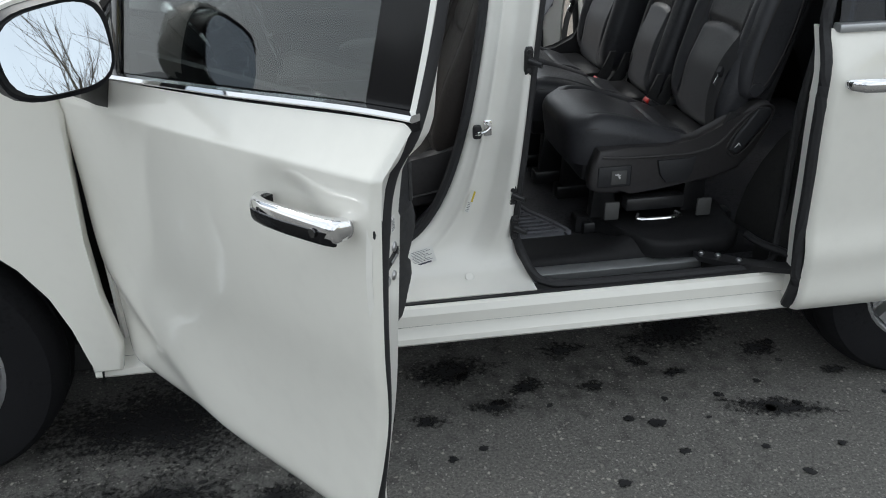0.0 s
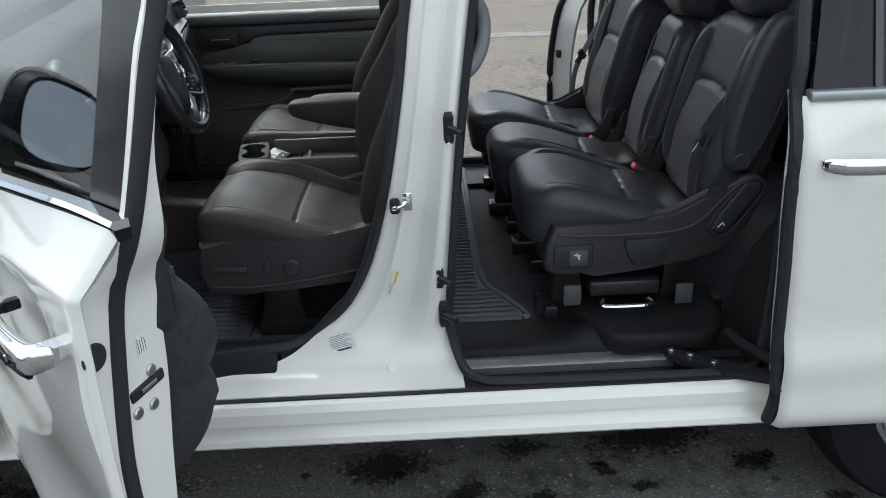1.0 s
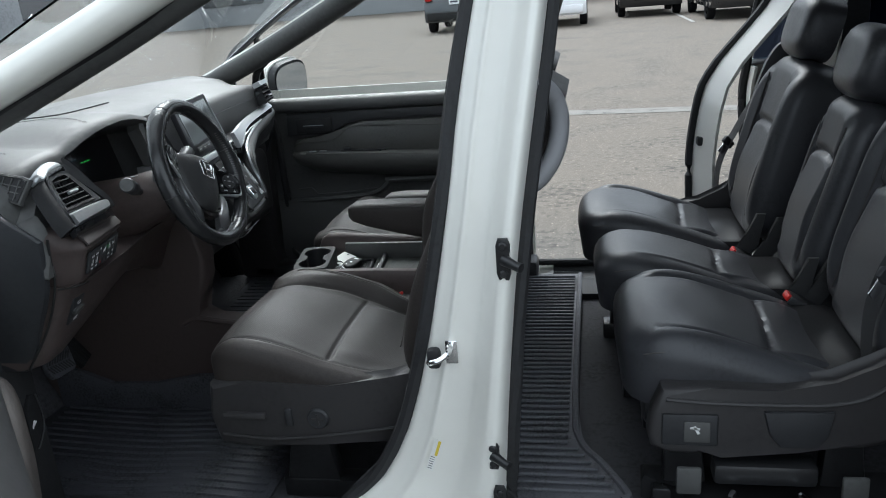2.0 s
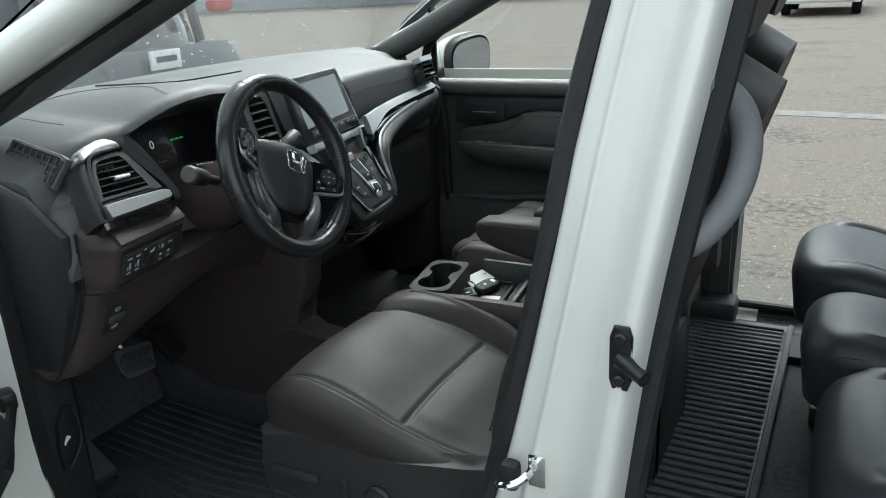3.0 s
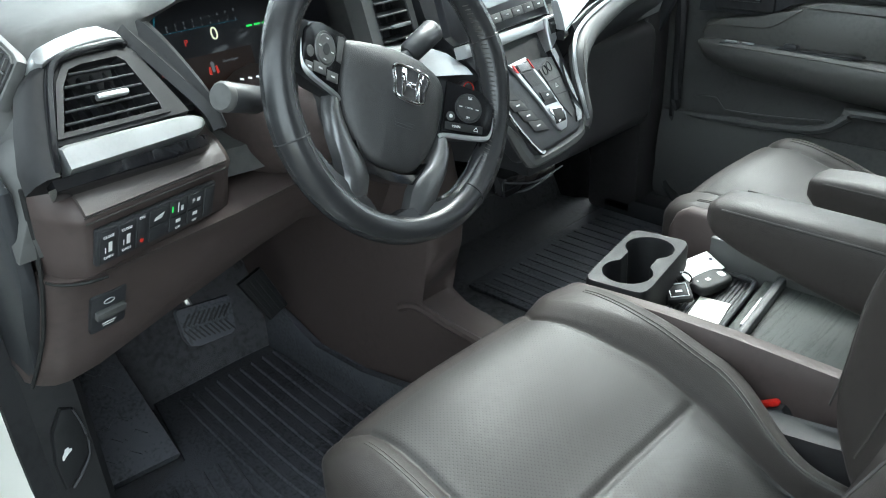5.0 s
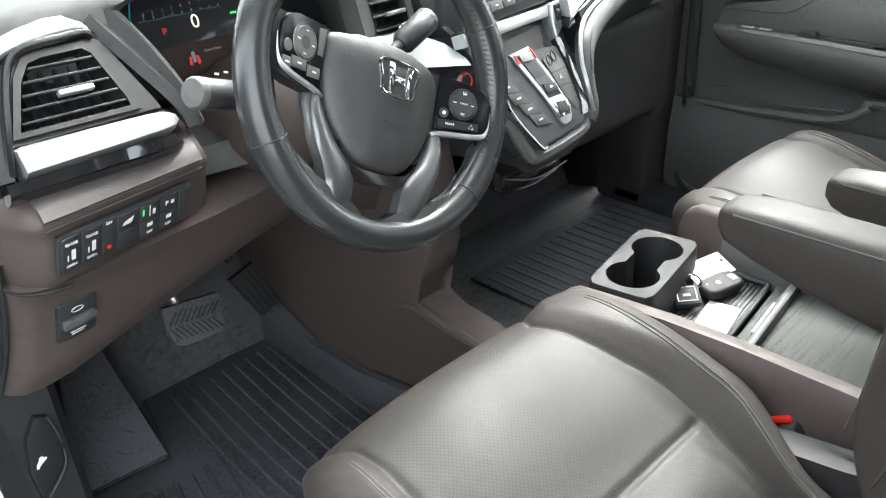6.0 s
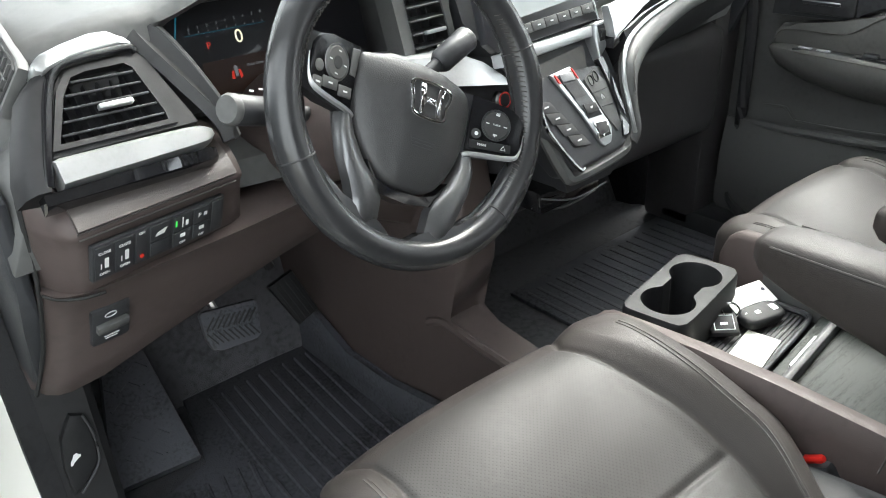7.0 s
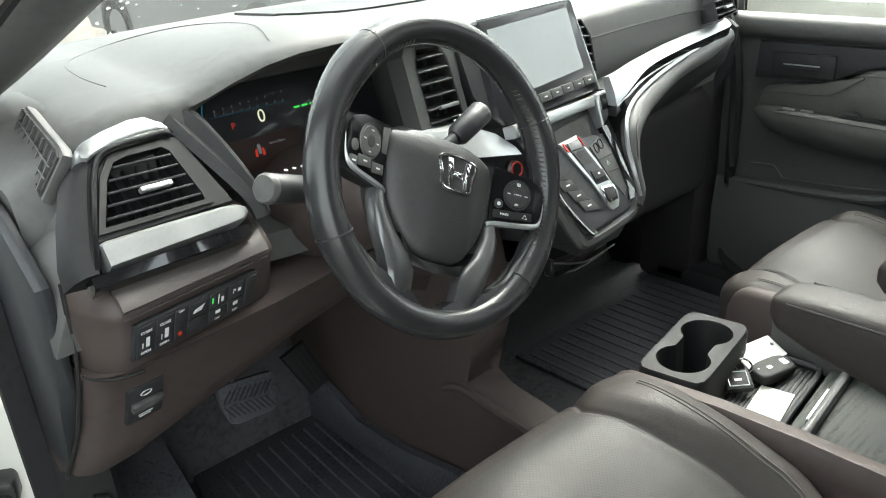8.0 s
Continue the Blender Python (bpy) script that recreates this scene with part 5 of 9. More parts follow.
    bk = part("belt_buckle", moved(box(-0.016, 0.016, -0.026, 0.026, -0.08, 0.018, 0.006), bx), PLASTIC, seat, "black belt buckle with red button")
    part("buckle_button", moved(box(-0.011, 0.011, -0.021, 0.021, 0.017, 0.024, 0.003), bx), RED, bk)
    part("buckle_strap", tube(smooth_path([(-0.22, inner * 0.262, 0.18), (-0.19, inner * 0.258, 0.10), (-0.15, inner * 0.25, 0.03)], 4), 0.014, 8, flat=0.3), WEAVE, bk)
    return seat


front_seat(0.530, 1, "dark brown leather driver seat with perforated cushion centre")
front_seat(2 * MID - 0.530, -1, "dark brown leather passenger seat with folding armrest", (-0.045, -0.022))


def rear_seat(x0, yc, hw, label, outer):
    """A middle-row seat. outer: -1 or +1 for the side that carries the release cover, 0 for the narrow one."""
    seat = thing("rear_seat", Matrix.Translation((x0, yc, 0.372)), label, "car seat", "middle-row seats")
    o = Matrix.Translation((0, 0, -0.372))
    crown = curve([(0.285, 0.722), (0.315, 0.752), (0.36, 0.766), (0.42, 0.764), (0.50, 0.744), (0.60, 0.708), (0.70, 0.672), (0.78, 0.650)])
    sw = hw * 0.66

    def h(x, y):
        d = abs(y) - sw
        z = crown(x) + 0.016 / (1 + math.exp(-(d - 0.02) / 0.012)) - 0.006 * gauss(d, 0.005) * (x > 0.36)
        if abs(y) < sw:
            z -= 0.008 * gauss(x - 0.60 + 0.5 * max(0, 0.02 - y) * 0.2, 0.006)
            z += 0.010 * gauss(x - 0.66, 0.05) + 0.003 * math.sin(31 * x + 3) * math.cos(17 * y)
        return z - 0.010 * max(0, (abs(y) - hw * 0.8) / (hw * 0.2)) ** 2

    part("cushion", moved(pad(0.535, 0, 0.245, hw, h, 0.115, e=4.5, edge=0.05, nt=96, ns=30, under=0.012), o), LEATHER_B, seat, "black leather cushion", sharp=60)
    cu = seat.children[-1]
    stitch_line([Vector((x, s * (hw - 0.012), h(x, 0.8 * hw) - 0.372 - 0.038)) for s in (-1,) for x in steps(0.34, 0.74, 20)], cu)
    bm = frame_of((0.765, 0, 0.305), (0, -1, 0), (math.sin(radians(15)), 0, math.cos(radians(15))))
    wide = hw - 0.005

    def hb(x, y):
        d = abs(x) - wide * 0.58
        z = 0.012 + 0.040 / (1 + math.exp(-(d - 0.03) / 0.016)) * (1 if hw > 0.18 else 0.2) - 0.008 * gauss(d, 0.006)
        z -= 0.012 * gauss(y - 0.297 - 0.018 * math.cos(x / wide * 2), 0.009) * (abs(x) < wide * 0.58)
        return z + 0.014 * gauss(y - 0.17, 0.09) * (abs(x) < wide * 0.58)
    tall = 0.252 if hw > 0.18 else 0.225
    back = part("backrest", pad(0, tall, wide, tall + 0.005, hb, 0.12, e=4.2, edge=0.045, nt=80, ns=30, under=0.01, m=bm), LEATHER_B, seat, "black leather backrest", sharp=60)
    for s in (-1, 1):
        stitch_line([bm @ Vector((s * (wide * 0.58 + 0.008), y, hb(s * (wide * 0.58 + 0.008), y) + 0.0005)) for y in steps(0.06, 2 * tall - 0.06, 20)], back)
    hrest = part("headrest", pad(0, 2 * tall + 0.085, 0.125 if hw > 0.18 else 0.12, 0.085, lambda x, y: 0.035 - 0.8 * x * x, 0.10, e=3.2, edge=0.04, nt=40, ns=8, m=bm), LEATHER_B, seat, "black leather headrest")
    for s in (-0.05, 0.05):
        part("headrest_post", moved(tube([(s, 2 * tall - 0.03, -0.03), (s, 2 * tall + 0.03, -0.02)], 0.006, 8), bm), CHROME, seat)
    part("back_shell", moved(box(-wide * 0.9, wide * 0.9, 0.02, 2 * tall - 0.02, -0.125, -0.108, 0.006), bm), PLASTIC, seat)
    # hinge knuckles and latch arms beside the cushion
    for s in (-1, 1):
        part("recliner_arm", prism([(0.690, 0.235), (0.74, 0.250), (0.785, 0.31), (0.80, 0.40), (0.775, 0.40), (0.752, 0.335), (0.72, 0.285), (0.685, 0.262)], s * (hw + 0.004), s * (hw + 0.016), "y", 0.004), DULL, seat)
    # base, rails, feet
    part("seat_pan", box(0.34, 0.78, -hw + 0.03, hw - 0.03, 0.19, 0.31, 0.02), CASTING, seat)
    for s in (-1, 1):
        part("seat_rail", box(0.36, 0.86, s * (hw - 0.06) - 0.03, s * (hw - 0.06) + 0.03, 0.0, 0.05, 0.008), CASTING, seat)
        for x in (0.42, 0.72):
            part("foot", prism([(x - 0.04, 0.03), (x + 0.05, 0.03), (x + 0.03, 0.21), (x - 0.03, 0.21)], s * (hw - 0.06) - 0.022, s * (hw - 0.06) + 0.022, "y", 0.006), CASTING, seat)
    if outer:
        y1 = outer * (hw + 0.030)
        y0 = outer * (hw - 0.022)
        poly = [(0.352, 0.186), (0.345, 0.215), (0.352, 0.262), (0.372, 0.312), (0.46, 0.316), (0.58, 0.312), (0.68, 0.318), (0.75, 0.352), (0.81, 0.400), (0.852, 0.430), (0.888, 0.428), (0.912, 0.405), (0.908, 0.36), (0.87, 0.285), (0.82, 0.222), (0.74, 0.194), (0.62, 0.184), (0.48, 0.182), (0.44, 0.170), (0.385, 0.172)]
        cover = part("side_cover", prism(poly, y0, y1, "y", 0.014, seg=3), COVER, seat, "moulded black side cover")
        yr = outer * (hw + 0.031)
        part("cover_fold", tube(smooth_path([(0.38, yr, 0.292), (0.46, yr, 0.286), (0.58, yr, 0.284), (0.68, yr, 0.288), (0.745, yr, 0.312), (0.80, yr, 0.372), (0.848, yr, 0.412), (0.885, yr, 0.408)], 5), 0.0045, 8), COVER, cover, "raised fold along the cover")
        part("lever_rim", tube(smooth_path([(0.772, yr, 0.300), (0.788, yr, 0.270), (0.816, yr, 0.272), (0.862, yr, 0.325), (0.902, yr, 0.388), (0.897, yr, 0.416), (0.862, yr, 0.420), (0.815, yr, 0.372)], 4, True), 0.0035, 8, closed=True), COVER, cover)
        y2 = outer * (hw + 0.034)
        part("release_panel", box(0.372, 0.474, min(y1, y2), max(y1, y2), 0.196, 0.262, 0.004), PLASTIC, cover, "black release button panel")
        icon = frame_of((0.436, y2, 0.226), (1, 0, 0) if outer < 0 else (-1, 0, 0), (0, 0, 1))
        btn = part("release_button", moved(box(-0.024, 0.024, -0.022, 0.022, 0, 0.003, 0.002), icon), DASH, cover)
        part("seat_symbol", moved(box(-0.014, 0.004, 0.006, 0.010, 0.003, 0.004), icon @ pose(0, 0, 0, 0, 0, -8)), WHITE_INK, btn)
        part("seat_symbol", moved(box(-0.004, 0.014, -0.004, 0.001, 0.003, 0.004), icon @ pose(0, 0, 0, 0, 0, 118)), WHITE_INK, btn)
        part("slide_handle", prism([(0.553, 0.272), (0.675, 0.274), (0.668, 0.225), (0.65, 0.198), (0.585, 0.198), (0.565, 0.225)], outer * (hw + 0.026), outer * (hw + 0.040), "y", 0.006), PLASTIC, cover, "black slide handle")
        lever = prism([(0.775, 0.290), (0.80, 0.276), (0.825, 0.296), (0.895, 0.392), (0.888, 0.412), (0.85, 0.414), (0.79, 0.330)], outer * (hw + 0.024), outer * (hw + 0.042), "y", 0.007, seg=3)
        lv = part("recline_lever", lever, PLASTIC, cover, "black recline lever with white arrow")
        am = frame_of((0.798, outer * (hw + 0.0425), 0.304), (1, 0, 0) if outer < 0 else (-1, 0, 0), (0, 0, 1))
        part("arrow_mark", moved(tube(smooth_path([(-0.008, -0.006, 0), (0.0, 0.002, 0), (0.004, 0.006, 0), (0.010, -0.002, 0)], 4), 0.0018, 5), am), WHITE_INK, lv)
        bar = [(0.505, y1 + outer * 0.012, 0.100), (0.505, y1 + outer * 0.040, 0.098), (0.625, y1 + outer * 0.040, 0.098), (0.625, y1 + outer * 0.012, 0.100)]
        part("tow_bar", tube(smooth_path(bar, 4), 0.0065, 8), CHROME, seat, "bright steel slide bar")
        part("bar_housing", box(0.47, 0.66, min(y0, y1), max(y0, y1), 0.105, 0.150, 0.010), CASTING, seat)
        part("rail_plate", box(0.40, 0.448, y1 - 0.006, y1 + 0.006, 0.085, 0.145, 0.006), DASH, seat)
        part("rail_plate", box(0.70, 0.748, y1 - 0.006, y1 + 0.006, 0.075, 0.135, 0.006), DASH, seat)
        # outer bolster lobe of the backrest
        lobe = frame_of((0.765, outer * (hw + 0.012), 0.305), (-1, 0, 0), (math.sin(radians(15)), 0, math.cos(radians(15))))
        lm = frame_of((0.80, outer * (hw + 0.02), 0.305), (1, 0, -0.26) if outer < 0 else (-1, 0, 0.26), (math.sin(radians(15)), 0, math.cos(radians(15))))
        lb = part("side_bolster", pad(0.0, 0.33, 0.062, 0.20, lambda x, y: 0.0, 0.05, e=2.8, edge=0.03, nt=48, ns=8, m=lm), LEATHER_B, seat, "rounded leather side bolster", sharp=60)
        stitch_line([lm @ Vector((0.040 * math.cos(t), 0.33 + 0.172 * math.sin(t), 0.0008)) for t in steps(0, math.tau, 40)], lb)
        part("pivot_button", moved(disc(0.022, 0.004, 20, 0.002), lm @ pose(0, 0.165, 0.0)), LEATHER_B, lb)
    return seat


left_rear = rear_seat(0.0, 0.565, 0.212, "black leather middle-row captain seat with black side cover", -1)
rear_seat(-0.040, 0.955, 0.150, "narrow black leather middle-row centre seat", 0)
right_rear = rear_seat(-0.085, 1.370, 0.205, "black leather middle-row seat beside the open far door", 1)


def belt(name, pts, label, tongue=None):
    b = thing(name, Matrix(), label, "seat belt", "seat belts")
    part("webbing", tube(smooth_path(pts, 6), 0.023, 8, flat=0.06, up=(1, 0.2, 0.3)), WEAVE, b)
    if tongue:
        m = frame_of(tongue, (0.5, 0.3, -0.6), (0.3, 0.2, 1))
        t = part("tongue_grip", moved(box(-0.022, 0.022, -0.012, 0.012, -0.006, 0.008, 0.004), m), PLASTIC, b)
        part("tongue", moved(box(-0.012, 0.012, -0.045, -0.01, -0.001, 0.002, 0.001), m), CHROME, t)
    return b


belt("seat_belt", [(1.04, 0.31, 1.42), (0.935, 0.37, 1.185), (0.835, 0.38, 1.015), (0.770, 0.412, 0.885), (0.745, 0.41, 0.762), (0.75, 0.36, 0.60)], "black lap and shoulder belt of the near seat", (0.766, 0.410, 0.872))
belt("seat_belt", [(0.94, 1.70, 1.40), (0.83, 1.665, 1.12), (0.72, 1.655, 0.92), (0.665, 1.65, 0.80), (0.66, 1.655, 0.66), (0.68, 1.66, 0.5)], "black shoulder belt beside the far seat", (0.69, 1.65, 0.87))
belt("seat_belt", [(0.03, 1.66, 1.50), (0.0, 1.69, 1.2), (-0.02, 1.70, 0.9), (-0.03, 1.70, 0.5)], "black front passenger belt on the far pillar", (0.0, 1.685, 1.13))

for bx, by, bz in ((0.716, 0.752, 0.676), (0.66, 1.13, 0.655)):
    bk = thing("belt_buckle", frame_of((bx, by, bz), (0, 1, 0), (-0.75, 0, 0.45)), "black belt buckle with red release button", "buckle", "rear buckles")
    part("body", box(-0.024, 0.024, -0.05, 0.035, -0.010, 0.010, 0.005), PLASTIC, bk)
    part("release_button", box(-0.018, 0.018, 0.030, 0.041, -0.007, 0.009, 0.003), RED, bk)
    part("stalk", tube([(0, -0.05, 0), (0.0, -0.11, -0.05)], 0.013, 8), PLASTIC, bk)


# ---- dashboard ----
dash = thing("dashboard", Matrix.Translation((0, 0, 0)), "dark grey and brown dashboard with silver trim strips", "dashboard")
TOP_Z = curve([(0.17, 1.120), (0.24, 1.164), (0.31, 1.180), (0.36, 1.183), (0.40, 1.198), (0.445, 1.212), (0.52, 1.221), (0.60, 1.214), (0.70, 1.190), (0.8, 1.175), (1.2, 1.172), (1.45, 1.165), (1.62, 1.140), (1.71, 1.11)])
LIP_X = curve([(0.17, -0.80), (0.24, -0.79), (0.33, -0.785), (0.40, -0.772), (0.46, -0.762), (0.56, -0.760), (0.66, -0.775), (0.74, -0.80), (0.95, -0.80), (1.2, -0.825), (1.5, -0.845), (1.58, -0.87), (1.65, -0.93), (1.71, -1.0)])
WS_X = curve([(0.17, -1.10), (0.35, -1.22), (0.6, -1.27), (0.94, -1.29), (1.28, -1.27), (1.53, -1.22), (1.71, -1.10)])


def dash_ring(y):
    t, lx, wx = TOP_Z(y), LIP_X(y), WS_X(y)
    recess = 0.345 < y < 0.72
    back = 1.196 - 0.075 * smooth_step(y, 0.30, 0.17) - 0.05 * smooth_step(y, 1.60, 1.71)
    front = [(wx, y, 1.0), (wx, y, back - 0.008), (wx + 0.03, y, back), (0.5 * (wx + lx), y, 0.5 * (back + t) + 0.005), (lx - 0.10, y, t + 0.004), (lx - 0.03, y, t), (lx - 0.006, y, t - 0.006), (lx, y, t - 0.016)]
    if recess:
        k = min(1, min(y - 0.345, 0.72 - y) / 0.03)
        rear = [(lx - 0.02 * k, y, t - 0.026), (lx - 0.130 * k, y, t - 0.040), (lx - 0.140 * k, y, 1.02), (lx - 0.02, y, 1.00), (lx - 0.01, y, 0.97)]
    else:
        rear = [(lx + 0.004, y, t - 0.030), (lx + 0.010, y, t - 0.05), (lx + 0.012, y, 1.04), (lx + 0.010, y, 1.00), (lx + 0.0, y, 0.97)]
    return front + rear + [(-0.95, y, 0.94), (wx, y, 0.94)]


ys = [0.172, 0.19, 0.215, 0.24, 0.28, 0.32, 0.344, 0.352, 0.36, 0.375, 0.40, 0.44, 0.48, 0.54, 0.60, 0.65, 0.69, 0.705, 0.713, 0.721] + steps(0.76, 1.60, 12) + [1.64, 1.68, 1.708]
part("top_pad", loft([dash_ring(y) for y in ys]), DASH, dash, "soft dark grey dashboard top", sharp=50)
# sewn seam over the top, speaker panel near the screen
seam = [(-0.870, 0.306, TOP_Z(0.306) + 0.006), (-0.93, 0.300, 1.191), (-1.01, 0.318, 1.196), (-1.06, 0.40, 1.203), (-1.04, 0.47, 1.212), (-0.96, 0.50, 1.219), (-0.86, 0.487, TOP_Z(0.487) + 0.0048), (-0.79, 0.462, TOP_Z(0.462) + 0.001)]
part("seam", tube(smooth_path(seam, 6), 0.0007, 6), DASH, dash)


def dash_z(x, y):
    """Height of the pad between its front edge and its middle."""
    wx, mx = WS_X(y) + 0.03, 0.5 * (WS_X(y) + LIP_X(y))
    return 1.196 + (0.5 * (1.196 + TOP_Z(y)) + 0.005 - 1.196) * (x - wx) / (mx - wx)


part("speaker_panel", sheet(lambda x, y: (x, y, dash_z(x, y) + 0.003), (-1.19, -1.13, -1.07), steps(0.64, 0.98, 8), 0.006), PLASTIC, dash, "dark speaker panel")
part("screen_shelf", sheet(lambda y, s: (WS_X(y) + 0.004 - 0.05 * s, y, 1.186 - 0.05 * s - 0.05 * smooth_step(y, 0.30, 0.17)), steps(0.17, 1.71, 16), steps(0, 1, 3), 0.01), PLASTIC, dash, "black shelf at the windscreen base")

# end cap with the side window vent
cap = [(-0.722, 1.050), (-0.730, 0.96), (-0.758, 0.90), (-0.790, 0.825), (-0.82, 0.79), (-1.10, 0.79), (-1.14, 1.10), (-0.95, 1.145), (-0.80, 1.105)]
part("end_cap", prism(cap, 0.152, 0.170, "y", 0.008), END_GREY, dash, "blue-black end panel")
part("end_cap", prism([(x - 0.18, z) for x, z in cap], 1.71, 1.728, "y", 0.008), END_GREY, dash)
sv = frame_of((-0.838, 0.2185, 1.1435), (0.146, -0.018, -0.026), (-0.012, 0.024, 0.040))
# shoulder that carries the vent
part("vent_shoulder", loft([[(x, 0.1655, z0), (x, 0.208, z1), (x, 0.245, z2), (x, 0.30, z2 - 0.01), (x, 0.30, 1.04), (x, 0.166, 1.04)] for x, z0, z1, z2 in ((-0.99, 1.105, 1.150, 1.176), (-0.90, 1.095, 1.140, 1.172), (-0.80, 1.06, 1.108, 1.152), (-0.762, 1.045, 1.085, 1.142))]), DASH, dash, sharp=60)
part("vent_shoulder", loft([[(x, 0.156, z), (x, 0.174, z + 0.035), (x, y, z + 0.055), (x, y, 0.98), (x, 0.156, 0.98)] for x, y, z in ((-0.78, 0.215, 1.035), (-0.755, 0.207, 1.030), (-0.735, 0.196, 1.012), (-0.722, 0.186, 0.985))]), DASH, dash, sharp=60)


def vent_grid(q):
    """The outline of the side vent, wider towards the seats; q shrinks it."""
    return [(-0.074 + q, -0.012 + q), (0.072 - q, -0.027 + q), (0.076 - q, 0.024 - q), (0.060, 0.027 - q), (-0.066 + q, 0.022 - q)]


side_vent = part("side_vent", moved(prism(vent_grid(0.0), -0.006, 0.006, "z", 0.003), sv), DASH, dash, "slotted side window vent")
part("vent_well", moved(prism(vent_grid(0.007), 0.004, 0.0066, "z"), sv), RUBBER, side_vent)
part("vent_edge", moved(tube([(x, y, 0.0065) for x, y in vent_grid(0.005)], 0.0018, 6, closed=True), sv), DULL, side_vent)
for i in range(8):
    fx = -0.062 + 0.0172 * i
    part("slat", moved(box(fx - 0.0011, fx + 0.0011, -0.012 - 0.09 * (fx + 0.07) * 0.8, 0.019, 0.004, 0.0095), sv), DASH, side_vent)
for fy in (-0.006, 0.006):
    part("slat", moved(box(-0.064, 0.066, fy - 0.001, fy + 0.001, 0.004, 0.0095), sv), DASH, side_vent)


def air_vent(m, outline, slats, label, tab=None, hw=0.06):
    """A dash vent: dark well, level slats that follow the outline, upright vanes behind, a bright tab."""
    v = part("air_vent", moved(prism(outline, -0.030, -0.024, "z"), m), RUBBER, dash, label)
    n = len(outline)
    wall = loft([[(x, y, -0.028) for x, y in outline], [(x, y, 0.002) for x, y in outline], [(x * 1.06, y * 1.06, 0.003) for x, y in outline]], caps=False)
    part("vent_wall", moved(wall, m), PLASTIC, v)

    def span(y):
        xs = []
        for (ax, ay), (bx, by) in zip(outline, outline[1:] + outline[:1]):
            if (ay - y) * (by - y) <= 0 and ay != by:
                xs.append(ax + (bx - ax) * (y - ay) / (by - ay))
        return (min(xs), max(xs)) if len(xs) > 1 else None
    lo, hi = min(p[1] for p in outline), max(p[1] for p in outline)
    for i in range(slats):
        y = lo + (hi - lo) * (i + 0.7) / (slats + 0.4)
        s = span(y)
        if s:
            part("slat", moved(box(s[0] + 0.001, s[1] - 0.001, -0.0012, 0.0012, -0.012, 0.004, 0.0008), m @ Matrix.Translation((0, y, 0)) @ Matrix.Rotation(radians(22), 4, "X")), PLASTIC, v)
    xlo, xhi = min(p[0] for p in outline), max(p[0] for p in outline)
    k = int((xhi - xlo) / 0.013)
    for i in range(1, k):
        x = xlo + (xhi - xlo) * i / k
        part("vane", moved(box(x - 0.0008, x + 0.0008, lo + 0.006, hi - 0.006, -0.026, -0.013), m), PLASTIC, v)
    if tab:
        part("vent_tab", moved(box(tab[0] - 0.017, tab[0] + 0.017, tab[1] - 0.0026, tab[1] + 0.0026, 0.002, 0.009, 0.0014), m), SATIN, v, "bright vent tab")
    return v


# driver's outer vent with gloss surround, silver cap and strip; x runs along the dash, y up its slope
vm = frame_of((-0.7287, 0.2713, 1.1122), (-0.163, 0.984, -0.068), (-0.625, -0.050, 0.779))
vo = [(-0.055, -0.028), (-0.032, 0.015), (-0.018, 0.031), (-0.003, 0.0345), (0.036, 0.036), (0.042, 0.030), (0.051, -0.020), (0.050, -0.028)]
air_vent(vm, vo, 5, "black slatted air vent", (0.008, -0.003))


def ring_plate(inner, outer, z0, z1):
    bm = bmesh.new()
    a = [[bm.verts.new((x, y, z)) for x, y in pts] for pts, z in ((inner, z0), (inner, z1), (outer, z1), (outer, z0))]
    n = len(inner)
    for i in range(n):
        for p, q in zip(a, a[1:] + a[:1]):
            bm.faces.new((p[i], p[(i + 1) % n], q[(i + 1) % n], q[i]))
    return bm


vlip = [(-0.064, -0.033), (-0.036, 0.021), (-0.020, 0.038), (-0.004, 0.0415), (0.041, 0.043), (0.049, 0.036), (0.060, -0.022), (0.058, -0.033)]
vout = [(-0.074, -0.038), (-0.043, 0.028), (-0.026, 0.047), (-0.006, 0.051), (0.046, 0.053), (0.060, 0.040), (0.078, -0.026), (0.080, -0.036)]
part("vent_lip", moved(ring_plate(vo, vlip, -0.006, 0.004), vm), JET, dash, "dark grey inner vent lip", sharp=25)
part("vent_surround", moved(ring_plate(vlip, vout, -0.035, 0.001), vm), JET, dash, "dark vent surround", sharp=25)
part("vent_frame", moved(tube(smooth_path([(-0.080, -0.062, 0.001), (-0.070, -0.036, 0.003), (-0.046, 0.016, 0.004), (-0.030, 0.038, 0.005), (-0.010, 0.0455, 0.006), (0.020, 0.048, 0.006), (0.046, 0.0505, 0.005), (0.053, 0.047, 0.002)], 5), 0.0046, 8, flat=0.8), vm), PIANO, dash, "gloss black vent frame")
part("vent_pillar", moved(loft([[(x0, y, -0.022), (x0 + 0.004, y, -0.004), (x0 + 0.012, y, 0.004), (x1, y, 0.004), (x1, y, -0.03)] for x0, x1, y in ((-0.104, -0.080, -0.066), (-0.100, -0.074, -0.045), (-0.084, -0.056, -0.008), (-0.066, -0.038, 0.026), (-0.052, -0.028, 0.040))]), vm), JET, dash, "black vent pillar", sharp=60)


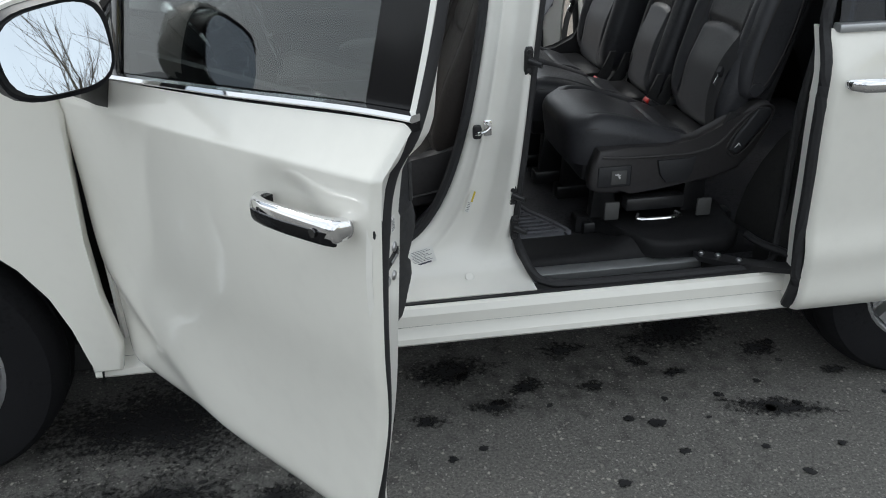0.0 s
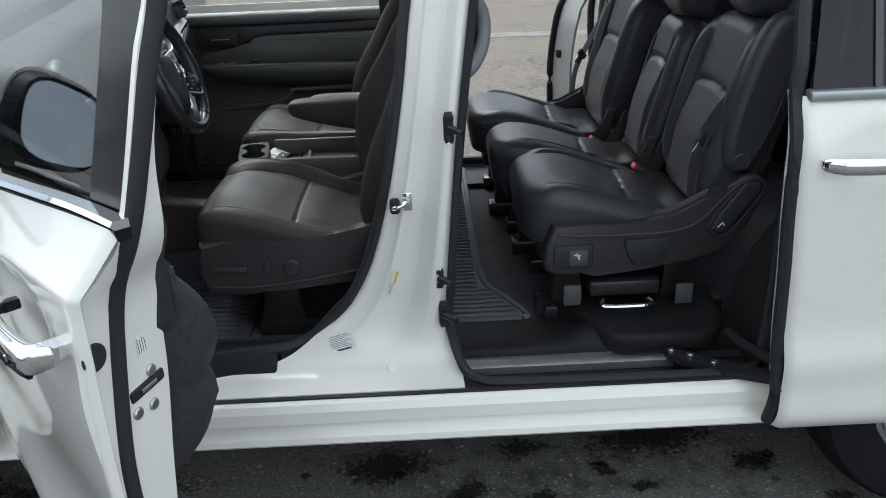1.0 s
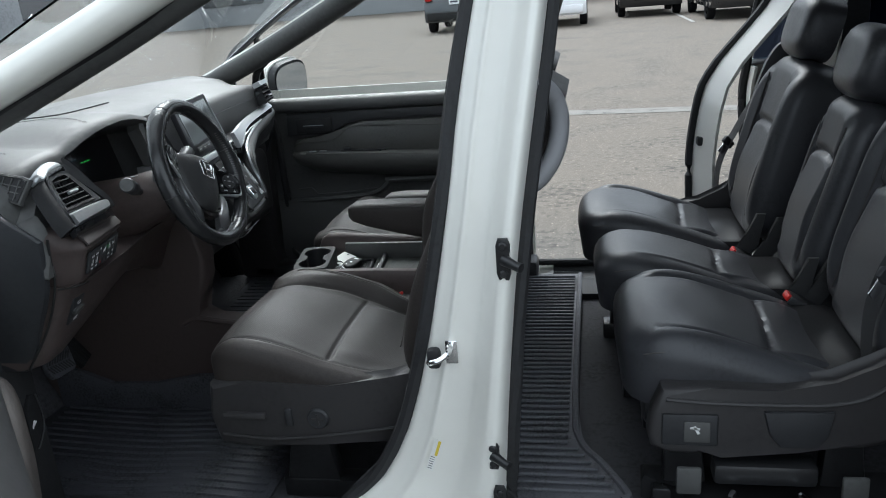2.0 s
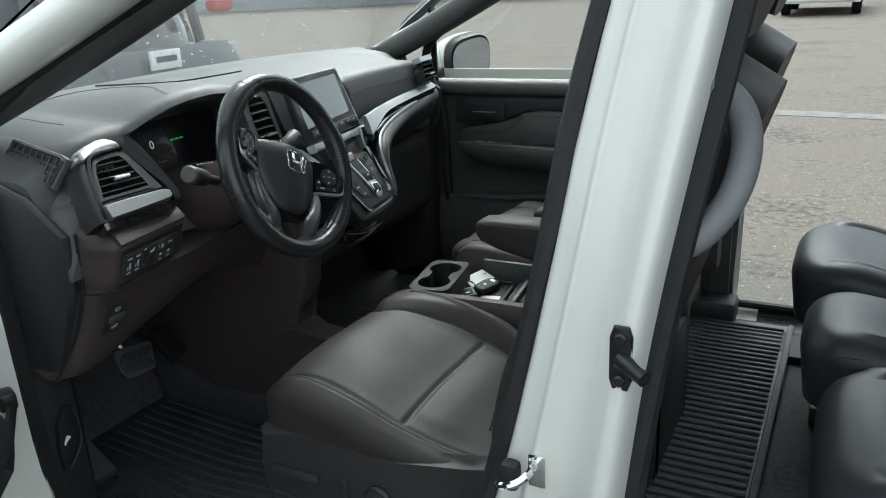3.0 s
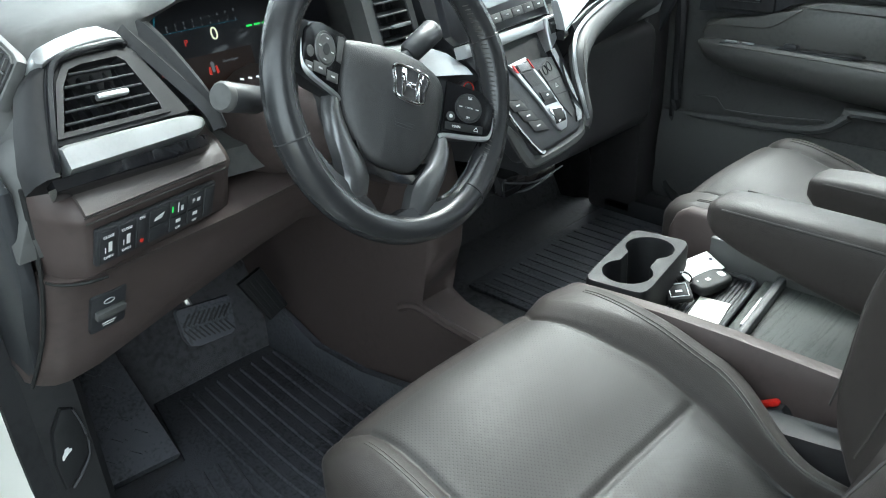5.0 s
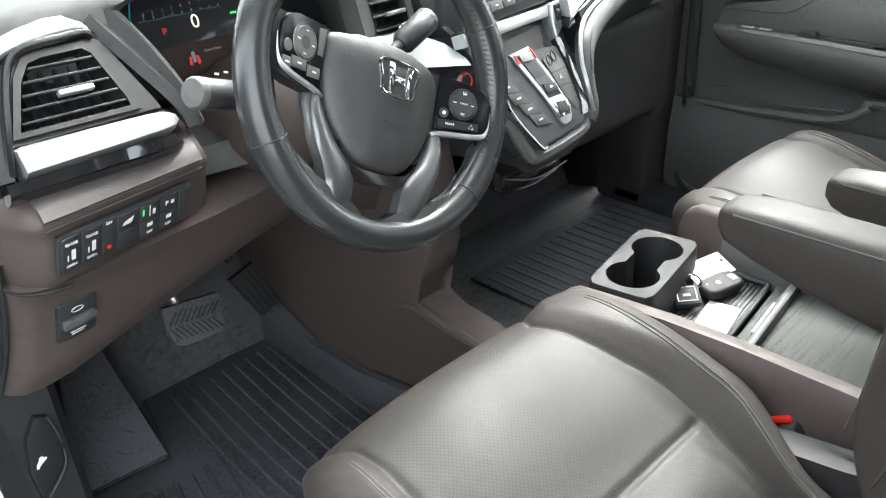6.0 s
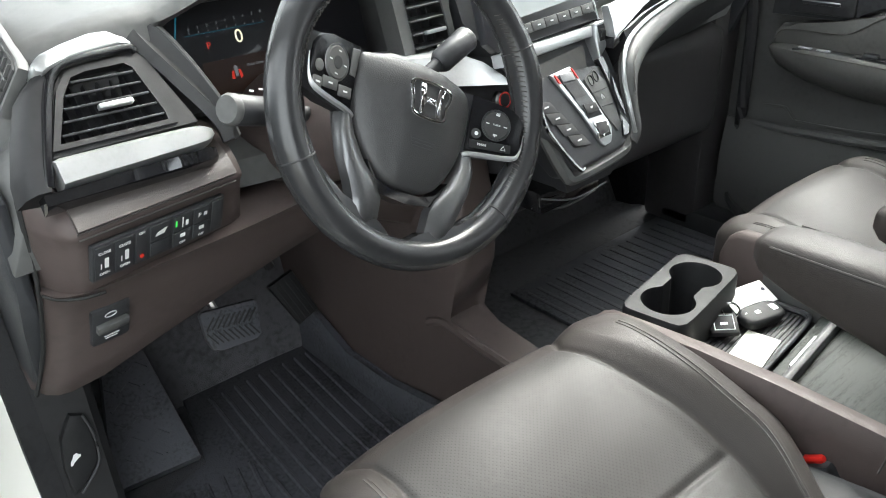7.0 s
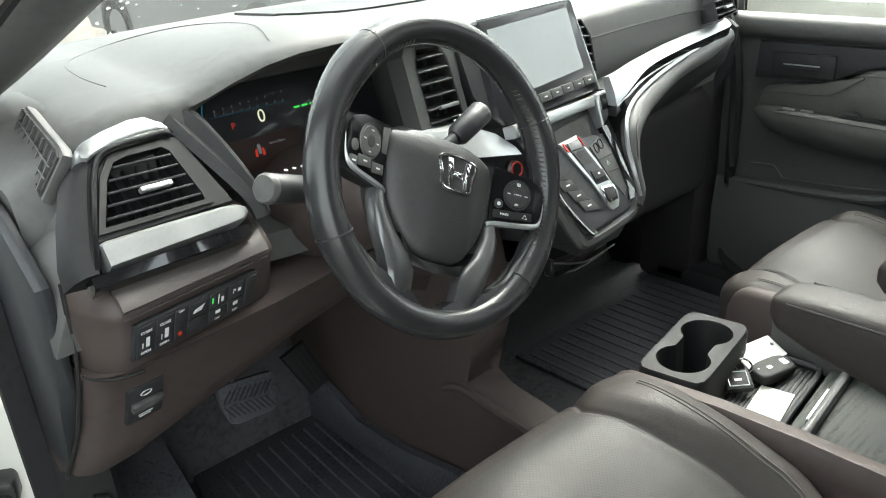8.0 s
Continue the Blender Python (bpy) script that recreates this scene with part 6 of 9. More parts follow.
def vent_cap():
    """A bright cap folded over the top of the vent, its face slanting down to the outer side."""
    rings = []
    for x, y0, y1, k in ((-0.045, 0.040, 0.048, 0.1), (-0.041, 0.036, 0.054, 0.7), (-0.034, 0.039, 0.060, 1.0), (-0.012, 0.046, 0.067, 1.0), (0.018, 0.050, 0.074, 1.0), (0.036, 0.051, 0.074, 1.0), (0.046, 0.051, 0.066, 0.8), (0.051, 0.052, 0.057, 0.2)):
        d = y1 - y0
        rings.append([(x, y0, -0.004), (x, y0 + 0.001, 0.004 + 0.004 * k), (x, y0 + 0.15 * d, 0.006 + 0.004 * k), (x, y0 + 0.55 * d, 0.006 + 0.003 * k), (x, y0 + 0.9 * d, 0.002), (x, y1, -0.008), (x, y1 - 0.002, -0.020), (x, y0 + 0.3 * d, -0.018)])
    return loft(rings)


part("silver_cap", moved(vent_cap(), vm), SATIN, dash, "satin silver vent cap", sharp=50)
strip_rows = [(-0.069, -0.066, -0.0415, 0.0), (-0.062, -0.0655, -0.0400, 0.0), (0.0, -0.0640, -0.0400, 0.0), (0.060, -0.0620, -0.0405, -0.001), (0.078, -0.0605, -0.0415, -0.002), (0.087, -0.0570, -0.0440, -0.005), (0.091, -0.0520, -0.0480, -0.010)]
part("silver_strip", moved(loft([[(x, y0, 0.000 + dz), (x, y0 + 0.002, 0.007 + dz), (x, y1 - 0.004, 0.010 + dz), (x, y1, 0.005 + dz), (x, y1, -0.014), (x, y0, -0.014)] for x, y0, y1, dz in strip_rows]), vm), SATIN, dash, "satin silver trim strip", sharp=40)
part("gloss_strip", moved(loft([[(x, y0, -0.006 + dz), (x, y0 + 0.003, 0.000 + dz), (x, -0.0675 + 0.003 * e, 0.003 + dz), (x, -0.0665 + 0.003 * e, -0.012), (x, y0, -0.016)] for x, y0, dz, e in ((-0.088, -0.080, 0.0, 0), (0.04, -0.079, 0.0, 0.6), (0.078, -0.078, -0.002, 1.0), (0.088, -0.076, -0.008, 1.2))]), vm), GLOSS, dash, "gloss black strip below the silver")
# hollowed grey slope between the vent and the instrument hood, with its raised edge
B_LINE = smooth_path([(-0.786, 0.322, 1.157), (-0.768, 0.326, 1.144), (-0.747, 0.345, 1.113), (-0.722, 0.368, 1.074), (-0.716, 0.374, 1.052)], 5)
H_LINE = smooth_path([(-0.800, 0.348, 1.166), (-0.789, 0.358, 1.158), (-0.772, 0.376, 1.125), (-0.752, 0.394, 1.080), (-0.744, 0.402, 1.045)], 5)
part("vent_cheek", sheet(lambda u, w: B_LINE[u].lerp(H_LINE[u], w) + Vector((-0.011, -0.003, -0.006)) * math.sin(math.pi * w), range(len(B_LINE)), steps(0, 1, 8), -0.012), DULL, dash, "hollowed dark slope beside the vent", sharp=60)
part("binnacle_edge", tube(H_LINE, 0.0045, 8), DASH, dash, "raised edge of the instrument hood")

# brown knee panel
def knee():
    rows = []
    for y, back in ((0.178, 0.052), (0.183, 0.040), (0.190, 0.020), (0.198, 0.005), (0.206, 0.0), (0.25, 0.0), (0.32, 0.0), (0.372, 0.001), (0.386, 0.006), (0.392, 0.020)):
        d = -0.24 * (y - 0.2)
        dz = -0.045 * (y - 0.2)
        rows.append([(x + d - back, y - 0.004 * (1.05 - z) / 0.1 * (back > 0.01), z + dz) for x, z in ((-0.728, 1.058), (-0.706, 1.053), (-0.684, 1.045), (-0.671, 1.035), (-0.664, 1.026), (-0.6645, 1.021), (-0.669, 1.016), (-0.674, 1.005), (-0.680, 0.985), (-0.690, 0.958), (-0.700, 0.950), (-0.84, 0.93), (-0.84, 1.05))])
    return loft(rows)


part("knee_bolster", knee(), BROWN, dash, "padded brown knee bolster with stitched edge", sharp=60)
KNEE_TOP = curve([(0.0, -0.706), (0.4, -0.684), (0.75, -0.671), (1.0, -0.6642)])
KNEE_Z = curve([(-0.706, 1.053), (-0.684, 1.045), (-0.671, 1.035), (-0.6642, 1.0265)])
part("knee_pad", sheet(lambda y, f: (KNEE_TOP(f) - 0.24 * (y - 0.2) + 0.0012, y, KNEE_Z(KNEE_TOP(f)) + 0.0016 - 0.045 * (y - 0.2)), steps(0.204, 0.374, 20), steps(0, 1, 12), 0.004), KNEE_SKIN, dash, "grained leather pad along the knee bolster", sharp=60)
for i in range(2):
    part("stitching", tube([(-0.6638 - 0.24 * (y - 0.2) + 0.0004 * (k % 2), y, 1.0268 - 0.006 * i - 0.045 * (y - 0.2)) for k, y in enumerate(steps(0.204, 0.374, 48))], 0.0011, 5), STITCH, dash)


def lower_panel():
    rows = []
    for y, lift, back in ((0.172, 0.0, 0.030), (0.178, 0.0, 0.014), (0.188, 0.0, 0.004), (0.20, 0.0, 0.0), (0.23, 0.004, 0.0), (0.30, 0.022, 0.006), (0.38, 0.036, 0.015), (0.46, 0.046, 0.030), (0.54, 0.052, 0.045), (0.64, 0.03, 0.05), (0.70, 0.0, 0.05)):
        rows.append([(x - back, y - 0.022 * (0.957 - z) / 0.16 * smooth_step(y, 0.30, 0.18), z + lift * f) for x, z, f in ((-0.692, 0.957, 0), (-0.712, 0.940, 0), (-0.730, 0.908, 0.1), (-0.748, 0.872, 0.4), (-0.764, 0.836, 0.8), (-0.780, 0.804, 1), (-0.80, 0.796, 1), (-0.90, 0.83, 1), (-0.98, 0.90, 0.3), (-0.98, 0.957, 0))])
    return loft(rows)


part("lower_panel", lower_panel(), BROWN, dash, "mocha brown lower panel", sharp=60)
part("panel_joint", tube(smooth_path([(-0.722, 0.173, 0.9535), (-0.706, 0.180, 0.9535), (-0.692, 0.198, 0.9530), (-0.690, 0.22, 0.9520)], 5), 0.0016, 6), UNDER, dash)
part("end_joint", tube(smooth_path([(-0.722, 0.1765, 1.050), (-0.724, 0.174, 1.00), (-0.727, 0.171, 0.955), (-0.755, 0.163, 0.88), (-0.806, 0.150, 0.800)], 5), 0.0024, 6), UNDER, dash, "dark joint at the end panel")
# switch row
sw = frame_of((-0.6900, 0.274, 0.9890), (-0.24, 1, -0.045), (0.021, 0, 0.062))
panel = part("switch_panel", moved(box(-0.066, 0.084, -0.0225, 0.0195, -0.004, 0.0022, 0.002), sw), PLASTIC, dash, "black switch panel with lit symbols")
cols = [(-0.054, "door"), (-0.033, "door"), (-0.015, "on"), (0.006, "tail"), (0.032, "lane"), (0.055, "park"), (0.075, "blank")]
widths = {"door": 0.0185, "on": 0.012, "tail": 0.022, "lane": 0.022, "park": 0.020, "blank": 0.014}
for cx, what in cols:
    w = widths[what] / 2
    if what in ("lane", "park", "tail"):
        part("switch", moved(box(cx - w, cx + w, -0.001, 0.017, 0.001, 0.0034, 0.001), sw), PLASTIC, panel)
        part("switch", moved(box(cx - w, cx + w, -0.020, -0.003, 0.001, 0.0034, 0.001), sw), PLASTIC, panel)
    else:
        part("switch", moved(box(cx - w, cx + w, -0.020, 0.017, 0.001, 0.0034, 0.001), sw), PLASTIC, panel)
    if what == "door":
        words("CLOSE", 0.0042, WHITE_INK, panel, sw @ pose(cx, 0.010, 0.0036))
        words("OPEN", 0.0042, WHITE_INK, panel, sw @ pose(cx, -0.014, 0.0036))
        part("door_symbol", moved(box(cx + 0.000, cx + 0.004, -0.008, 0.003, 0.0034, 0.0038), sw), WHITE_INK, panel)
        part("door_symbol", moved(box(cx - 0.004, cx - 0.003, -0.008, -0.002, 0.0034, 0.0038), sw), WHITE_INK, panel)
    elif what == "on":
        words("ON", 0.0042, WHITE_INK, panel, sw @ pose(cx, 0.015, 0.0036))
        part("warning_light", moved(disc(0.0022, 0.001, 10), sw @ pose(cx, -0.012, 0.0036)), GLOW_RED, panel)
    elif what == "tail":
        part("tailgate_symbol", moved(prism([(cx - 0.006, 0.004), (cx + 0.004, 0.005), (cx + 0.007, 0.011), (cx - 0.004, 0.008)], 0.0034, 0.0038, "z"), sw), WHITE_INK, panel)
    elif what == "lane":
        part("indicator", moved(box(cx - 0.009, cx - 0.0072, 0.005, 0.012, 0.0034, 0.0038), sw), GLOW_GREEN, panel)
        part("lane_symbol", moved(box(cx - 0.001, cx, 0.002, 0.014, 0.0034, 0.0038), sw), WHITE_INK, panel)
        part("lane_symbol", moved(box(cx + 0.003, cx + 0.006, 0.003, 0.009, 0.0034, 0.0038), sw), WHITE_INK, panel)
        words("OFF", 0.0040, WHITE_INK, panel, sw @ pose(cx, -0.017, 0.0036))
        part("car_symbol", moved(box(cx - 0.003, cx + 0.003, -0.010, -0.006, 0.0034, 0.0038), sw), WHITE_INK, panel)
    elif what == "park":
        words("P", 0.0075, WHITE_INK, panel, sw @ pose(cx - 0.003, 0.008, 0.0036))
        part("sensor_symbol", moved(box(cx + 0.002, cx + 0.006, 0.006, 0.010, 0.0034, 0.0038), sw), WHITE_INK, panel)
        words("OFF", 0.0040, WHITE_INK, panel, sw @ pose(cx, -0.017, 0.0036))
        part("car_symbol", moved(box(cx - 0.003, cx + 0.003, -0.010, -0.006, 0.0034, 0.0038), sw), WHITE_INK, panel)
# parking brake switch below
pb = frame_of((-0.7385, 0.226, 0.893), (-0.10, 1, 0), (0.03, 0, 0.06))
brake_sw = part("brake_switch", moved(box(-0.020, 0.022, -0.030, 0.030, -0.004, 0.004, 0.004), pb), PLASTIC, dash, "black parking brake switch")
part("switch", moved(box(-0.016, 0.018, -0.004, 0.008, 0.003, 0.010, 0.002), pb), DASH, brake_sw)
part("symbol", moved(tube([(0.006 * math.cos(t), 0.018 + 0.0035 * math.sin(t), 0.0045) for t in steps(0, math.tau, 14)], 0.0005, 4), pb), WHITE_INK, brake_sw)
part("print_line", moved(box(-0.007, 0.009, -0.0176, -0.0164, 0.004, 0.0046), pb), WHITE_INK, brake_sw)
part("print_line", moved(box(-0.006, 0.007, -0.0212, -0.0202, 0.004, 0.0046), pb), WHITE_INK, brake_sw)

# instrument display
cm = frame_of((-0.874, 0.512, 1.104), (0, 1, 0), (-0.25, 0, 1))
cl = part("instrument_display", moved(box(-0.135, 0.155, -0.065, 0.055, -0.006, 0.0, 0.003), cm), DISPLAY, dash, "dark instrument display with lit numerals")
for i in range(9):
    words(str(i), 0.0048, GLOW_DIM, cl, cm @ pose(-0.085 + 0.0118 * i, 0.0275 + 0.0008 * i, 0.001))
    part("tick", moved(box(-0.0853 + 0.0118 * i, -0.0847 + 0.0118 * i, 0.0225, 0.0245, 0.0, 0.0008), cm), GLOW_DIM, cl)
part("rev_bar", moved(box(-0.092, 0.012, 0.0207, 0.0213, 0.0, 0.0008), cm), GLOW_BLUE, cl)
words("0", 0.022, material("display_cream", (1, 0.95, 0.7), 0.5, vary=0, emit=(1, 0.93, 0.65), emit_strength=0.10), cl, cm @ pose(-0.026, 0.010, 0.001))
words("P", 0.011, GLOW_RED, cl, cm @ pose(-0.066, 0.006, 0.001))
part("message_field", moved(box(-0.080, 0.02, -0.052, -0.012, 0.0, 0.0006), cm), GLOW_AMBER, cl)
words("Door Open", 0.0046, GLOW_DIM, cl, cm @ pose(-0.014, -0.024, 0.001))
part("car_symbol", moved(prism([(-0.0425, -0.034), (-0.0390, -0.034), (-0.0384, -0.023), (-0.0405, -0.021), (-0.0430, -0.023)], 0.0006, 0.0012, "z"), cm), GLOW_DIM, cl)
part("open_door_symbol", moved(prism([(-0.0480, -0.0355), (-0.0445, -0.037), (-0.0438, -0.027), (-0.0465, -0.027)], 0.0006, 0.0012, "z"), cm), GLOW_RED, cl)
part("open_door_symbol", moved(prism([(-0.0370, -0.037), (-0.0335, -0.0355), (-0.0350, -0.027), (-0.0377, -0.027)], 0.0006, 0.0012, "z"), cm), GLOW_RED, cl)
part("fuel_bar", moved(box(-0.105, -0.1035, -0.02, 0.012, 0.0, 0.0008), cm @ pose(0, 0, 0, 0, 0, -18)), GLOW_BLUE, cl)
part("fuel_mark", moved(box(-0.108, -0.106, -0.026, -0.021, 0.0, 0.0008), cm), GLOW_RED, cl)
for i in range(3):
    part("print_line", moved(box(0.022 + 0.012 * i, 0.030 + 0.012 * i, 0.010, 0.0125, 0.0, 0.0008), cm), GLOW_GREEN, cl)
part("binnacle", loft([[(-0.782, 0.352, 1.150), (-0.782, 0.352, 1.0), (-0.875, 0.372, 1.01), (-0.875, 0.372, 1.145)], [(-0.790, 0.346, 1.15), (-0.790, 0.346, 1.0), (-0.88, 0.366, 1.01), (-0.88, 0.366, 1.145)]]), PLASTIC, dash)

# steering column and stalks
W_C, W_TILT, W_YAW, W_TURN = Vector((-0.5855, 0.5255, 1.0845)), 17.5, 2.0, -31.0
w_n = Vector((math.cos(radians(W_TILT)) * math.cos(radians(W_YAW)), math.cos(radians(W_TILT)) * math.sin(radians(W_YAW)), math.sin(radians(W_TILT))))
W_RIGHT = Vector((-math.sin(radians(W_YAW)), math.cos(radians(W_YAW)), 0))
colm = frame_of(W_C - 0.10 * w_n, (0, 1, 0), (-math.sin(radians(W_TILT)), 0, math.cos(radians(W_TILT))))
part("column_shroud", loft([[Vector(colm @ Vector((a * 1.0 * math.cos(t), b * math.sin(t) - 0.010, z))) for t in [k * math.tau / 20 for k in range(20)]] for a, b, z in ((0.052, 0.045, 0.035), (0.062, 0.052, 0.02), (0.070, 0.060, -0.06), (0.075, 0.075, -0.14), (0.08, 0.09, -0.22))]), BROWN, dash, "steering column shroud", sharp=60)


def stalk(root, tip, label, dark):
    d = (Vector(tip) - Vector(root))
    s = part("column_stalk", tube([Vector(root), Vector(root) + d * 0.55], 0.0085, 10), PLASTIC, dash, label)
    part("stalk_knob", tube([Vector(root) + d * 0.5, Vector(root) + d * 0.56, Vector(root) + d * 0.97, Vector(root) + d], [0.010, 0.0145, 0.0155, 0.013], 14), PLASTIC, s)
    part("stalk_tip", tube([Vector(root) + d * 0.97, Vector(root) + d * 1.0, Vector(root) + d * 1.03], [0.0156, 0.0156, 0.013], 14), DASH, s)
    return s


lst = stalk((-0.705, 0.470, 1.060), (-0.661, 0.360, 1.102), "black light stalk with white symbols", True)
for i in range(5):
    part("symbol", moved(box(-0.002, 0.002, -0.0009, 0.0009, 0, 0.0006), frame_of((-0.667 - 0.004 * i, 0.388 + 0.012 * i, 1.112 - 0.002 * i), (0.3, 1, -0.3), (-0.5, 0.2, 1))), WHITE_INK, lst)
rst = stalk((-0.690, 0.590, 1.060), (-0.700, 0.693, 1.100), "black wiper stalk with white markings", True)
for i in range(5):
    part("symbol", moved(box(-0.0022, 0.0022, -0.0010, 0.0010, 0, 0.0006), frame_of((-0.708 - 0.004 * i, 0.655 + 0.013 * i, 1.097 + 0.002 * i), (-0.3, 1, 0.2), (-0.5, -0.2, 1))), WHITE_INK, rst)

# ---- steering wheel ----
w_m = frame_of(W_C, W_RIGHT, w_n.cross(W_RIGHT)) @ Matrix.Rotation(radians(W_TURN), 4, "Z")
wheel_ob = thing("steering_wheel", w_m, "black leather steering wheel with metal spokes and badge", "steering wheel")
R_W = 0.151


def rim_arc(a0, a1, n, r0=0.0158):
    rings = []
    for a in steps(a0, a1, n):
        t = radians(a)
        thumb = 0.0030 * (gauss(a - 30, 16) + gauss(a - 150, 16)) + 0.0016 * (gauss(a - 218, 22) + gauss(a - 322, 22))
        rr = r0 + thumb
        c = Vector((math.cos(t), math.sin(t), 0))
        rings.append([c * (R_W + rr * math.cos(k * math.tau / 18)) + Vector((0, 0, rr * 1.05 * math.sin(k * math.tau / 18))) for k in range(18)])
    return rings


part("rim", loft(rim_arc(0, 357, 119), around=True), RIM_LEATHER, wheel_ob, "worn black leather rim", sharp=60)
rim_ob = wheel_ob.children[-1]
for a in (-36, 216, 40, 140):
    t = radians(a)
    c = Vector((math.cos(t), math.sin(t), 0))
    rr = 0.0176
    part("rim_seam", tube([c * (R_W + rr * math.cos(k * math.tau / 24)) + Vector((0, 0, rr * 1.05 * math.sin(k * math.tau / 24))) for k in range(24)], 0.0008, 5, closed=True), RUBBER, rim_ob)
# cross stitches along the inside of the rim beside both grips
for a0, a1 in ((-46, 58), (122, 226)):
    for i, a in enumerate(steps(a0, a1, 46)):
        t = radians(a)
        c, q = Vector((math.cos(t), math.sin(t), 0)), Vector((-math.sin(t), math.cos(t), 0))
        rr = 0.0160 + 0.0030 * (gauss(a - 30, 16) + gauss(a - 150, 16))
        p0 = c * (R_W - rr * math.cos(radians(44))) + Vector((0, 0, rr * 1.05 * math.sin(radians(44))))
        p1 = c * (R_W - rr * math.cos(radians(22))) + Vector((0, 0, rr * 1.05 * math.sin(radians(22)))) + q * 0.0022
        part("stitch", tube([p0, p0.lerp(p1, 0.5) + (p0.lerp(p1, 0.5) - c * R_W).normalized() * 0.0007, p1], 0.0006, 4), STITCH, rim_ob)


# airbag cover: a soft shield, highest under the badge
def cover_h(x, y):
    return 0.0145 - 4.2 * x * x - 9.0 * max(0.0, y - 0.004) ** 2 - 1.1 * min(0.0, y + 0.004) ** 2 + 0.0020 * smooth_step(abs(x + 0.1 * y), 0.036, 0.026)


half = [(0.0, 0.0375), (0.040, 0.0365), (0.064, 0.0335), (0.0735, 0.0275), (0.0745, 0.006), (0.071, -0.022), (0.063, -0.048), (0.046, -0.072), (0.026, -0.0865)]
sh = [tuple(p)[:2] for p in smooth_path([(x, y, 0) for x, y in half] + [(0, -0.0895, 0)] + [(-x, y, 0) for x, y in half[:0:-1]], 5, True)]
rings = [[(x * s, (y + 0.02) * s - 0.02, cover_h(x * s, (y + 0.02) * s - 0.02) + dz) for x, y in sh] for s, dz in ((0.03, 0), (0.15, 0), (0.28, 0), (0.4, 0), (0.52, 0), (0.65, 0), (0.78, 0), (0.88, -0.0005), (0.95, -0.002), (0.985, -0.005), (1.0, -0.010), (1.0, -0.042))]
hub = part("hub_cover", loft(rings), HUB_SKIN, wheel_ob, "soft black airbag cover", sharp=60)
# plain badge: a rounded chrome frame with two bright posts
bm_b = frame_of((0, 0.0, cover_h(0, 0.0) - 0.0005), (1, 0, 0), (0, 1, -0.02))
bo = [(-0.0215, 0.0160), (0.0215, 0.0160), (0.0205, -0.002), (0.0165, -0.0160), (-0.0165, -0.0160), (-0.0205, -0.002)]
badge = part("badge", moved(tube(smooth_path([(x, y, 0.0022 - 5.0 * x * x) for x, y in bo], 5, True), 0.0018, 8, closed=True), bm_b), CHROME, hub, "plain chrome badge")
for s in (-1, 1):
    part("badge_post", moved(prism([(s * 0.0165, 0.0150), (s * 0.0085, 0.0150), (s * 0.0060, 0.0010), (s * 0.0085, -0.0145), (s * 0.0140, -0.0145), (s * 0.0115, 0.0)], 0.0005, 0.0024, "z", 0.0006), bm_b), CHROME, badge)
part("badge_bar", moved(prism([(-0.0075, 0.003), (0.0075, 0.003), (0.0068, -0.003), (-0.0068, -0.003)], 0.0004, 0.0018, "z", 0.0005), bm_b), CHROME, badge)
for i in range(3):
    part("hub_mark", box(-0.014 + 0.001 * i, 0.014 - 0.001 * i, -0.0006, 0.0006, -0.0003, 0.0003, m=pose(0.0, -0.0385 - 0.0032 * i, cover_h(0, -0.041))), PLASTIC, hub)

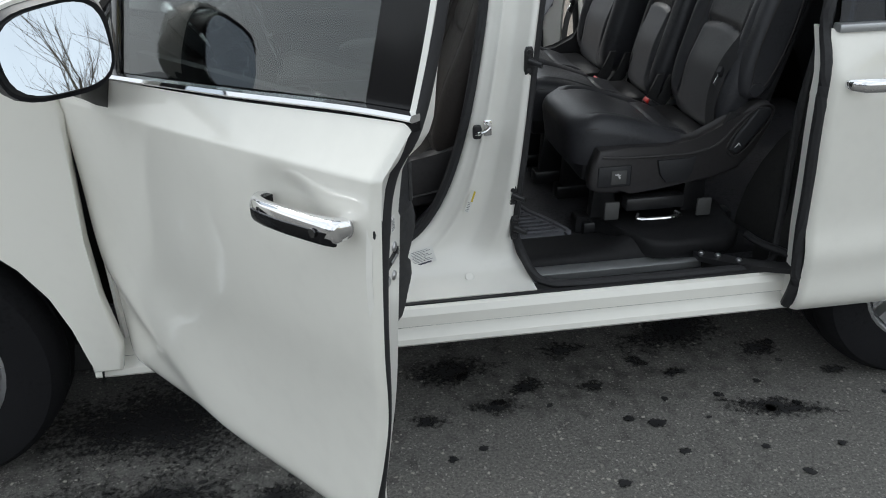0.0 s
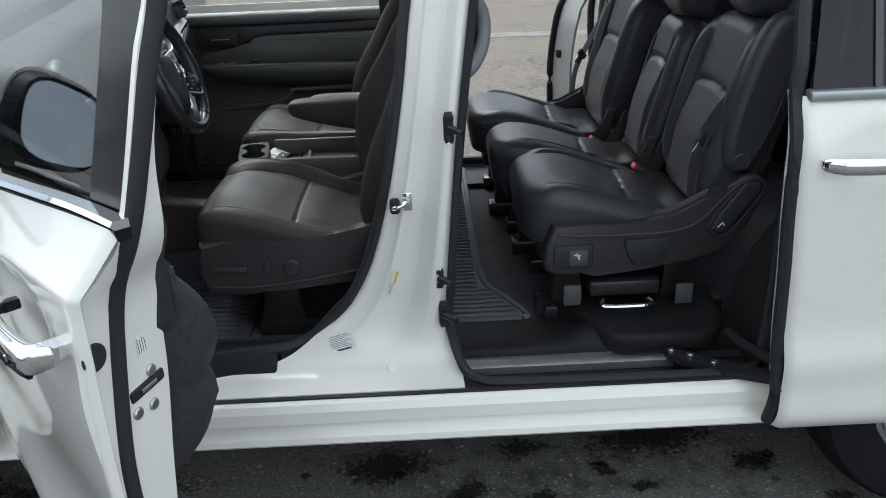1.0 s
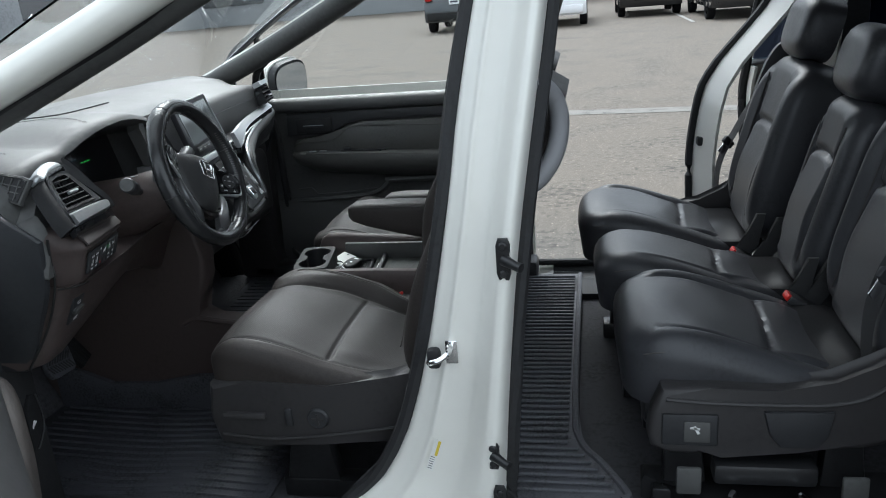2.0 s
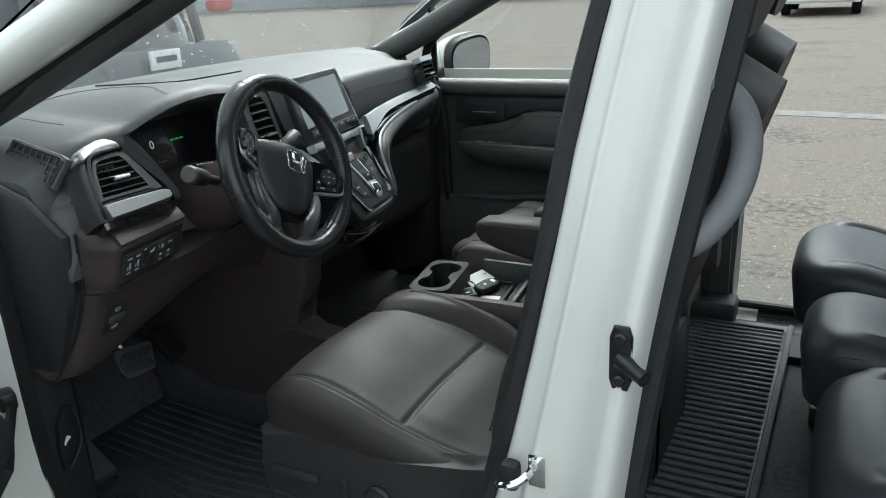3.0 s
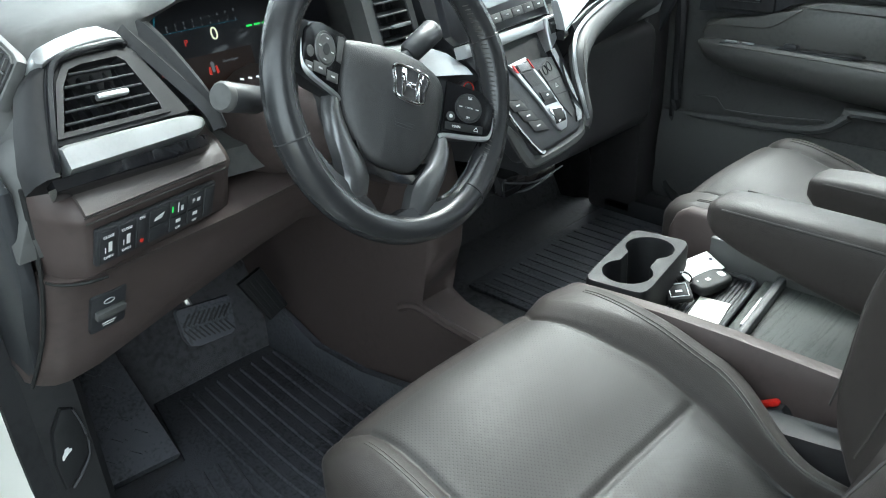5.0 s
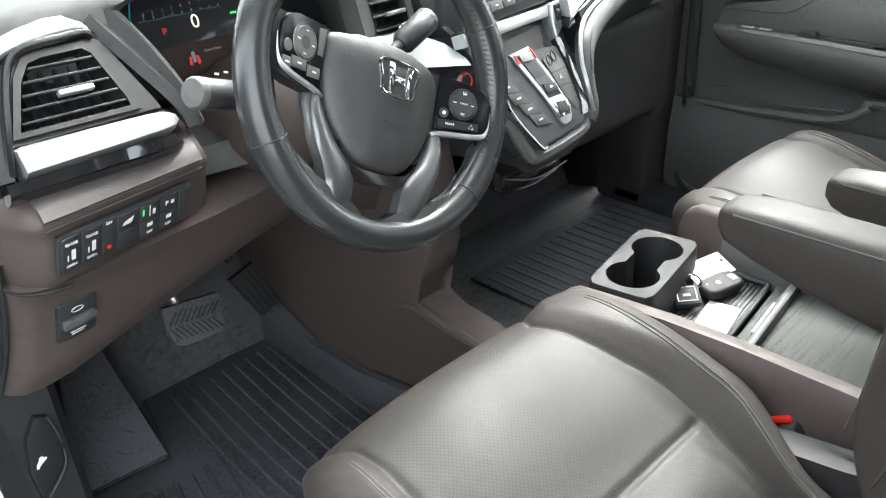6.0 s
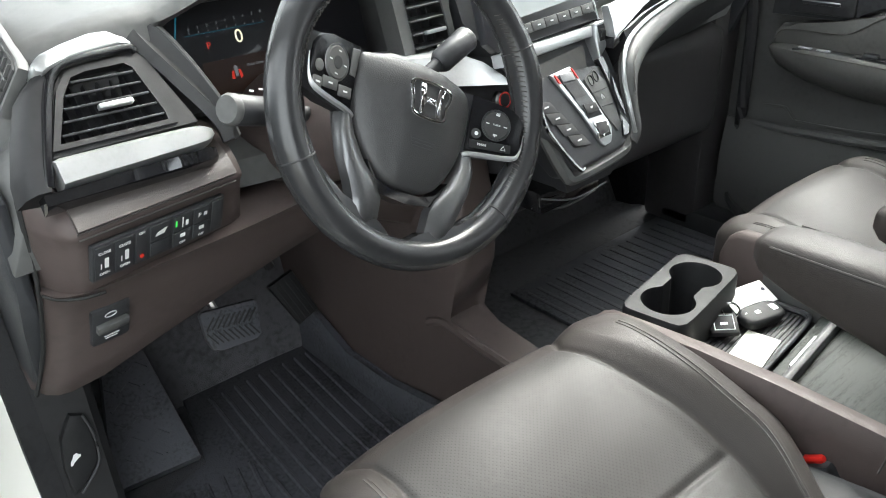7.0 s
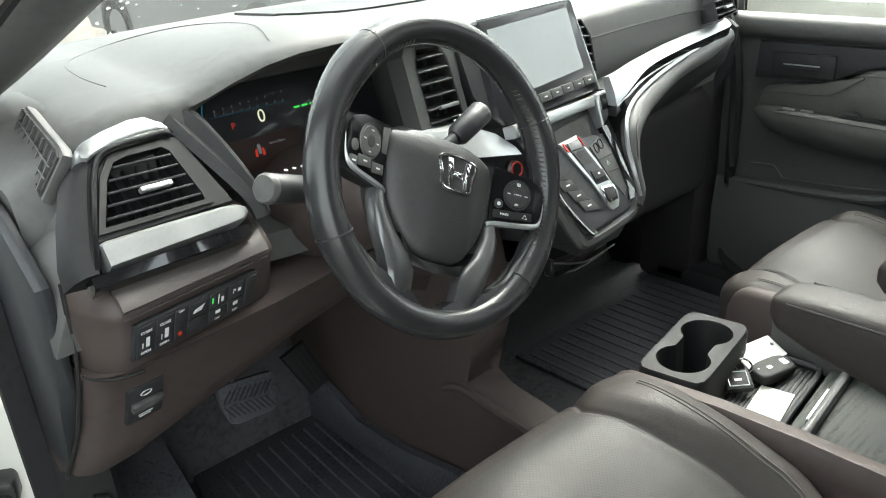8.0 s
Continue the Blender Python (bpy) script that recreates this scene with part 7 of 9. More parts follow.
# spokes: switch pads that rise to the rim at the sides, two slim metal legs below with leather webs
for s in (-1, 1):
    side = part("spoke", loft([[(s * 0.066, y0, z) for y0, z in ((0.034, -0.014), (-0.034, -0.012), (-0.030, -0.034), (0.030, -0.034))], [(s * 0.105, y0, z) for y0, z in ((0.030, -0.003), (-0.030, -0.002), (-0.028, -0.026), (0.026, -0.026))], [(s * 0.146, y0, z) for y0, z in ((0.024, 0.008), (-0.024, 0.008), (-0.020, -0.010), (0.018, -0.010))]]), PLASTIC, wheel_ob, "switch spoke")
    pm = frame_of((s * 0.103, 0.0, 0.0015), (1, 0, 0.36 * s), (0, 1, 0))
    face = [(-0.031, 0.0330), (0.010, 0.0290), (0.024, 0.0235), (0.0305, 0.0140), (0.0305, -0.0120), (0.024, -0.0205), (-0.032, -0.0270)]
    order = face if s > 0 else face[::-1]
    pod = part("switch_pod", moved(prism([(s * x, y) for x, y in order], -0.003, 0.0022, "z", 0.0016), pm), PIANO, side, "gloss black switch pad")
    part("pod_trim", moved(tube(smooth_path([(s * -0.034, -0.0335, 0.002), (s * -0.024, -0.0305, 0.003), (s * 0.020, -0.0255, 0.003), (s * 0.031, -0.016, 0.001), (s * 0.0335, 0.004, -0.001)], 4), [0.0030] * 9 + [0.0026, 0.0022, 0.0018, 0.0014, 0.0010, 0.0008, 0.0006, 0.0004][:8], 6), pm), SATIN, side, "satin silver edge")
    cx = -0.001 * s
    part("dial_ring", moved(tube([(cx + 0.0162 * math.cos(t), 0.0065 + 0.0162 * math.sin(t), 0.0022) for t in steps(0, math.tau, 28)], 0.0010, 6), pm), PLASTIC if s > 0 else SPOKE, side)
    part("dial", moved(disc(0.0150, 0.0024, 24, 0.0010), pm @ pose(cx, 0.0065, 0.0012)), DASH if s < 0 else DULL, side)
    part("dial_centre", moved(disc(0.0062, 0.0030, 18, 0.0008), pm @ pose(cx, 0.0065, 0.0012)), DULL, side)
    for a in (0, 90, 180, 270):
        part("dial_mark", moved(box(-0.0020, 0.0020, -0.0005, 0.0005, 0, 0.0003), pm @ pose(cx + 0.0105 * math.cos(radians(a)), 0.0065 + 0.0105 * math.sin(radians(a)), 0.0036)), WHITE_INK, side)
    if s < 0:
        for kx, ky, w in ((0.018, -0.0155, 0.0095), (-0.004, -0.0145, 0.0105), (-0.021, -0.0190, 0.0060)):
            part("key_switch", moved(box(-w, w, -0.0052, 0.0052, 0, 0.0020, 0.0009), pm @ pose(kx, ky, 0.0015, 0, 0, 6)), DASH, side)
            part("key_mark", moved(box(-0.0030, 0.0030, -0.0008, 0.0008, 0, 0.0003), pm @ pose(kx, ky, 0.0036, 0, 0, 6)), WHITE_INK, side)
        part("key_switch", moved(prism([(0.0190, 0.0270), (0.0300, 0.0290), (0.0290, 0.0020), (0.0210, 0.0020)], 0.0015, 0.0034, "z", 0.0007), pm), DASH, side)
        part("key_switch", moved(disc(0.0055, 0.0020, 16, 0.0008), pm @ pose(-0.0215, -0.0040, 0.0015)), DASH, side)
    else:
        part("key_switch", moved(box(-0.025, 0.023, -0.0046, 0.0046, 0, 0.0012, 0.0006), pm @ pose(-0.003, -0.0170, 0.0015, 0, 0, 4)), JET, side)
        words("MAIN", 0.0042, WHITE_INK, side, pm @ pose(-0.014, -0.0178, 0.0030, 0, 0, 4))
        part("key_mark", moved(tube([(-0.003, -0.002, 0), (0.003, -0.002, 0), (0, 0.0025, 0)], 0.0005, 4, closed=True), pm @ pose(0.011, -0.0162, 0.0030)), WHITE_INK, side)
        words("RES", 0.0032, WHITE_INK, side, pm @ pose(cx, 0.0185, 0.0038))
        words("CANCEL", 0.0024, WHITE_INK, side, pm @ pose(cx, 0.0065, 0.0044))
        words("SET", 0.0032, WHITE_INK, side, pm @ pose(cx, -0.0050, 0.0038))
        part("key_switch", moved(disc(0.0056, 0.0014, 16, 0.0006), pm @ pose(-0.0220, -0.0070, 0.0015)), DULL, side)
        part("key_mark", moved(disc(0.0022, 0.0003, 12), pm @ pose(-0.0220, -0.0070, 0.0030)), WHITE_INK, side)
    low = []
    for xi, yi, xo, yo, z in ((0.069, -0.033, 0.082, -0.031, -0.006), (0.066, -0.050, 0.0835, -0.050, 0.000), (0.054, -0.072, 0.078, -0.074, 0.005), (0.038, -0.089, 0.069, -0.093, 0.008), (0.030, -0.104, 0.063, -0.108, 0.009), (0.029, -0.122, 0.058, -0.121, 0.008), (0.030, -0.136, 0.056, -0.132, 0.004)):
        across = [(s * (xi + (xo - xi) * f), yi + (yo - yi) * f, z - 0.003 + 0.0045 * math.sin(math.pi * f ** 1.2) + 0.002 * f) for f in (0.0, 0.2, 0.4, 0.6, 0.8, 1.0)]
        low.append(across + [ (s * xo, yo, z - 0.016), (s * xi, yi, z - 0.016)])
    part("lower_spoke", loft(low), SPOKE, wheel_ob, "satin grey lower spoke", sharp=62)
    part("rim_web", loft([[(s * x, y, z) for x, y, z in ring] for ring in (
        [(0.148, 0.012, -0.010), (0.148, 0.012, 0.009), (0.136, -0.022, 0.006), (0.136, -0.022, -0.010)],
        [(0.147, -0.02, -0.010), (0.147, -0.02, 0.010), (0.128, -0.037, 0.006), (0.128, -0.037, -0.010)],
        [(0.138, -0.058, -0.010), (0.138, -0.058, 0.010), (0.121, -0.058, 0.004), (0.121, -0.058, -0.010)],
        [(0.118, -0.094, -0.010), (0.118, -0.094, 0.010), (0.100, -0.088, 0.004), (0.100, -0.088, -0.010)],
        [(0.090, -0.122, -0.010), (0.090, -0.122, 0.011), (0.072, -0.108, 0.006), (0.072, -0.108, -0.010)],
        [(0.060, -0.140, -0.010), (0.060, -0.140, 0.011), (0.050, -0.116, 0.008), (0.050, -0.116, -0.010)],
        [(0.036, -0.148, -0.010), (0.036, -0.148, 0.010), (0.026, -0.126, 0.006), (0.026, -0.126, -0.010)],
        [(0.018, -0.150, -0.010), (0.018, -0.150, 0.008), (0.010, -0.137, 0.004), (0.010, -0.137, -0.010)])]), RIM_LEATHER, wheel_ob, sharp=70)
part("lower_bridge", prism([(-0.050, -0.070), (-0.036, -0.086), (-0.018, -0.091), (0.018, -0.091), (0.036, -0.086), (0.050, -0.070), (0.040, -0.088), (0.034, -0.098), (0.0, -0.1015), (-0.034, -0.098), (-0.040, -0.088)][::-1], -0.018, 0.002, "z"), GLOSS, wheel_ob, "gloss black bridge between the spokes")
part("hub_back", disc(0.055, 0.05, 28, 0.01, m=pose(0, 0, -0.085)), PLASTIC, wheel_ob)


# ---- centre stack ----
scr = frame_of((-0.748, 0.862, 1.148), (-0.10, 1, 0), (-0.30, 0, 1))
unit = [(-0.124, -0.070), (-0.123, 0.051), (-0.119, 0.055), (0.088, 0.056), (0.094, 0.052), (0.118, -0.082), (-0.110, -0.084)]
head_unit = part("touch_screen", moved(prism(unit[::-1], -0.012, 0.003, "z", 0.003), scr), DISPLAY, dash, "gloss black touch screen unit")
part("screen_glass", moved(prism([(-0.100, -0.052), (0.0865, -0.044), (0.079, 0.046), (-0.108, 0.041)], 0.003, 0.0042, "z"), scr), SCREEN, head_unit, "display glass tinted pale grey for its reflection")
part("screen_edge", moved(tube([(-0.120, 0.056, 0.002), (0.089, 0.057, 0.002), (0.095, 0.052, 0.002), (0.119, -0.083, 0.002)], 0.0016, 6), scr), SATIN, head_unit)
for i in range(7):
    kx, ky = 0.080 - 0.0285 * i, -0.0635 - 0.0004 * i
    part("screen_key", moved(prism([(kx - 0.0005, ky - 0.0065), (kx + 0.0265, ky - 0.0063), (kx + 0.0245, ky + 0.0065), (kx - 0.0025, ky + 0.0062)], 0.002, 0.0065, "z", 0.0012), scr), DASH, head_unit)
    part("key_mark", moved(box(kx + 0.009, kx + 0.015, ky - 0.0008, ky + 0.0010, 0.0065, 0.0070), scr), WHITE_INK, head_unit)
# silver shelf below the keys
part("silver_shelf", moved(prism([(-0.112, -0.1030), (0.0845, -0.1025), (0.0875, -0.0875), (-0.112, -0.0860)], -0.010, 0.012, "z", 0.003), scr), SATIN, dash, "satin silver control strip")
vol = part("thumb_wheel_housing", moved(prism([(0.0840, -0.1370), (0.1245, -0.1110), (0.1165, -0.0850), (0.0895, -0.0865), (0.0860, -0.1060)], -0.010, 0.016, "z", 0.003), scr), SATIN, dash, "satin silver corner with a thumb wheel")
part("wheel_recess", moved(box(0.0925, 0.1130, -0.1120, -0.0895, 0.006, 0.0166, 0.001), scr), RUBBER, vol)
part("thumb_wheel", moved(tube([(0.096, -0.101, 0.012), (0.110, -0.101, 0.012)], 0.0075, 16), scr), DULL, vol)
# cubby between the shelf and the selector, put in below as a black slab

# gear selector panel, sloping towards the seats
gp = frame_of((-0.655, 0.893, 0.958), (-0.10, 1, 0), (-0.07, 0, 0.12))
bez = [(-0.100, 0.080), (-0.110, 0.014), (-0.084, -0.046), (-0.072, -0.053), (0.036, -0.050), (0.056, -0.040), (0.062, -0.028), (0.067, 0.030), (0.062, 0.070), (0.026, 0.066), (-0.070, 0.080)]
gear = part("gear_panel", moved(prism(bez, -0.05, 0.0, "z", 0.006, seg=3), gp), PLASTIC, dash, "black gear selector panel")
# solid black slab stands in for the shade of an open cubby
part("cubby", moved(prism([(-0.074, 0.081), (0.024, 0.066), (0.038, 0.104), (-0.074, 0.098)], -0.016, -0.003, "z"), gp), UNDER, gear, "black slab for the shade inside an open cubby")
part("left_rail", moved(tube(smooth_path([(-0.098, 0.060, 0.001), (-0.106, 0.014, 0.001), (-0.080, -0.046, 0.001), (-0.066, -0.0515, 0.000)], 5), 0.0030, 6), gp), GLOSS, gear)
part("gear_rim", moved(tube(smooth_path([(-0.100, 0.020, -0.014), (-0.090, -0.045, -0.014), (-0.070, -0.058, -0.014), (0.036, -0.056, -0.014), (0.060, -0.044, -0.014), (0.068, -0.026, -0.014)], 5), 0.010, 8), gp), DASH, gear, "dark grey rounded panel edge")
part("side_face", moved(prism([(0.004, 0.058), (0.033, 0.066), (0.048, 0.045), (0.045, -0.020), (0.032, -0.026), (0.018, 0.002)][::-1], -0.002, 0.0022, "z", 0.0010), gp), DASH, gear, "dark grey side face")
part("gloss_edge", moved(loft([[(x, y, -0.004), (x + 0.003, y, 0.003), (x + 0.014, y, 0.004), (x + 0.018, y, -0.010)] for x, y in ((0.047, 0.078), (0.050, 0.045), (0.049, 0.005), (0.044, -0.025), (0.036, -0.036))]), gp), GLOSS, gear, "gloss black edge")
part("selector_spine", moved(prism([(-0.063, 0.080), (-0.030, 0.014), (-0.016, -0.032), (-0.010, -0.037), (0.006, -0.036), (0.0125, -0.030), (0.020, -0.016), (0.002, 0.039), (-0.016, 0.082)], -0.002, 0.0035, "z", 0.0015), gp), SATIN, gear, "satin silver selector spine")
part("selector_face", moved(prism([(-0.051, 0.076), (-0.026, 0.018), (-0.022, 0.006), (0.010, 0.004), (-0.004, 0.038), (-0.018, 0.076)], 0.003, 0.0042, "z", 0.0006), gp), PLASTIC, gear)
part("gear_display", moved(prism([(-0.045, 0.064), (-0.018, 0.062), (-0.019, 0.074), (-0.047, 0.076)], 0.004, 0.0056, "z", 0.0006), gp), GREY_GRAB, gear, "pale grey selector key")
part("selector_gate", moved(prism([(-0.0335, 0.038), (-0.008, 0.037), (-0.018, 0.059), (-0.043, 0.061)], 0.004, 0.0050, "z"), gp), RUBBER, gear)
part("reverse_mark", moved(prism([(-0.0530, 0.066), (-0.0485, 0.064), (-0.0530, 0.077), (-0.0565, 0.078)], 0.0036, 0.0050, "z"), gp), RED, gear)
part("reverse_mark", moved(prism([(-0.0125, 0.064), (-0.0095, 0.062), (-0.0150, 0.078), (-0.0175, 0.079)], 0.0036, 0.0050, "z"), gp), RED, gear)
part("gear_button", moved(prism([(-0.023, 0.012), (0.006, 0.012), (0.003, 0.0235), (-0.024, 0.027)], 0.0036, 0.0062, "z", 0.0010), gp), DULL, gear)
part("key_mark", moved(box(-0.012, -0.007, 0.018, 0.021, 0.0062, 0.0066), gp), WHITE_INK, gear)
park = part("gear_button", moved(prism([(-0.0190, -0.0250), (0.0085, -0.0260), (0.0135, -0.0040), (-0.0190, 0.0010)], 0.003, 0.0062, "z", 0.0012), gp), CHROME, gear, "bright framed park button")
part("button_face", moved(prism([(-0.0150, -0.0210), (0.0055, -0.0218), (0.0093, -0.0060), (-0.0150, -0.0024)], 0.005, 0.0070, "z", 0.0008), gp), DULL, gear)
for i in range(4):
    x0, y0 = -0.1125 + 0.0125 * i, 0.0545 - 0.0190 * i
    part("panel_key", moved(prism([(x0, y0), (x0 + 0.0065, y0 - 0.018), (x0 + 0.0395, y0 - 0.0245), (x0 + 0.0305, y0 - 0.0065)], -0.001, 0.0024, "z", 0.0008), gp), DULL, gear)
    part("key_mark", moved(box(x0 + 0.015, x0 + 0.024, y0 - 0.0130, y0 - 0.0110, 0.0024, 0.0028), gp), WHITE_INK, gear)
for i in range(2):
    part("socket", moved(tube([(0.0160 + 0.0130 * i + 0.0052 * math.cos(t), 0.0535 + 0.0030 * i + 0.0075 * math.sin(t), 0.0026) for t in steps(0, math.tau, 18)], 0.0009, 5), gp), RUBBER, gear)
part("panel_groove", moved(tube([(0.010, 0.036, 0.0024), (0.046, 0.036, 0.0024)], 0.0007, 5), gp), RUBBER, gear)
part("panel_groove", moved(tube([(0.018, 0.014, 0.0024), (0.045, 0.012, 0.0024)], 0.0007, 5), gp), RUBBER, gear)
part("hazard_mark", moved(tube([(0.024, 0.024, 0.0026), (0.030, 0.024, 0.0026), (0.027, 0.030, 0.0026)], 0.0006, 4, closed=True), gp), WHITE_INK, gear)
part("start_button", disc(0.0125, 0.010, 26, 0.003, m=frame_of((-0.712, 0.758, 1.006), (0, 1, 0), (-0.2, 0, 1))), SPOKE, dash, "dark start button with red ring")
part("start_ring", moved(tube([(0.0098 * math.cos(t), 0.0098 * math.sin(t), 0.001) for t in steps(0, math.tau, 26)], 0.0011, 6), frame_of((-0.7015, 0.758, 1.008), (0, 1, 0), (-0.2, 0, 1))), RED, dash)
part("start_face", disc(0.0085, 0.003, 26, 0.001, m=frame_of((-0.7025, 0.758, 1.008), (0, 1, 0), (-0.2, 0, 1))), JET, dash)
# stack body behind the panels
part("stack_body", loft([[(x, y0, z), (x, y1, z), (x - 0.22, y1 + 0.01, z), (x - 0.22, y0 - 0.01, z)] for x, y0, y1, z in ((-0.655, 0.835, 0.93, 0.865), (-0.648, 0.815, 0.965, 0.905), (-0.675, 0.80, 0.985, 0.955), (-0.715, 0.795, 0.985, 1.02), (-0.765, 0.745, 0.975, 1.10), (-0.80, 0.745, 0.975, 1.18))]), PLASTIC, dash, "black centre stack")
part("slot_trim", tube(smooth_path([(-0.672, 0.800, 0.862), (-0.655, 0.85, 0.852), (-0.655, 0.92, 0.856)], 5), 0.0014, 6), SPOKE, dash)
part("slot_trim", tube(smooth_path([(-0.690, 0.800, 0.842), (-0.674, 0.85, 0.832), (-0.674, 0.92, 0.837)], 5), 0.0014, 6), SPOKE, dash)
part("card_slot", box(-0.80, -0.672, 0.80, 0.93, 0.835, 0.868, 0.006), GLOSS, dash)
# centre vents either side of the screen
cv = frame_of((-0.775, 0.690, 1.125), (-0.05, 1, 0), (-0.30, 0, 1))
air_vent(cv, [(-0.030, -0.055), (0.030, -0.052), (0.026, 0.030), (0.016, 0.050), (-0.022, 0.050), (-0.030, 0.030)], 6, "black slatted centre vent", (0.006, -0.028))
part("vent_surround", moved(ring_plate([(-0.030, -0.055), (0.030, -0.052), (0.026, 0.030), (0.016, 0.050), (-0.022, 0.050), (-0.030, 0.030)], [(-0.048, -0.075), (0.042, -0.072), (0.040, 0.045), (0.026, 0.068), (-0.034, 0.068), (-0.048, 0.045)], -0.03, 0.002), cv), DASH, dash, sharp=30)
cv2 = frame_of((-0.790, 1.012, 1.118), (0.10, 1, 0), (-0.30, 0, 1))
air_vent(cv2, [(-0.018, -0.045), (0.018, -0.035), (0.020, 0.02), (0.006, 0.045), (-0.018, 0.045)], 6, "black slatted centre vent", None)
# wedge between column and stack, with its silver blade
part("silver_blade", loft([[(-0.742, 0.625, 1.080), (-0.720, 0.625, 1.052), (-0.80, 0.625, 1.05), (-0.80, 0.625, 1.08)], [(-0.722, 0.700, 1.076), (-0.700, 0.700, 1.040), (-0.78, 0.70, 1.04), (-0.78, 0.70, 1.076)], [(-0.716, 0.735, 1.060), (-0.698, 0.735, 1.034), (-0.76, 0.735, 1.034), (-0.76, 0.735, 1.06)], [(-0.712, 0.770, 1.034), (-0.702, 0.770, 1.026), (-0.75, 0.77, 1.02), (-0.75, 0.77, 1.03)]]), SATIN, dash, "satin silver wedge beside the column", sharp=40)
part("stack_cheek", loft([[(-0.78, 0.64, 1.06), (-0.735, 0.64, 0.99), (-0.80, 0.64, 0.94), (-0.9, 0.64, 1.0)], [(-0.76, 0.73, 1.06), (-0.715, 0.73, 0.985), (-0.78, 0.73, 0.90), (-0.9, 0.73, 1.0)], [(-0.73, 0.81, 1.05), (-0.685, 0.81, 0.96), (-0.70, 0.81, 0.88), (-0.9, 0.81, 1.0)]]), PLASTIC, dash)

# passenger side: padded face, silver strip that broadens towards the stack, vent
PS = curve([(0.94, -0.700), (1.0, -0.712), (1.10, -0.742), (1.25, -0.780), (1.45, -0.818), (1.55, -0.842), (1.62, -0.90), (1.71, -0.99)])
S_UP = curve([(0.94, 1.094), (1.0, 1.093), (1.10, 1.094), (1.22, 1.094), (1.40, 1.094), (1.54, 1.092), (1.71, 1.090)])
S_LO = curve([(0.94, 1.040), (0.97, 1.050), (1.03, 1.066), (1.11, 1.080), (1.25, 1.081), (1.40, 1.081), (1.53, 1.081), (1.71, 1.080)])
pys = steps(0.972, 1.60, 36)
part("silver_strip", loft([[(PS(y) + 0.012, y, S_LO(y)), (PS(y) + 0.006, y, 0.5 * (S_LO(y) + S_UP(y))), (PS(y) - 0.004, y, S_UP(y)), (PS(y) - 0.016, y, S_UP(y) - 0.003), (PS(y) - 0.004, y, S_LO(y))] for y in pys]), SATIN, dash, "satin silver strip across the passenger side", sharp=40)
part("gloss_strip", loft([[(PS(y) + 0.010, y, S_LO(y) - 0.016), (PS(y) + 0.011, y, S_LO(y) - 0.001), (PS(y) - 0.02, y, S_LO(y) - 0.001), (PS(y) - 0.02, y, S_LO(y) - 0.016)] for y in pys]), GLOSS, dash)
# the padded edge sweeps from under the strip down beside the gear panel
SW = smooth_path([(-0.846, 1.560, 1.058), (-0.812, 1.42, 1.052), (-0.785, 1.28, 1.046), (-0.752, 1.17, 1.040), (-0.715, 1.06, 1.028), (-0.690, 1.005, 1.010), (-0.674, 0.984, 0.985), (-0.662, 0.978, 0.955), (-0.652, 0.976, 0.925), (-0.650, 0.966, 0.908)], 6)
SWR = [0.020 - 0.008 * smooth_step(i, 24, 44) for i in range(len(SW))]
part("swoosh", tube(SW, SWR, 14, flat=0.85, up=(0.5, 0.6, 0.6)), DASH, dash, "padded edge curving down beside the gear panel", sharp=70)
part("piping", tube(smooth_path([(-0.838, 1.555, 1.073), (-0.775, 1.28, 1.064), (-0.735, 1.13, 1.058), (-0.706, 1.035, 1.048), (-0.684, 0.984, 1.032), (-0.666, 0.962, 1.000), (-0.650, 0.957, 0.965), (-0.640, 0.962, 0.925)], 8), 0.0034, 6), SATIN, dash, "thin satin piping")
for off in (0.0, 0.006):
    part("stitching", tube([p + Vector((0.013, -0.004, 0.010 - off)) for p in SW[4:40]], 0.0009, 5), STITCH, dash)
part("passenger_pad", loft([[(PS(y) + 0.004, y, 1.066), (PS(y) + 0.016, y, 1.045), (PS(y) + 0.006, y, 1.012), (PS(y) - 0.03, y, 0.965), (PS(y) - 0.09, y, 0.93), (PS(y) - 0.18, y, 0.92), (PS(y) - 0.18, y, 1.06)] for y in steps(1.0, 1.708, 24)]), JET, dash, "dark lower face", sharp=60)
part("upper_seam", tube([(LIP_X(y) + 0.0135, y, TOP_Z(y) - 0.040) for y in steps(1.03, 1.45, 12)], 0.0018, 5), PLASTIC, dash)
ov = frame_of((-0.812, 1.485, 1.128), (-0.15, 1, 0), (-0.35, 0, 1))
air_vent(ov, [(-0.055, -0.022), (0.040, -0.018), (0.034, 0.030), (-0.030, 0.034), (-0.052, 0.012)], 4, "black slatted outer vent", (0.0, -0.004))
part("vent_cap", moved(loft([[(x, 0.036, 0.006), (x, 0.050, 0.004), (x, 0.050, -0.02), (x, 0.034, -0.02)] for x in (-0.05, 0.045)]), ov), SATIN, dash)
part("glove_box", box(-1.08, -0.93, 1.00, 1.70, 0.66, 0.92, 0.04, 4), COVER, dash, "dark glove box")
part("under_dash", box(-1.36, -0.96, 0.18, 1.70, 0.80, 0.96, 0.02), UNDER, dash)

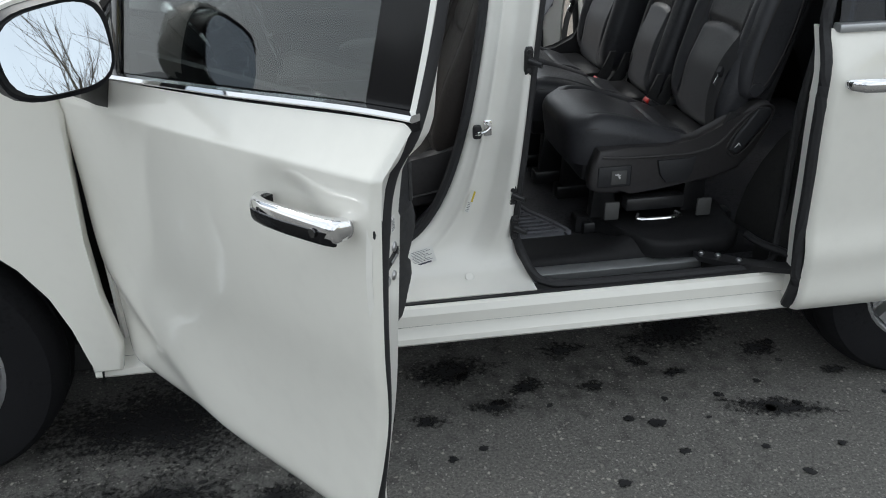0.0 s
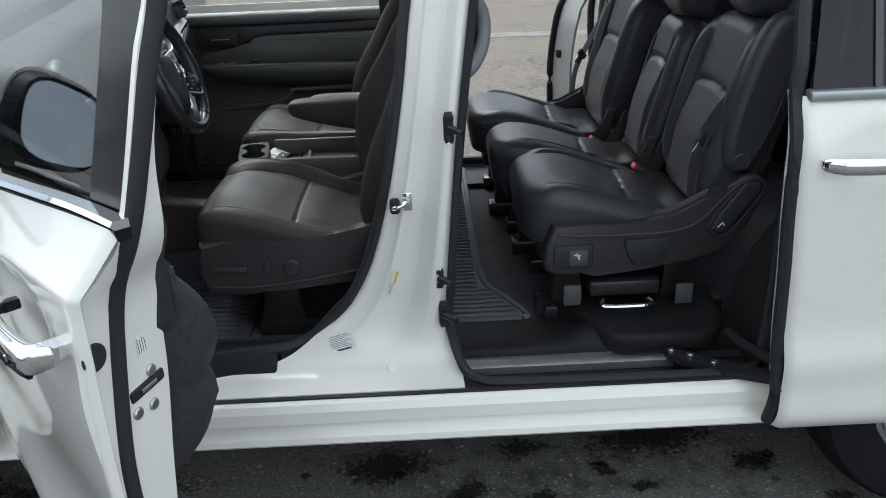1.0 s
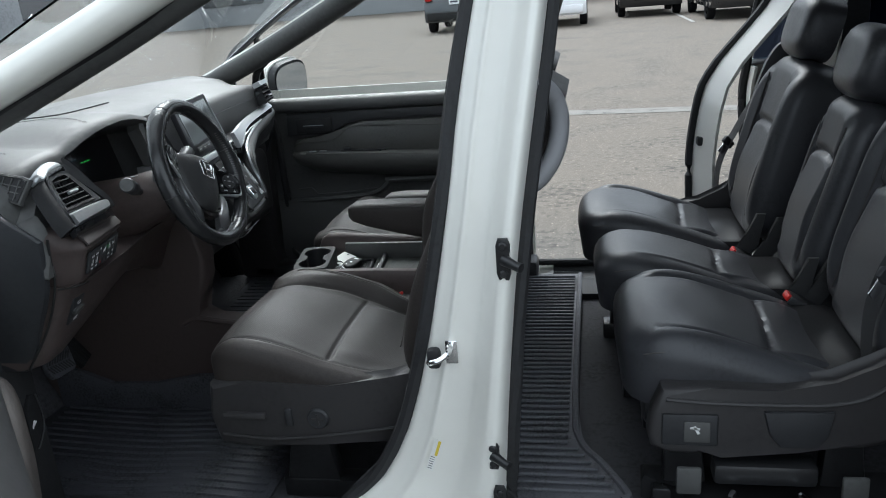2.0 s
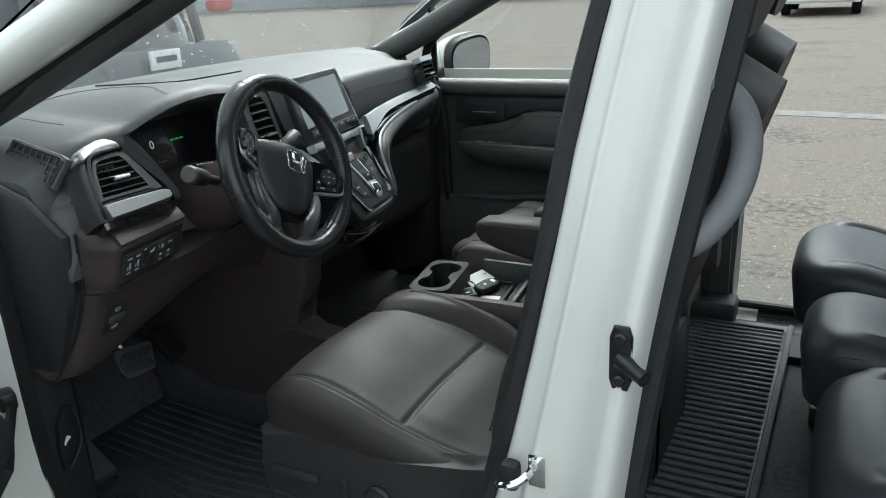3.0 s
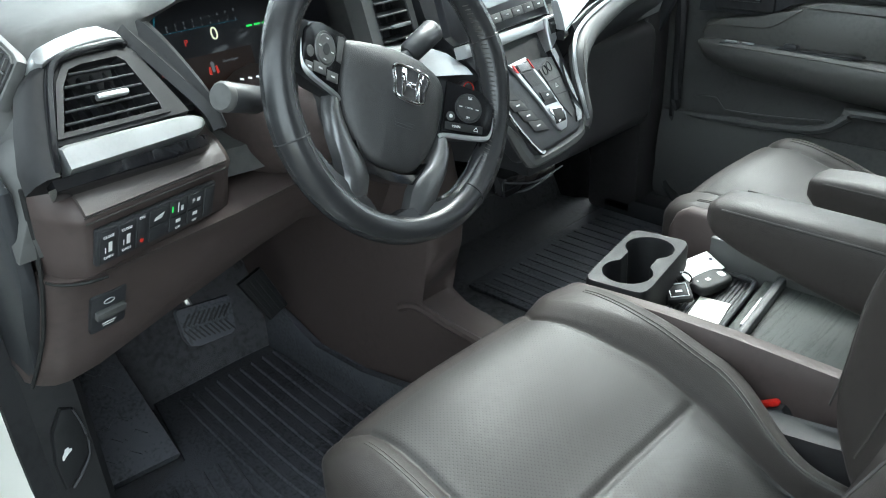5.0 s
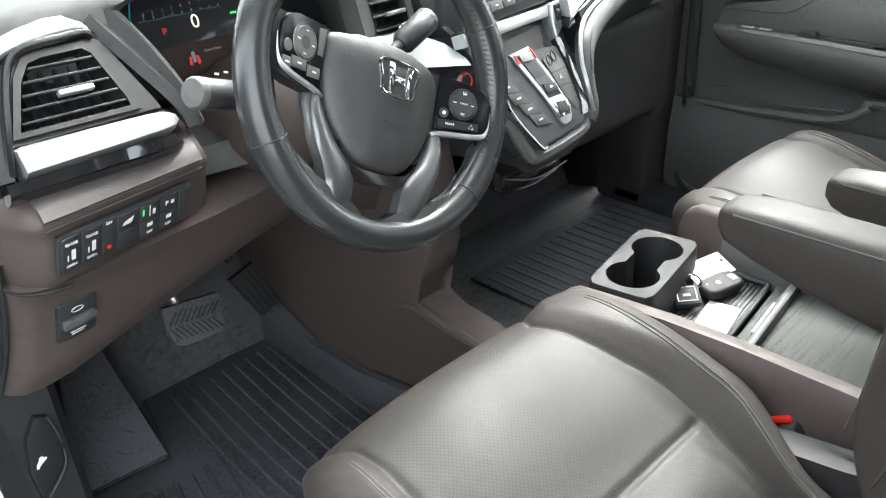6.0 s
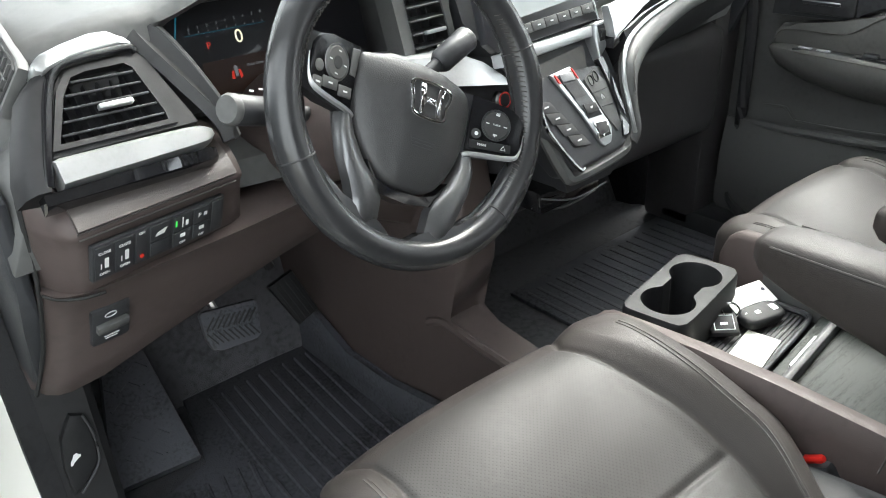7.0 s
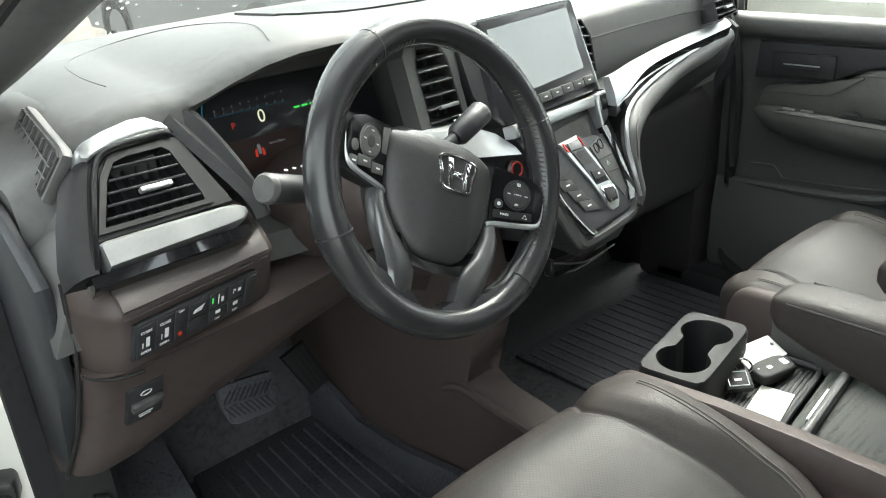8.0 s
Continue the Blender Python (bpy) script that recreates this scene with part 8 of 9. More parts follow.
# brown panel beside the pedals, under the stack
part("tunnel_panel", prism([(-1.30, 0.40), (-0.48, 0.40), (-0.48, 0.610), (-0.56, 0.632), (-0.653, 0.650), (-0.715, 0.656), (-0.750, 0.660), (-0.762, 0.668), (-0.758, 0.690), (-0.735, 0.735), (-0.718, 0.770), (-0.712, 0.83), (-0.735, 0.93), (-1.30, 0.93)], 0.690, 0.760, "y", 0.012, seg=3), BROWN, dash, "mocha brown panel beside the pedals")
part("panel_ridge", tube(smooth_path([(-0.800, 0.690, 0.648), (-0.762, 0.692, 0.664), (-0.70, 0.694, 0.655), (-0.62, 0.70, 0.643), (-0.50, 0.71, 0.615)], 5), 0.008, 8), BROWN, dash)

# ---- pedals ----
bp = thing("brake_pedal", frame_of((-1.000, 0.455, 0.655), (0.05, 1, -0.15), (-0.35, 0.15, 1)), "black rubber brake pedal on a steel arm", "pedal")
part("pedal_pad", prism([(-0.047, 0.026), (-0.044, 0.031), (0.042, 0.033), (0.047, 0.028), (0.046, -0.022), (0.038, -0.029), (-0.020, -0.034), (-0.034, -0.030), (-0.042, -0.014)][::-1], -0.008, 0.006, "z", 0.003), MAT_RUBBER, bp)
for i in range(9):
    for k in (-1, 1):
        part("grip_rib", box(-0.012, 0.012, -0.0012, 0.0012, 0.0055, 0.0080, m=pose(-0.034 + 0.0086 * i, 0.011 if k > 0 else -0.012, 0, 0, 0, 52 * k)), RUBBER, bp)
part("pedal_arm", tube(smooth_path([(-0.012, 0.02, -0.012), (-0.024, 0.05, -0.012), (-0.04, 0.13, -0.02), (-0.05, 0.22, -0.04)], 5), 0.006, 8, flat=1.5), STEEL, bp)
ap = thing("accelerator_pedal", frame_of((-1.065, 0.603, 0.612), (0, 1, 0.38), (-0.35, -0.1, 1)), "black hanging accelerator pedal", "pedal")
part("pedal_pad", prism([(-0.021, -0.042), (0.022, -0.042), (0.025, 0.044), (-0.025, 0.047)], -0.01, 0.008, "z", 0.004), JET, ap)
for i in range(4):
    part("grip_rib", box(-0.017 + 0.010 * i, -0.013 + 0.010 * i, -0.038, 0.038, 0.007, 0.0105, 0.001), JET, ap)
part("pedal_arm", tube([(0, 0.07, -0.005), (0.0, 0.20, 0.03)], 0.009, 8), CASTING, ap)
fr = thing("foot_rest", frame_of((-1.085, 0.308, 0.500), (0.10, 1, -0.1), (-0.75, 0.15, 0.60)), "black rubber foot rest beside the pedals", "foot rest")
part("rest_pad", prism([(-0.070, -0.10), (0.072, -0.09), (0.040, 0.115), (-0.030, 0.12)], -0.03, 0.006, "z", 0.006), MAT_RUBBER, fr)
for r_ in range(6):
    for c_ in range(4):
        mm = pose(-0.030 + 0.020 * c_, -0.06 + 0.030 * r_, 0.006, 0, 0, 40 if (c_ + r_) % 2 else -40)
        part("tread_bar", box(-0.010, 0.010, -0.0022, 0.0022, 0, 0.003, m=mm), MAT_RUBBER, fr)
# bonnet release on the side kick panel
kp = thing("bonnet_release", Matrix(), "black bonnet release lever with white symbol", "lever")
part("kick_panel", prism([(-0.886, 0.146), (-0.868, 0.150), (-0.858, 0.172), (-0.853, 0.204), (-0.862, 0.214), (-1.20, 0.222), (-1.20, 0.150)], 0.42, 0.80, "z", 0.004), JET, kp, "black side kick panel")
lev = part("lever", prism([(0.158, 0.612), (0.178, 0.628), (0.196, 0.650), (0.199, 0.690), (0.194, 0.722), (0.180, 0.728), (0.163, 0.700), (0.156, 0.655)], -0.862, -0.849, "x", 0.004), JET, kp)
part("lever_edge", tube(smooth_path([(-0.8485, 0.166, 0.614), (-0.8485, 0.182, 0.630), (-0.8485, 0.1965, 0.652), (-0.8485, 0.1985, 0.690), (-0.8485, 0.193, 0.722)], 4), 0.0018, 6), PLASTIC, lev)
part("car_symbol", prism([(0.1640, 0.6600), (0.1660, 0.6590), (0.1685, 0.6625), (0.1735, 0.6660), (0.1775, 0.6680), (0.1780, 0.6710), (0.1750, 0.6715), (0.1745, 0.6745), (0.1700, 0.6735), (0.1685, 0.6695), (0.1650, 0.6650)], -0.8486, -0.8478, "x"), WHITE_INK, lev)


# ---- floor mats ----
def ribbed_mat(x0, x1, y0, y1, z, along, count, rim=0.012):
    bm = box(x0, x1, y0, y1, z, z + 0.008, 0.003)
    for k in range(count):
        f = (k + 0.5) / count
        if along == "x":
            y = y0 + rim + (y1 - y0 - 2 * rim) * f
            box(x0 + rim, x1 - rim, y - 0.006, y + 0.006, z + 0.007, z + 0.015, 0.003, 1, bm=bm)
        else:
            x = x0 + rim + (x1 - x0 - 2 * rim) * f
            box(x - 0.006, x + 0.006, y0 + rim, y1 - rim, z + 0.007, z + 0.015, 0.003, 1, bm=bm)
    return bm


dm = thing("floor_mat", Matrix.Translation((0, 0, 0.398)), "dusty black ribbed rubber mat under the pedals", "floor mat", "floor mats")
part("mat_base", prism([(-1.22, 0.42), (-1.02, 0.38), (-0.98, 0.24), (-0.60, 0.24), (-0.45, 0.27), (-0.45, 0.70), (-1.20, 0.70)], 0.0, 0.010, "z", 0.003), MAT_RUBBER, dm)
for k in range(17):
    y = 0.255 + 0.026 * k
    x1 = -1.17 if y > 0.42 else -0.97
    part("mat_rib", tube(smooth_path([(x1, y + 0.02, 0.011), (-0.85, y, 0.011), (-0.68, y + 0.012, 0.011), (-0.47, y, 0.011)], 4), 0.0045, 6), MAT_RUBBER, dm)
part("mat_lip", prism([(-1.20, 0.0), (-0.46, 0.0), (-0.46, 0.115), (-0.60, 0.118), (-0.78, 0.112), (-0.90, 0.082), (-1.03, 0.078), (-1.10, 0.112), (-1.20, 0.14)], 0.672, 0.686, "y", 0.004), MAT_RUBBER, dm, "raised mat edge")
pmat = thing("floor_mat", Matrix.Translation((0, 0, 0.398)), "black ribbed rubber mat in the passenger footwell", "floor mat", "floor mats")
part("mat_base", box(-1.05, -0.45, 1.12, 1.66, 0, 0.010, 0.003), MAT_RUBBER, pmat)
for k in range(16):
    y = 1.145 + 0.032 * k
    part("mat_rib", box(-1.02, -0.47, y - 0.005, y + 0.005, 0.009, 0.0118, 0.001), MAT_RUBBER, pmat)
rm = thing("floor_mat", Matrix.Translation((0, 0, 0.374)), "black ribbed rubber mat across the rear footwell", "floor mat", "floor mats")
part("mat_base", prism([(-0.10, 0.375), (0.29, 0.375), (0.318, 0.40), (0.27, 0.50), (0.215, 0.60), (0.20, 0.80), (0.205, 1.70), (-0.10, 1.70)], 0.0, 0.020, "z", 0.004), REAR_RUBBER, rm)
for k in range(49):
    y = 0.400 + 0.0262 * k
    x1 = 0.285 if y < 0.42 else (0.285 - (y - 0.42) * 0.55 if y < 0.58 else 0.185)
    part("mat_rib", box(-0.085, x1, y - 0.0055, y + 0.0055, 0.019, 0.028, 0.003, 1), REAR_RUBBER, rm)
part("mat_edge", tube(smooth_path([(0.30, 0.38, 0.018), (0.312, 0.40, 0.020), (0.265, 0.50, 0.020), (0.212, 0.60, 0.020), (0.198, 0.80, 0.020), (0.202, 1.69, 0.020)], 5), 0.009, 8), REAR_RUBBER, rm)


# raised floor tray behind the sliding door step
part("floor_tray", prism([(0.338, 0.400), (0.377, 0.408), (0.405, 0.372), (0.450, 0.295), (0.484, 0.222), (0.512, 0.192), (0.55, 0.182), (0.74, 0.184), (0.775, 0.200), (0.812, 0.250), (0.84, 0.46), (0.34, 0.46)], 0.375, 0.437, "z", 0.018, seg=3), JET, van, "black moulded floor tray")

# moulded threshold inside the sliding door
def threshold():
    rows = []
    for x, ridge in ((0.09, 0.0), (0.30, 0.0), (0.40, 0.15), (0.46, 0.8), (0.52, 1.0), (0.76, 1.0), (0.80, 0.9), (0.83, 0.3), (0.95, 0.2)):
        rows.append([(x, 0.210, 0.365), (x, 0.212, 0.384), (x, 0.222, 0.394 + 0.008 * ridge), (x, 0.250, 0.398 + 0.030 * ridge), (x, 0.278, 0.398 + 0.036 * ridge), (x, 0.320, 0.398 + 0.010 * ridge), (x, 0.372, 0.392), (x, 0.372, 0.365)])
    return loft(rows)


both("threshold", threshold, JET, "black moulded threshold", sharp=60)

# ---- centre console ----
con = thing("centre_console", Matrix(), "brown and black centre console with cup holders and tray", "console")
def console_side(flip_=False):
    """A side wall whose rounded top lip leans out towards the rear."""
    rows = []
    for x, y0, zt, zb in ((-0.548, 0.775, 0.725, 0.690), (-0.542, 0.770, 0.744, 0.66), (-0.525, 0.768, 0.754, 0.60), (-0.48, 0.771, 0.757, 0.55), (-0.40, 0.784, 0.756, 0.50), (-0.30, 0.792, 0.754, 0.42), (-0.15, 0.795, 0.751, 0.42), (-0.02, 0.795, 0.748, 0.42), (0.02, 0.797, 0.735, 0.42)):
        y0 -= 0.010
        y1 = y0 + 0.034
        rows.append([(x, y0 + 0.004, zb), (x, y0, zt - 0.030), (x, y0 + 0.001, zt - 0.010), (x, y0 + 0.008, zt), (x, y1 - 0.007, zt), (x, y1, zt - 0.008), (x, y1, zb)])
    bm = loft(rows)
    if flip_:
        for v in bm.verts:
            v.co.y = 2 * MID - v.co.y
    return bm


part("side_panel", console_side(), BROWN, con, "mocha brown console side", sharp=50)
part("side_panel", console_side(True), BROWN, con, sharp=50)
part("side_groove", tube([(-0.40, 0.7715, 0.700), (-0.30, 0.7795, 0.690), (-0.15, 0.7830, 0.672), (0.0, 0.783, 0.655)], 0.0035, 6), UNDER, con)
part("console_core", box(-0.46, 0.02, 0.78, 1.08, 0.42, 0.672, 0.01), PLASTIC, con)
# cup holder block with two joined wells
cupm = Matrix.Translation((-0.496, 0.896, -0.003)) @ Matrix.Rotation(radians(9), 4, "Z") @ Matrix.Diagonal((0.92, 0.90, 1, 1))
# the tray and its lid sit a little askew between the walls
CON_TURN = Matrix.Translation((-0.36, 0.96, 0)) @ Matrix.Rotation(radians(6), 4, "Z") @ Matrix.Translation((0.36, -0.96, 0))


def cup_outline(n=64):
    """Two round wells joined by a narrower throat."""
    pts = []
    for k in range(n):
        t = k * math.tau / n
        best = 0
        d = Vector((math.cos(t), math.sin(t)))
        for cy in (-0.046, 0.046):
            b = d.y * cy
            c = cy * cy - 0.0385 ** 2
            disc_ = b * b - c
            if disc_ > 0:
                best = max(best, b + math.sqrt(disc_))
        best = max(best, min(0.024 / max(abs(d.x), 1e-3), 0.05))
        pts.append((d.x * best, d.y * best))
    return pts


def cup_rect(a, b, e=6.0, n=64):
    out = []
    for k in range(n):
        t = k * math.tau / n
        c, s = math.cos(t), math.sin(t)
        q = (abs(c / a) ** e + abs(s / b) ** e) ** (-1 / e)
        out.append((c * q, s * q))
    return out


ci, co_ = cup_outline(), cup_rect(0.0515, 0.105, 9.0)
part("cup_holder", moved(loft([[(x * 0.9, y * 0.95, 0.66) for x, y in ci], [(x, y, 0.752) for x, y in ci], [(x * 1.03, y * 1.03, 0.757) for x, y in ci], [(x * 0.97, y * 0.97, 0.757) for x, y in co_], [(x, y, 0.752) for x, y in co_], [(x, y, 0.56) for x, y in co_]], caps=False), cupm), JET, con, "black twin cup holder", sharp=40)
part("cup_floor", box(-0.545, -0.447, 0.81, 0.985, 0.652, 0.662), RUBBER, con)
part("cup_tab", moved(box(-0.012, 0.012, -0.006, 0.006, 0.66, 0.715, 0.003), cupm @ pose(0.030, -0.012, 0)), GREY_GRAB, con)
# ribbed tray behind it
tray = part("tray", box(-0.466, -0.368, 0.815, 1.045, 0.678, 0.690, 0.003, m=CON_TURN), PLASTIC, con, "ribbed black tray")
for k in range(15):
    part("tray_rib", box(-0.378 - 0.0060 * k, -0.3752 - 0.0060 * k, 0.86, 1.038, 0.689, 0.692, m=CON_TURN), RUBBER, tray)
part("tray_rim", moved(tube(smooth_path([(-0.366, 0.815, 0.693), (-0.366, 0.93, 0.694), (-0.367, 1.03, 0.694), (-0.374, 1.043, 0.694), (-0.39, 1.046, 0.694), (-0.462, 1.046, 0.694)], 4), 0.0045, 8), CON_TURN), PLASTIC, con)
part("slide_lid", box(-0.356, 0.02, 0.815, 1.057, 0.684, 0.697, 0.002, m=CON_TURN), WOOD, con, "dark grained sliding lid")
part("lid_handle", box(-0.339, -0.325, 0.825, 1.052, 0.690, 0.712, 0.006, m=CON_TURN), PLASTIC, con, "black raised lid handle")
part("lid_strip", box(-0.3440, -0.3396, 0.905, 0.990, 0.695, 0.7015, 0.001, m=CON_TURN), SATIN, con)
part("inner_wall", box(-0.46, 0.02, 1.050, 1.062, 0.68, 0.742, 0.004), DASH, con, "dark inner wall")

# ---- loose things in the tray ----
kfm = frame_of((-0.421, 0.983, 0.706), (0.25, 1, 0.0), (-1, 0.25, 0.15))
fob = thing("car_key", kfm, "black smart key with a plain badge lying in the tray", "key", "keys on a ring")
part("key_body", pad(0, 0, 0.036, 0.019, lambda x, y: 0.006 - 1.5 * x * x, 0.013, e=3.5, edge=0.006, nt=40, ns=5), JET, fob)
part("key_badge", box(0.016, 0.027, -0.006, 0.006, 0.0046, 0.0056, 0.001), SATIN, fob)
part("key_symbol", box(-0.012, -0.004, -0.003, 0.003, 0.0056, 0.0062), WHITE_INK, fob)
part("key_symbol", box(-0.026, -0.018, 0.004, 0.006, 0.0045, 0.0052), WHITE_INK, fob)
kr = frame_of((-0.441, 0.921, 0.706), (0.75, 0.65, 0.1), (-0.65, 0.75, 0.25))
tag_ = thing("key_tag", kr, "square black finder tag on the key ring", "key tag", "keys on a ring")
part("tag_body", box(-0.019, 0.019, -0.019, 0.019, -0.005, 0.005, 0.004), JET, tag_)
part("tag_frame", tube([(x, y, 0.0052) for x, y in ((-0.013, -0.013), (0.013, -0.013), (0.013, 0.013), (-0.013, 0.013))], 0.001, 5, closed=True), SATIN, tag_)
part("tag_mark", box(-0.005, 0.005, -0.004, 0.0, 0.005, 0.0056), WHITE_INK, tag_)
ring_ = thing("key_ring", frame_of((-0.448, 0.948, 0.714), (0.3, 1, 0.2), (-1, 0.3, 0.5)), "small bright split ring", "key ring", "keys on a ring")
part("wire", tube([(0.013 * math.cos(t), 0.013 * math.sin(t), 0) for t in steps(0, math.tau, 24)], 0.0012, 6), CHROME, ring_)
part("wire", tube([(0.0125 * math.cos(t), 0.0125 * math.sin(t), 0.002) for t in steps(0, math.tau, 24)], 0.0012, 6), CHROME, ring_)
nt = top("paper_note", box(-0.405, -0.360, 0.845, 0.945, 0.6925, 0.6935, m=pose(-0.388, 0.912, 0, 0, 0, 10) @ Matrix.Translation((0.38, -0.90, 0))), CREAM, "small blank cream paper slip in the tray", "paper")
cd_ = thing("card_tag", frame_of((-0.446, 0.990, 0.710), (0.25, 1, 0.0), (-1, 0.25, 0.35)), "white card tag under the key", "card")
part("card", box(-0.030, 0.048, -0.012, 0.028, -0.001, 0.0002), PAPER, cd_)
part("punched_hole", disc(0.003, 0.0004, 12, m=pose(0.040, 0.012, 0.0002)), DARK_INK, cd_)

# ---- passenger door, closed, seen from inside ----
def pass_y(x, z):
    return 1.775 - 0.035 * gauss(z - 0.50, 0.10) + 0.012 * gauss(z - 0.74, 0.04)


pdoor = part("passenger_door", sheet(lambda x, z: (x, pass_y(x, z), z), steps(-0.97, 0.03, 40), steps(0.42, 1.065, 40), 0.02), DASH, van, "closed passenger door with dark trim card")
part("outer_skin", sheet(lambda x, z: (x, 2 * MID + 0.03 - 0.05 * abs(z - 0.95), z), steps(-0.98, 0.03, 8), steps(0.31, 1.09, 10), 0.01), PAINT, pdoor)
part("belt_cap", loft([[(x, 1.80, 1.02), (x, 1.765, 1.022), (x, 1.752, 1.035), (x, 1.757, 1.058), (x, 1.775, 1.070), (x, 1.80, 1.072)] for x in (-0.96, -0.5, 0.03)]), DASH, pdoor, "dark padded window sill", sharp=60)
part("gloss_insert", prism([(-0.87, 0.934), (-0.865, 1.016), (0.02, 1.024), (0.02, 0.991), (-0.585, 0.988), (-0.632, 0.981), (-0.680, 0.949), (-0.712, 0.937)], 1.752, 1.772, "y", 0.004), PLASTIC, pdoor, "smooth dark upper insert")
arm_poly = [(-0.850, 0.878), (-0.847, 0.902), (-0.834, 0.919), (-0.80, 0.925), (-0.71, 0.928), (-0.675, 0.940), (-0.628, 0.972), (-0.58, 0.979), (0.02, 0.982), (0.02, 0.79), (-0.40, 0.806), (-0.62, 0.826), (-0.80, 0.846), (-0.838, 0.856)]
part("arm_pad", prism(arm_poly, 1.770, 1.732, "y", 0.012, seg=3), DOOR_SKIN_LIT, pdoor, "padded leather arm panel", sharp=60)
part("fold_stitching", tube(smooth_path([(x + 0.004, 1.7305, z - 0.012) for x, z in arm_poly[1:8]] + [(0.0, 1.7305, 0.952)], 4), 0.0012, 5), STITCH, pdoor)
part("arm_shelf", loft([[(x, 1.745, z + 0.003), (x, 1.730 - 0.026 * k, z + 0.001), (x, 1.724 - 0.030 * k, z - 0.010 * k), (x, 1.722 - 0.030 * k, z - 0.034 * k), (x, 1.730 - 0.024 * k, z - 0.066 * k), (x, 1.748, z - 0.090 * k)] for x, z, k in ((-0.848, 0.874, 0.10), (-0.840, 0.876, 0.35), (-0.82, 0.878, 0.62), (-0.77, 0.879, 0.85), (-0.66, 0.878, 1.0), (-0.3, 0.868, 1.15), (0.0, 0.860, 1.2))]), DOOR_SKIN_LIT, pdoor, "bulging leather armrest", sharp=60)
part("fold_stitching", tube(smooth_path([(-0.835, 1.716, 0.872), (-0.77, 1.700, 0.8735), (-0.6, 1.6945, 0.8715), (-0.3, 1.6945, 0.860), (0.0, 1.6945, 0.850)], 4), 0.0011, 5), STITCH, pdoor)
part("switch_plate", box(-0.79, -0.50, 1.706, 1.735, 0.872, 0.8805, 0.003), PLASTIC, pdoor)
part("pull_cup", box(-0.655, -0.48, 1.706, 1.728, 0.8795, 0.8825, 0.001), RUBBER, pdoor, "dark pull cup")
part("window_switch", box(-0.645, -0.615, 1.708, 1.724, 0.880, 0.892, 0.004), PLASTIC, pdoor)
for x in (-0.765, -0.725):
    part("lock_switch", box(x - 0.014, x + 0.014, 1.710, 1.720, 0.880, 0.884, 0.002), SATIN, pdoor)
part("handle_recess", box(-0.83, -0.69, 1.744, 1.756, 0.945, 0.998, 0.006), RUBBER, pdoor, "dark handle recess")
part("inside_handle", box(-0.80, -0.72, 1.738, 1.748, 0.966, 0.974, 0.003), PLASTIC, pdoor)
part("handle_edge", box(-0.80, -0.72, 1.737, 1.740, 0.972, 0.975, 0.001), SATIN, pdoor)
pocket_path = [(-0.93, 1.745, 0.682), (-0.86, 1.738, 0.688), (-0.72, 1.730, 0.696), (-0.58, 1.726, 0.708), (-0.525, 1.725, 0.724), (-0.490, 1.728, 0.752), (-0.46, 1.733, 0.762), (0.0, 1.733, 0.764)]
part("pocket_rim", tube(smooth_path(pocket_path, 6), 0.010, 8), DASH, pdoor, "door pocket rim")
part("pocket_front", sheet(lambda x, z: (x, 1.735 - 0.02 * gauss(z - 0.58, 0.10), z), steps(-0.93, 0.02, 12), steps(0.44, 0.692, 8), 0.01), DASH, pdoor, "dark door pocket")
part("pocket_seam", tube(smooth_path([(-0.86, 1.758, 0.728), (-0.812, 1.757, 0.733), (-0.800, 1.756, 0.730), (-0.782, 1.755, 0.712), (-0.768, 1.755, 0.708), (-0.66, 1.753, 0.714), (-0.545, 1.752, 0.726)], 5), 0.0028, 6), DASH, pdoor)
part("hinge_cover", box(-1.10, -0.945, 1.66, 1.775, 0.40, 1.06, 0.02), COVER, pdoor, "dark kick panel")
part("sill_cover", box(-1.05, 0.05, 1.66, 1.76, 0.38, 0.455, 0.015), PLASTIC, pdoor)
pglass = part("window_glass", flip(leaning(prism([(-0.935, 1.05), (0.0, 1.05), (0.03, 1.36), (-0.03, 1.62), (-0.36, 1.58), (-0.925, 1.30)], 0.06, 0.064, "y")), True), GLASS, pdoor, "rain-spotted passenger window")
pglass.visible_shadow = False
side_drops = []
for k in range(160):
    gx, gz = rain.uniform(-0.78, 0.0), 1.055 + 0.4 * rain.random() ** 1.8
    side_drops.append(((gx, 2 * MID - (0.06 + lean(gz)) + 0.0005, gz), (0, 1, 0.36), rain.choice((0.0010, 0.0014, 0.002))))
raindrops(side_drops, "clear raindrops on the passenger window")
part("division_bar", tube([(-0.948, 1.775, 1.05), (-0.930, 1.735, 1.31)], 0.011, 8), GLOSS, pdoor)
part("window_frame", tube(smooth_path([(-1.09, 1.78, 1.06), (-1.06, 1.765, 1.22), (-0.93, 1.735, 1.315), (-0.66, 1.67, 1.465), (-0.36, 1.62, 1.585), (-0.03, 1.585, 1.63), (0.04, 1.68, 1.36), (0.02, 1.775, 1.07)], 5), 0.018, 8), PLASTIC, pdoor)
pq = part("quarter_light", prism([(-1.075, 1.06), (-0.95, 1.06), (-0.935, 1.29), (-1.05, 1.22)], 1.772, 1.776, "y"), GLASS, pdoor)
pq.visible_shadow = False
tri_cover = part("corner_cover", prism([(-1.10, 1.05), (-1.03, 1.05), (-1.05, 1.15)], 1.755, 1.768, "y", 0.003), PLASTIC, pdoor)

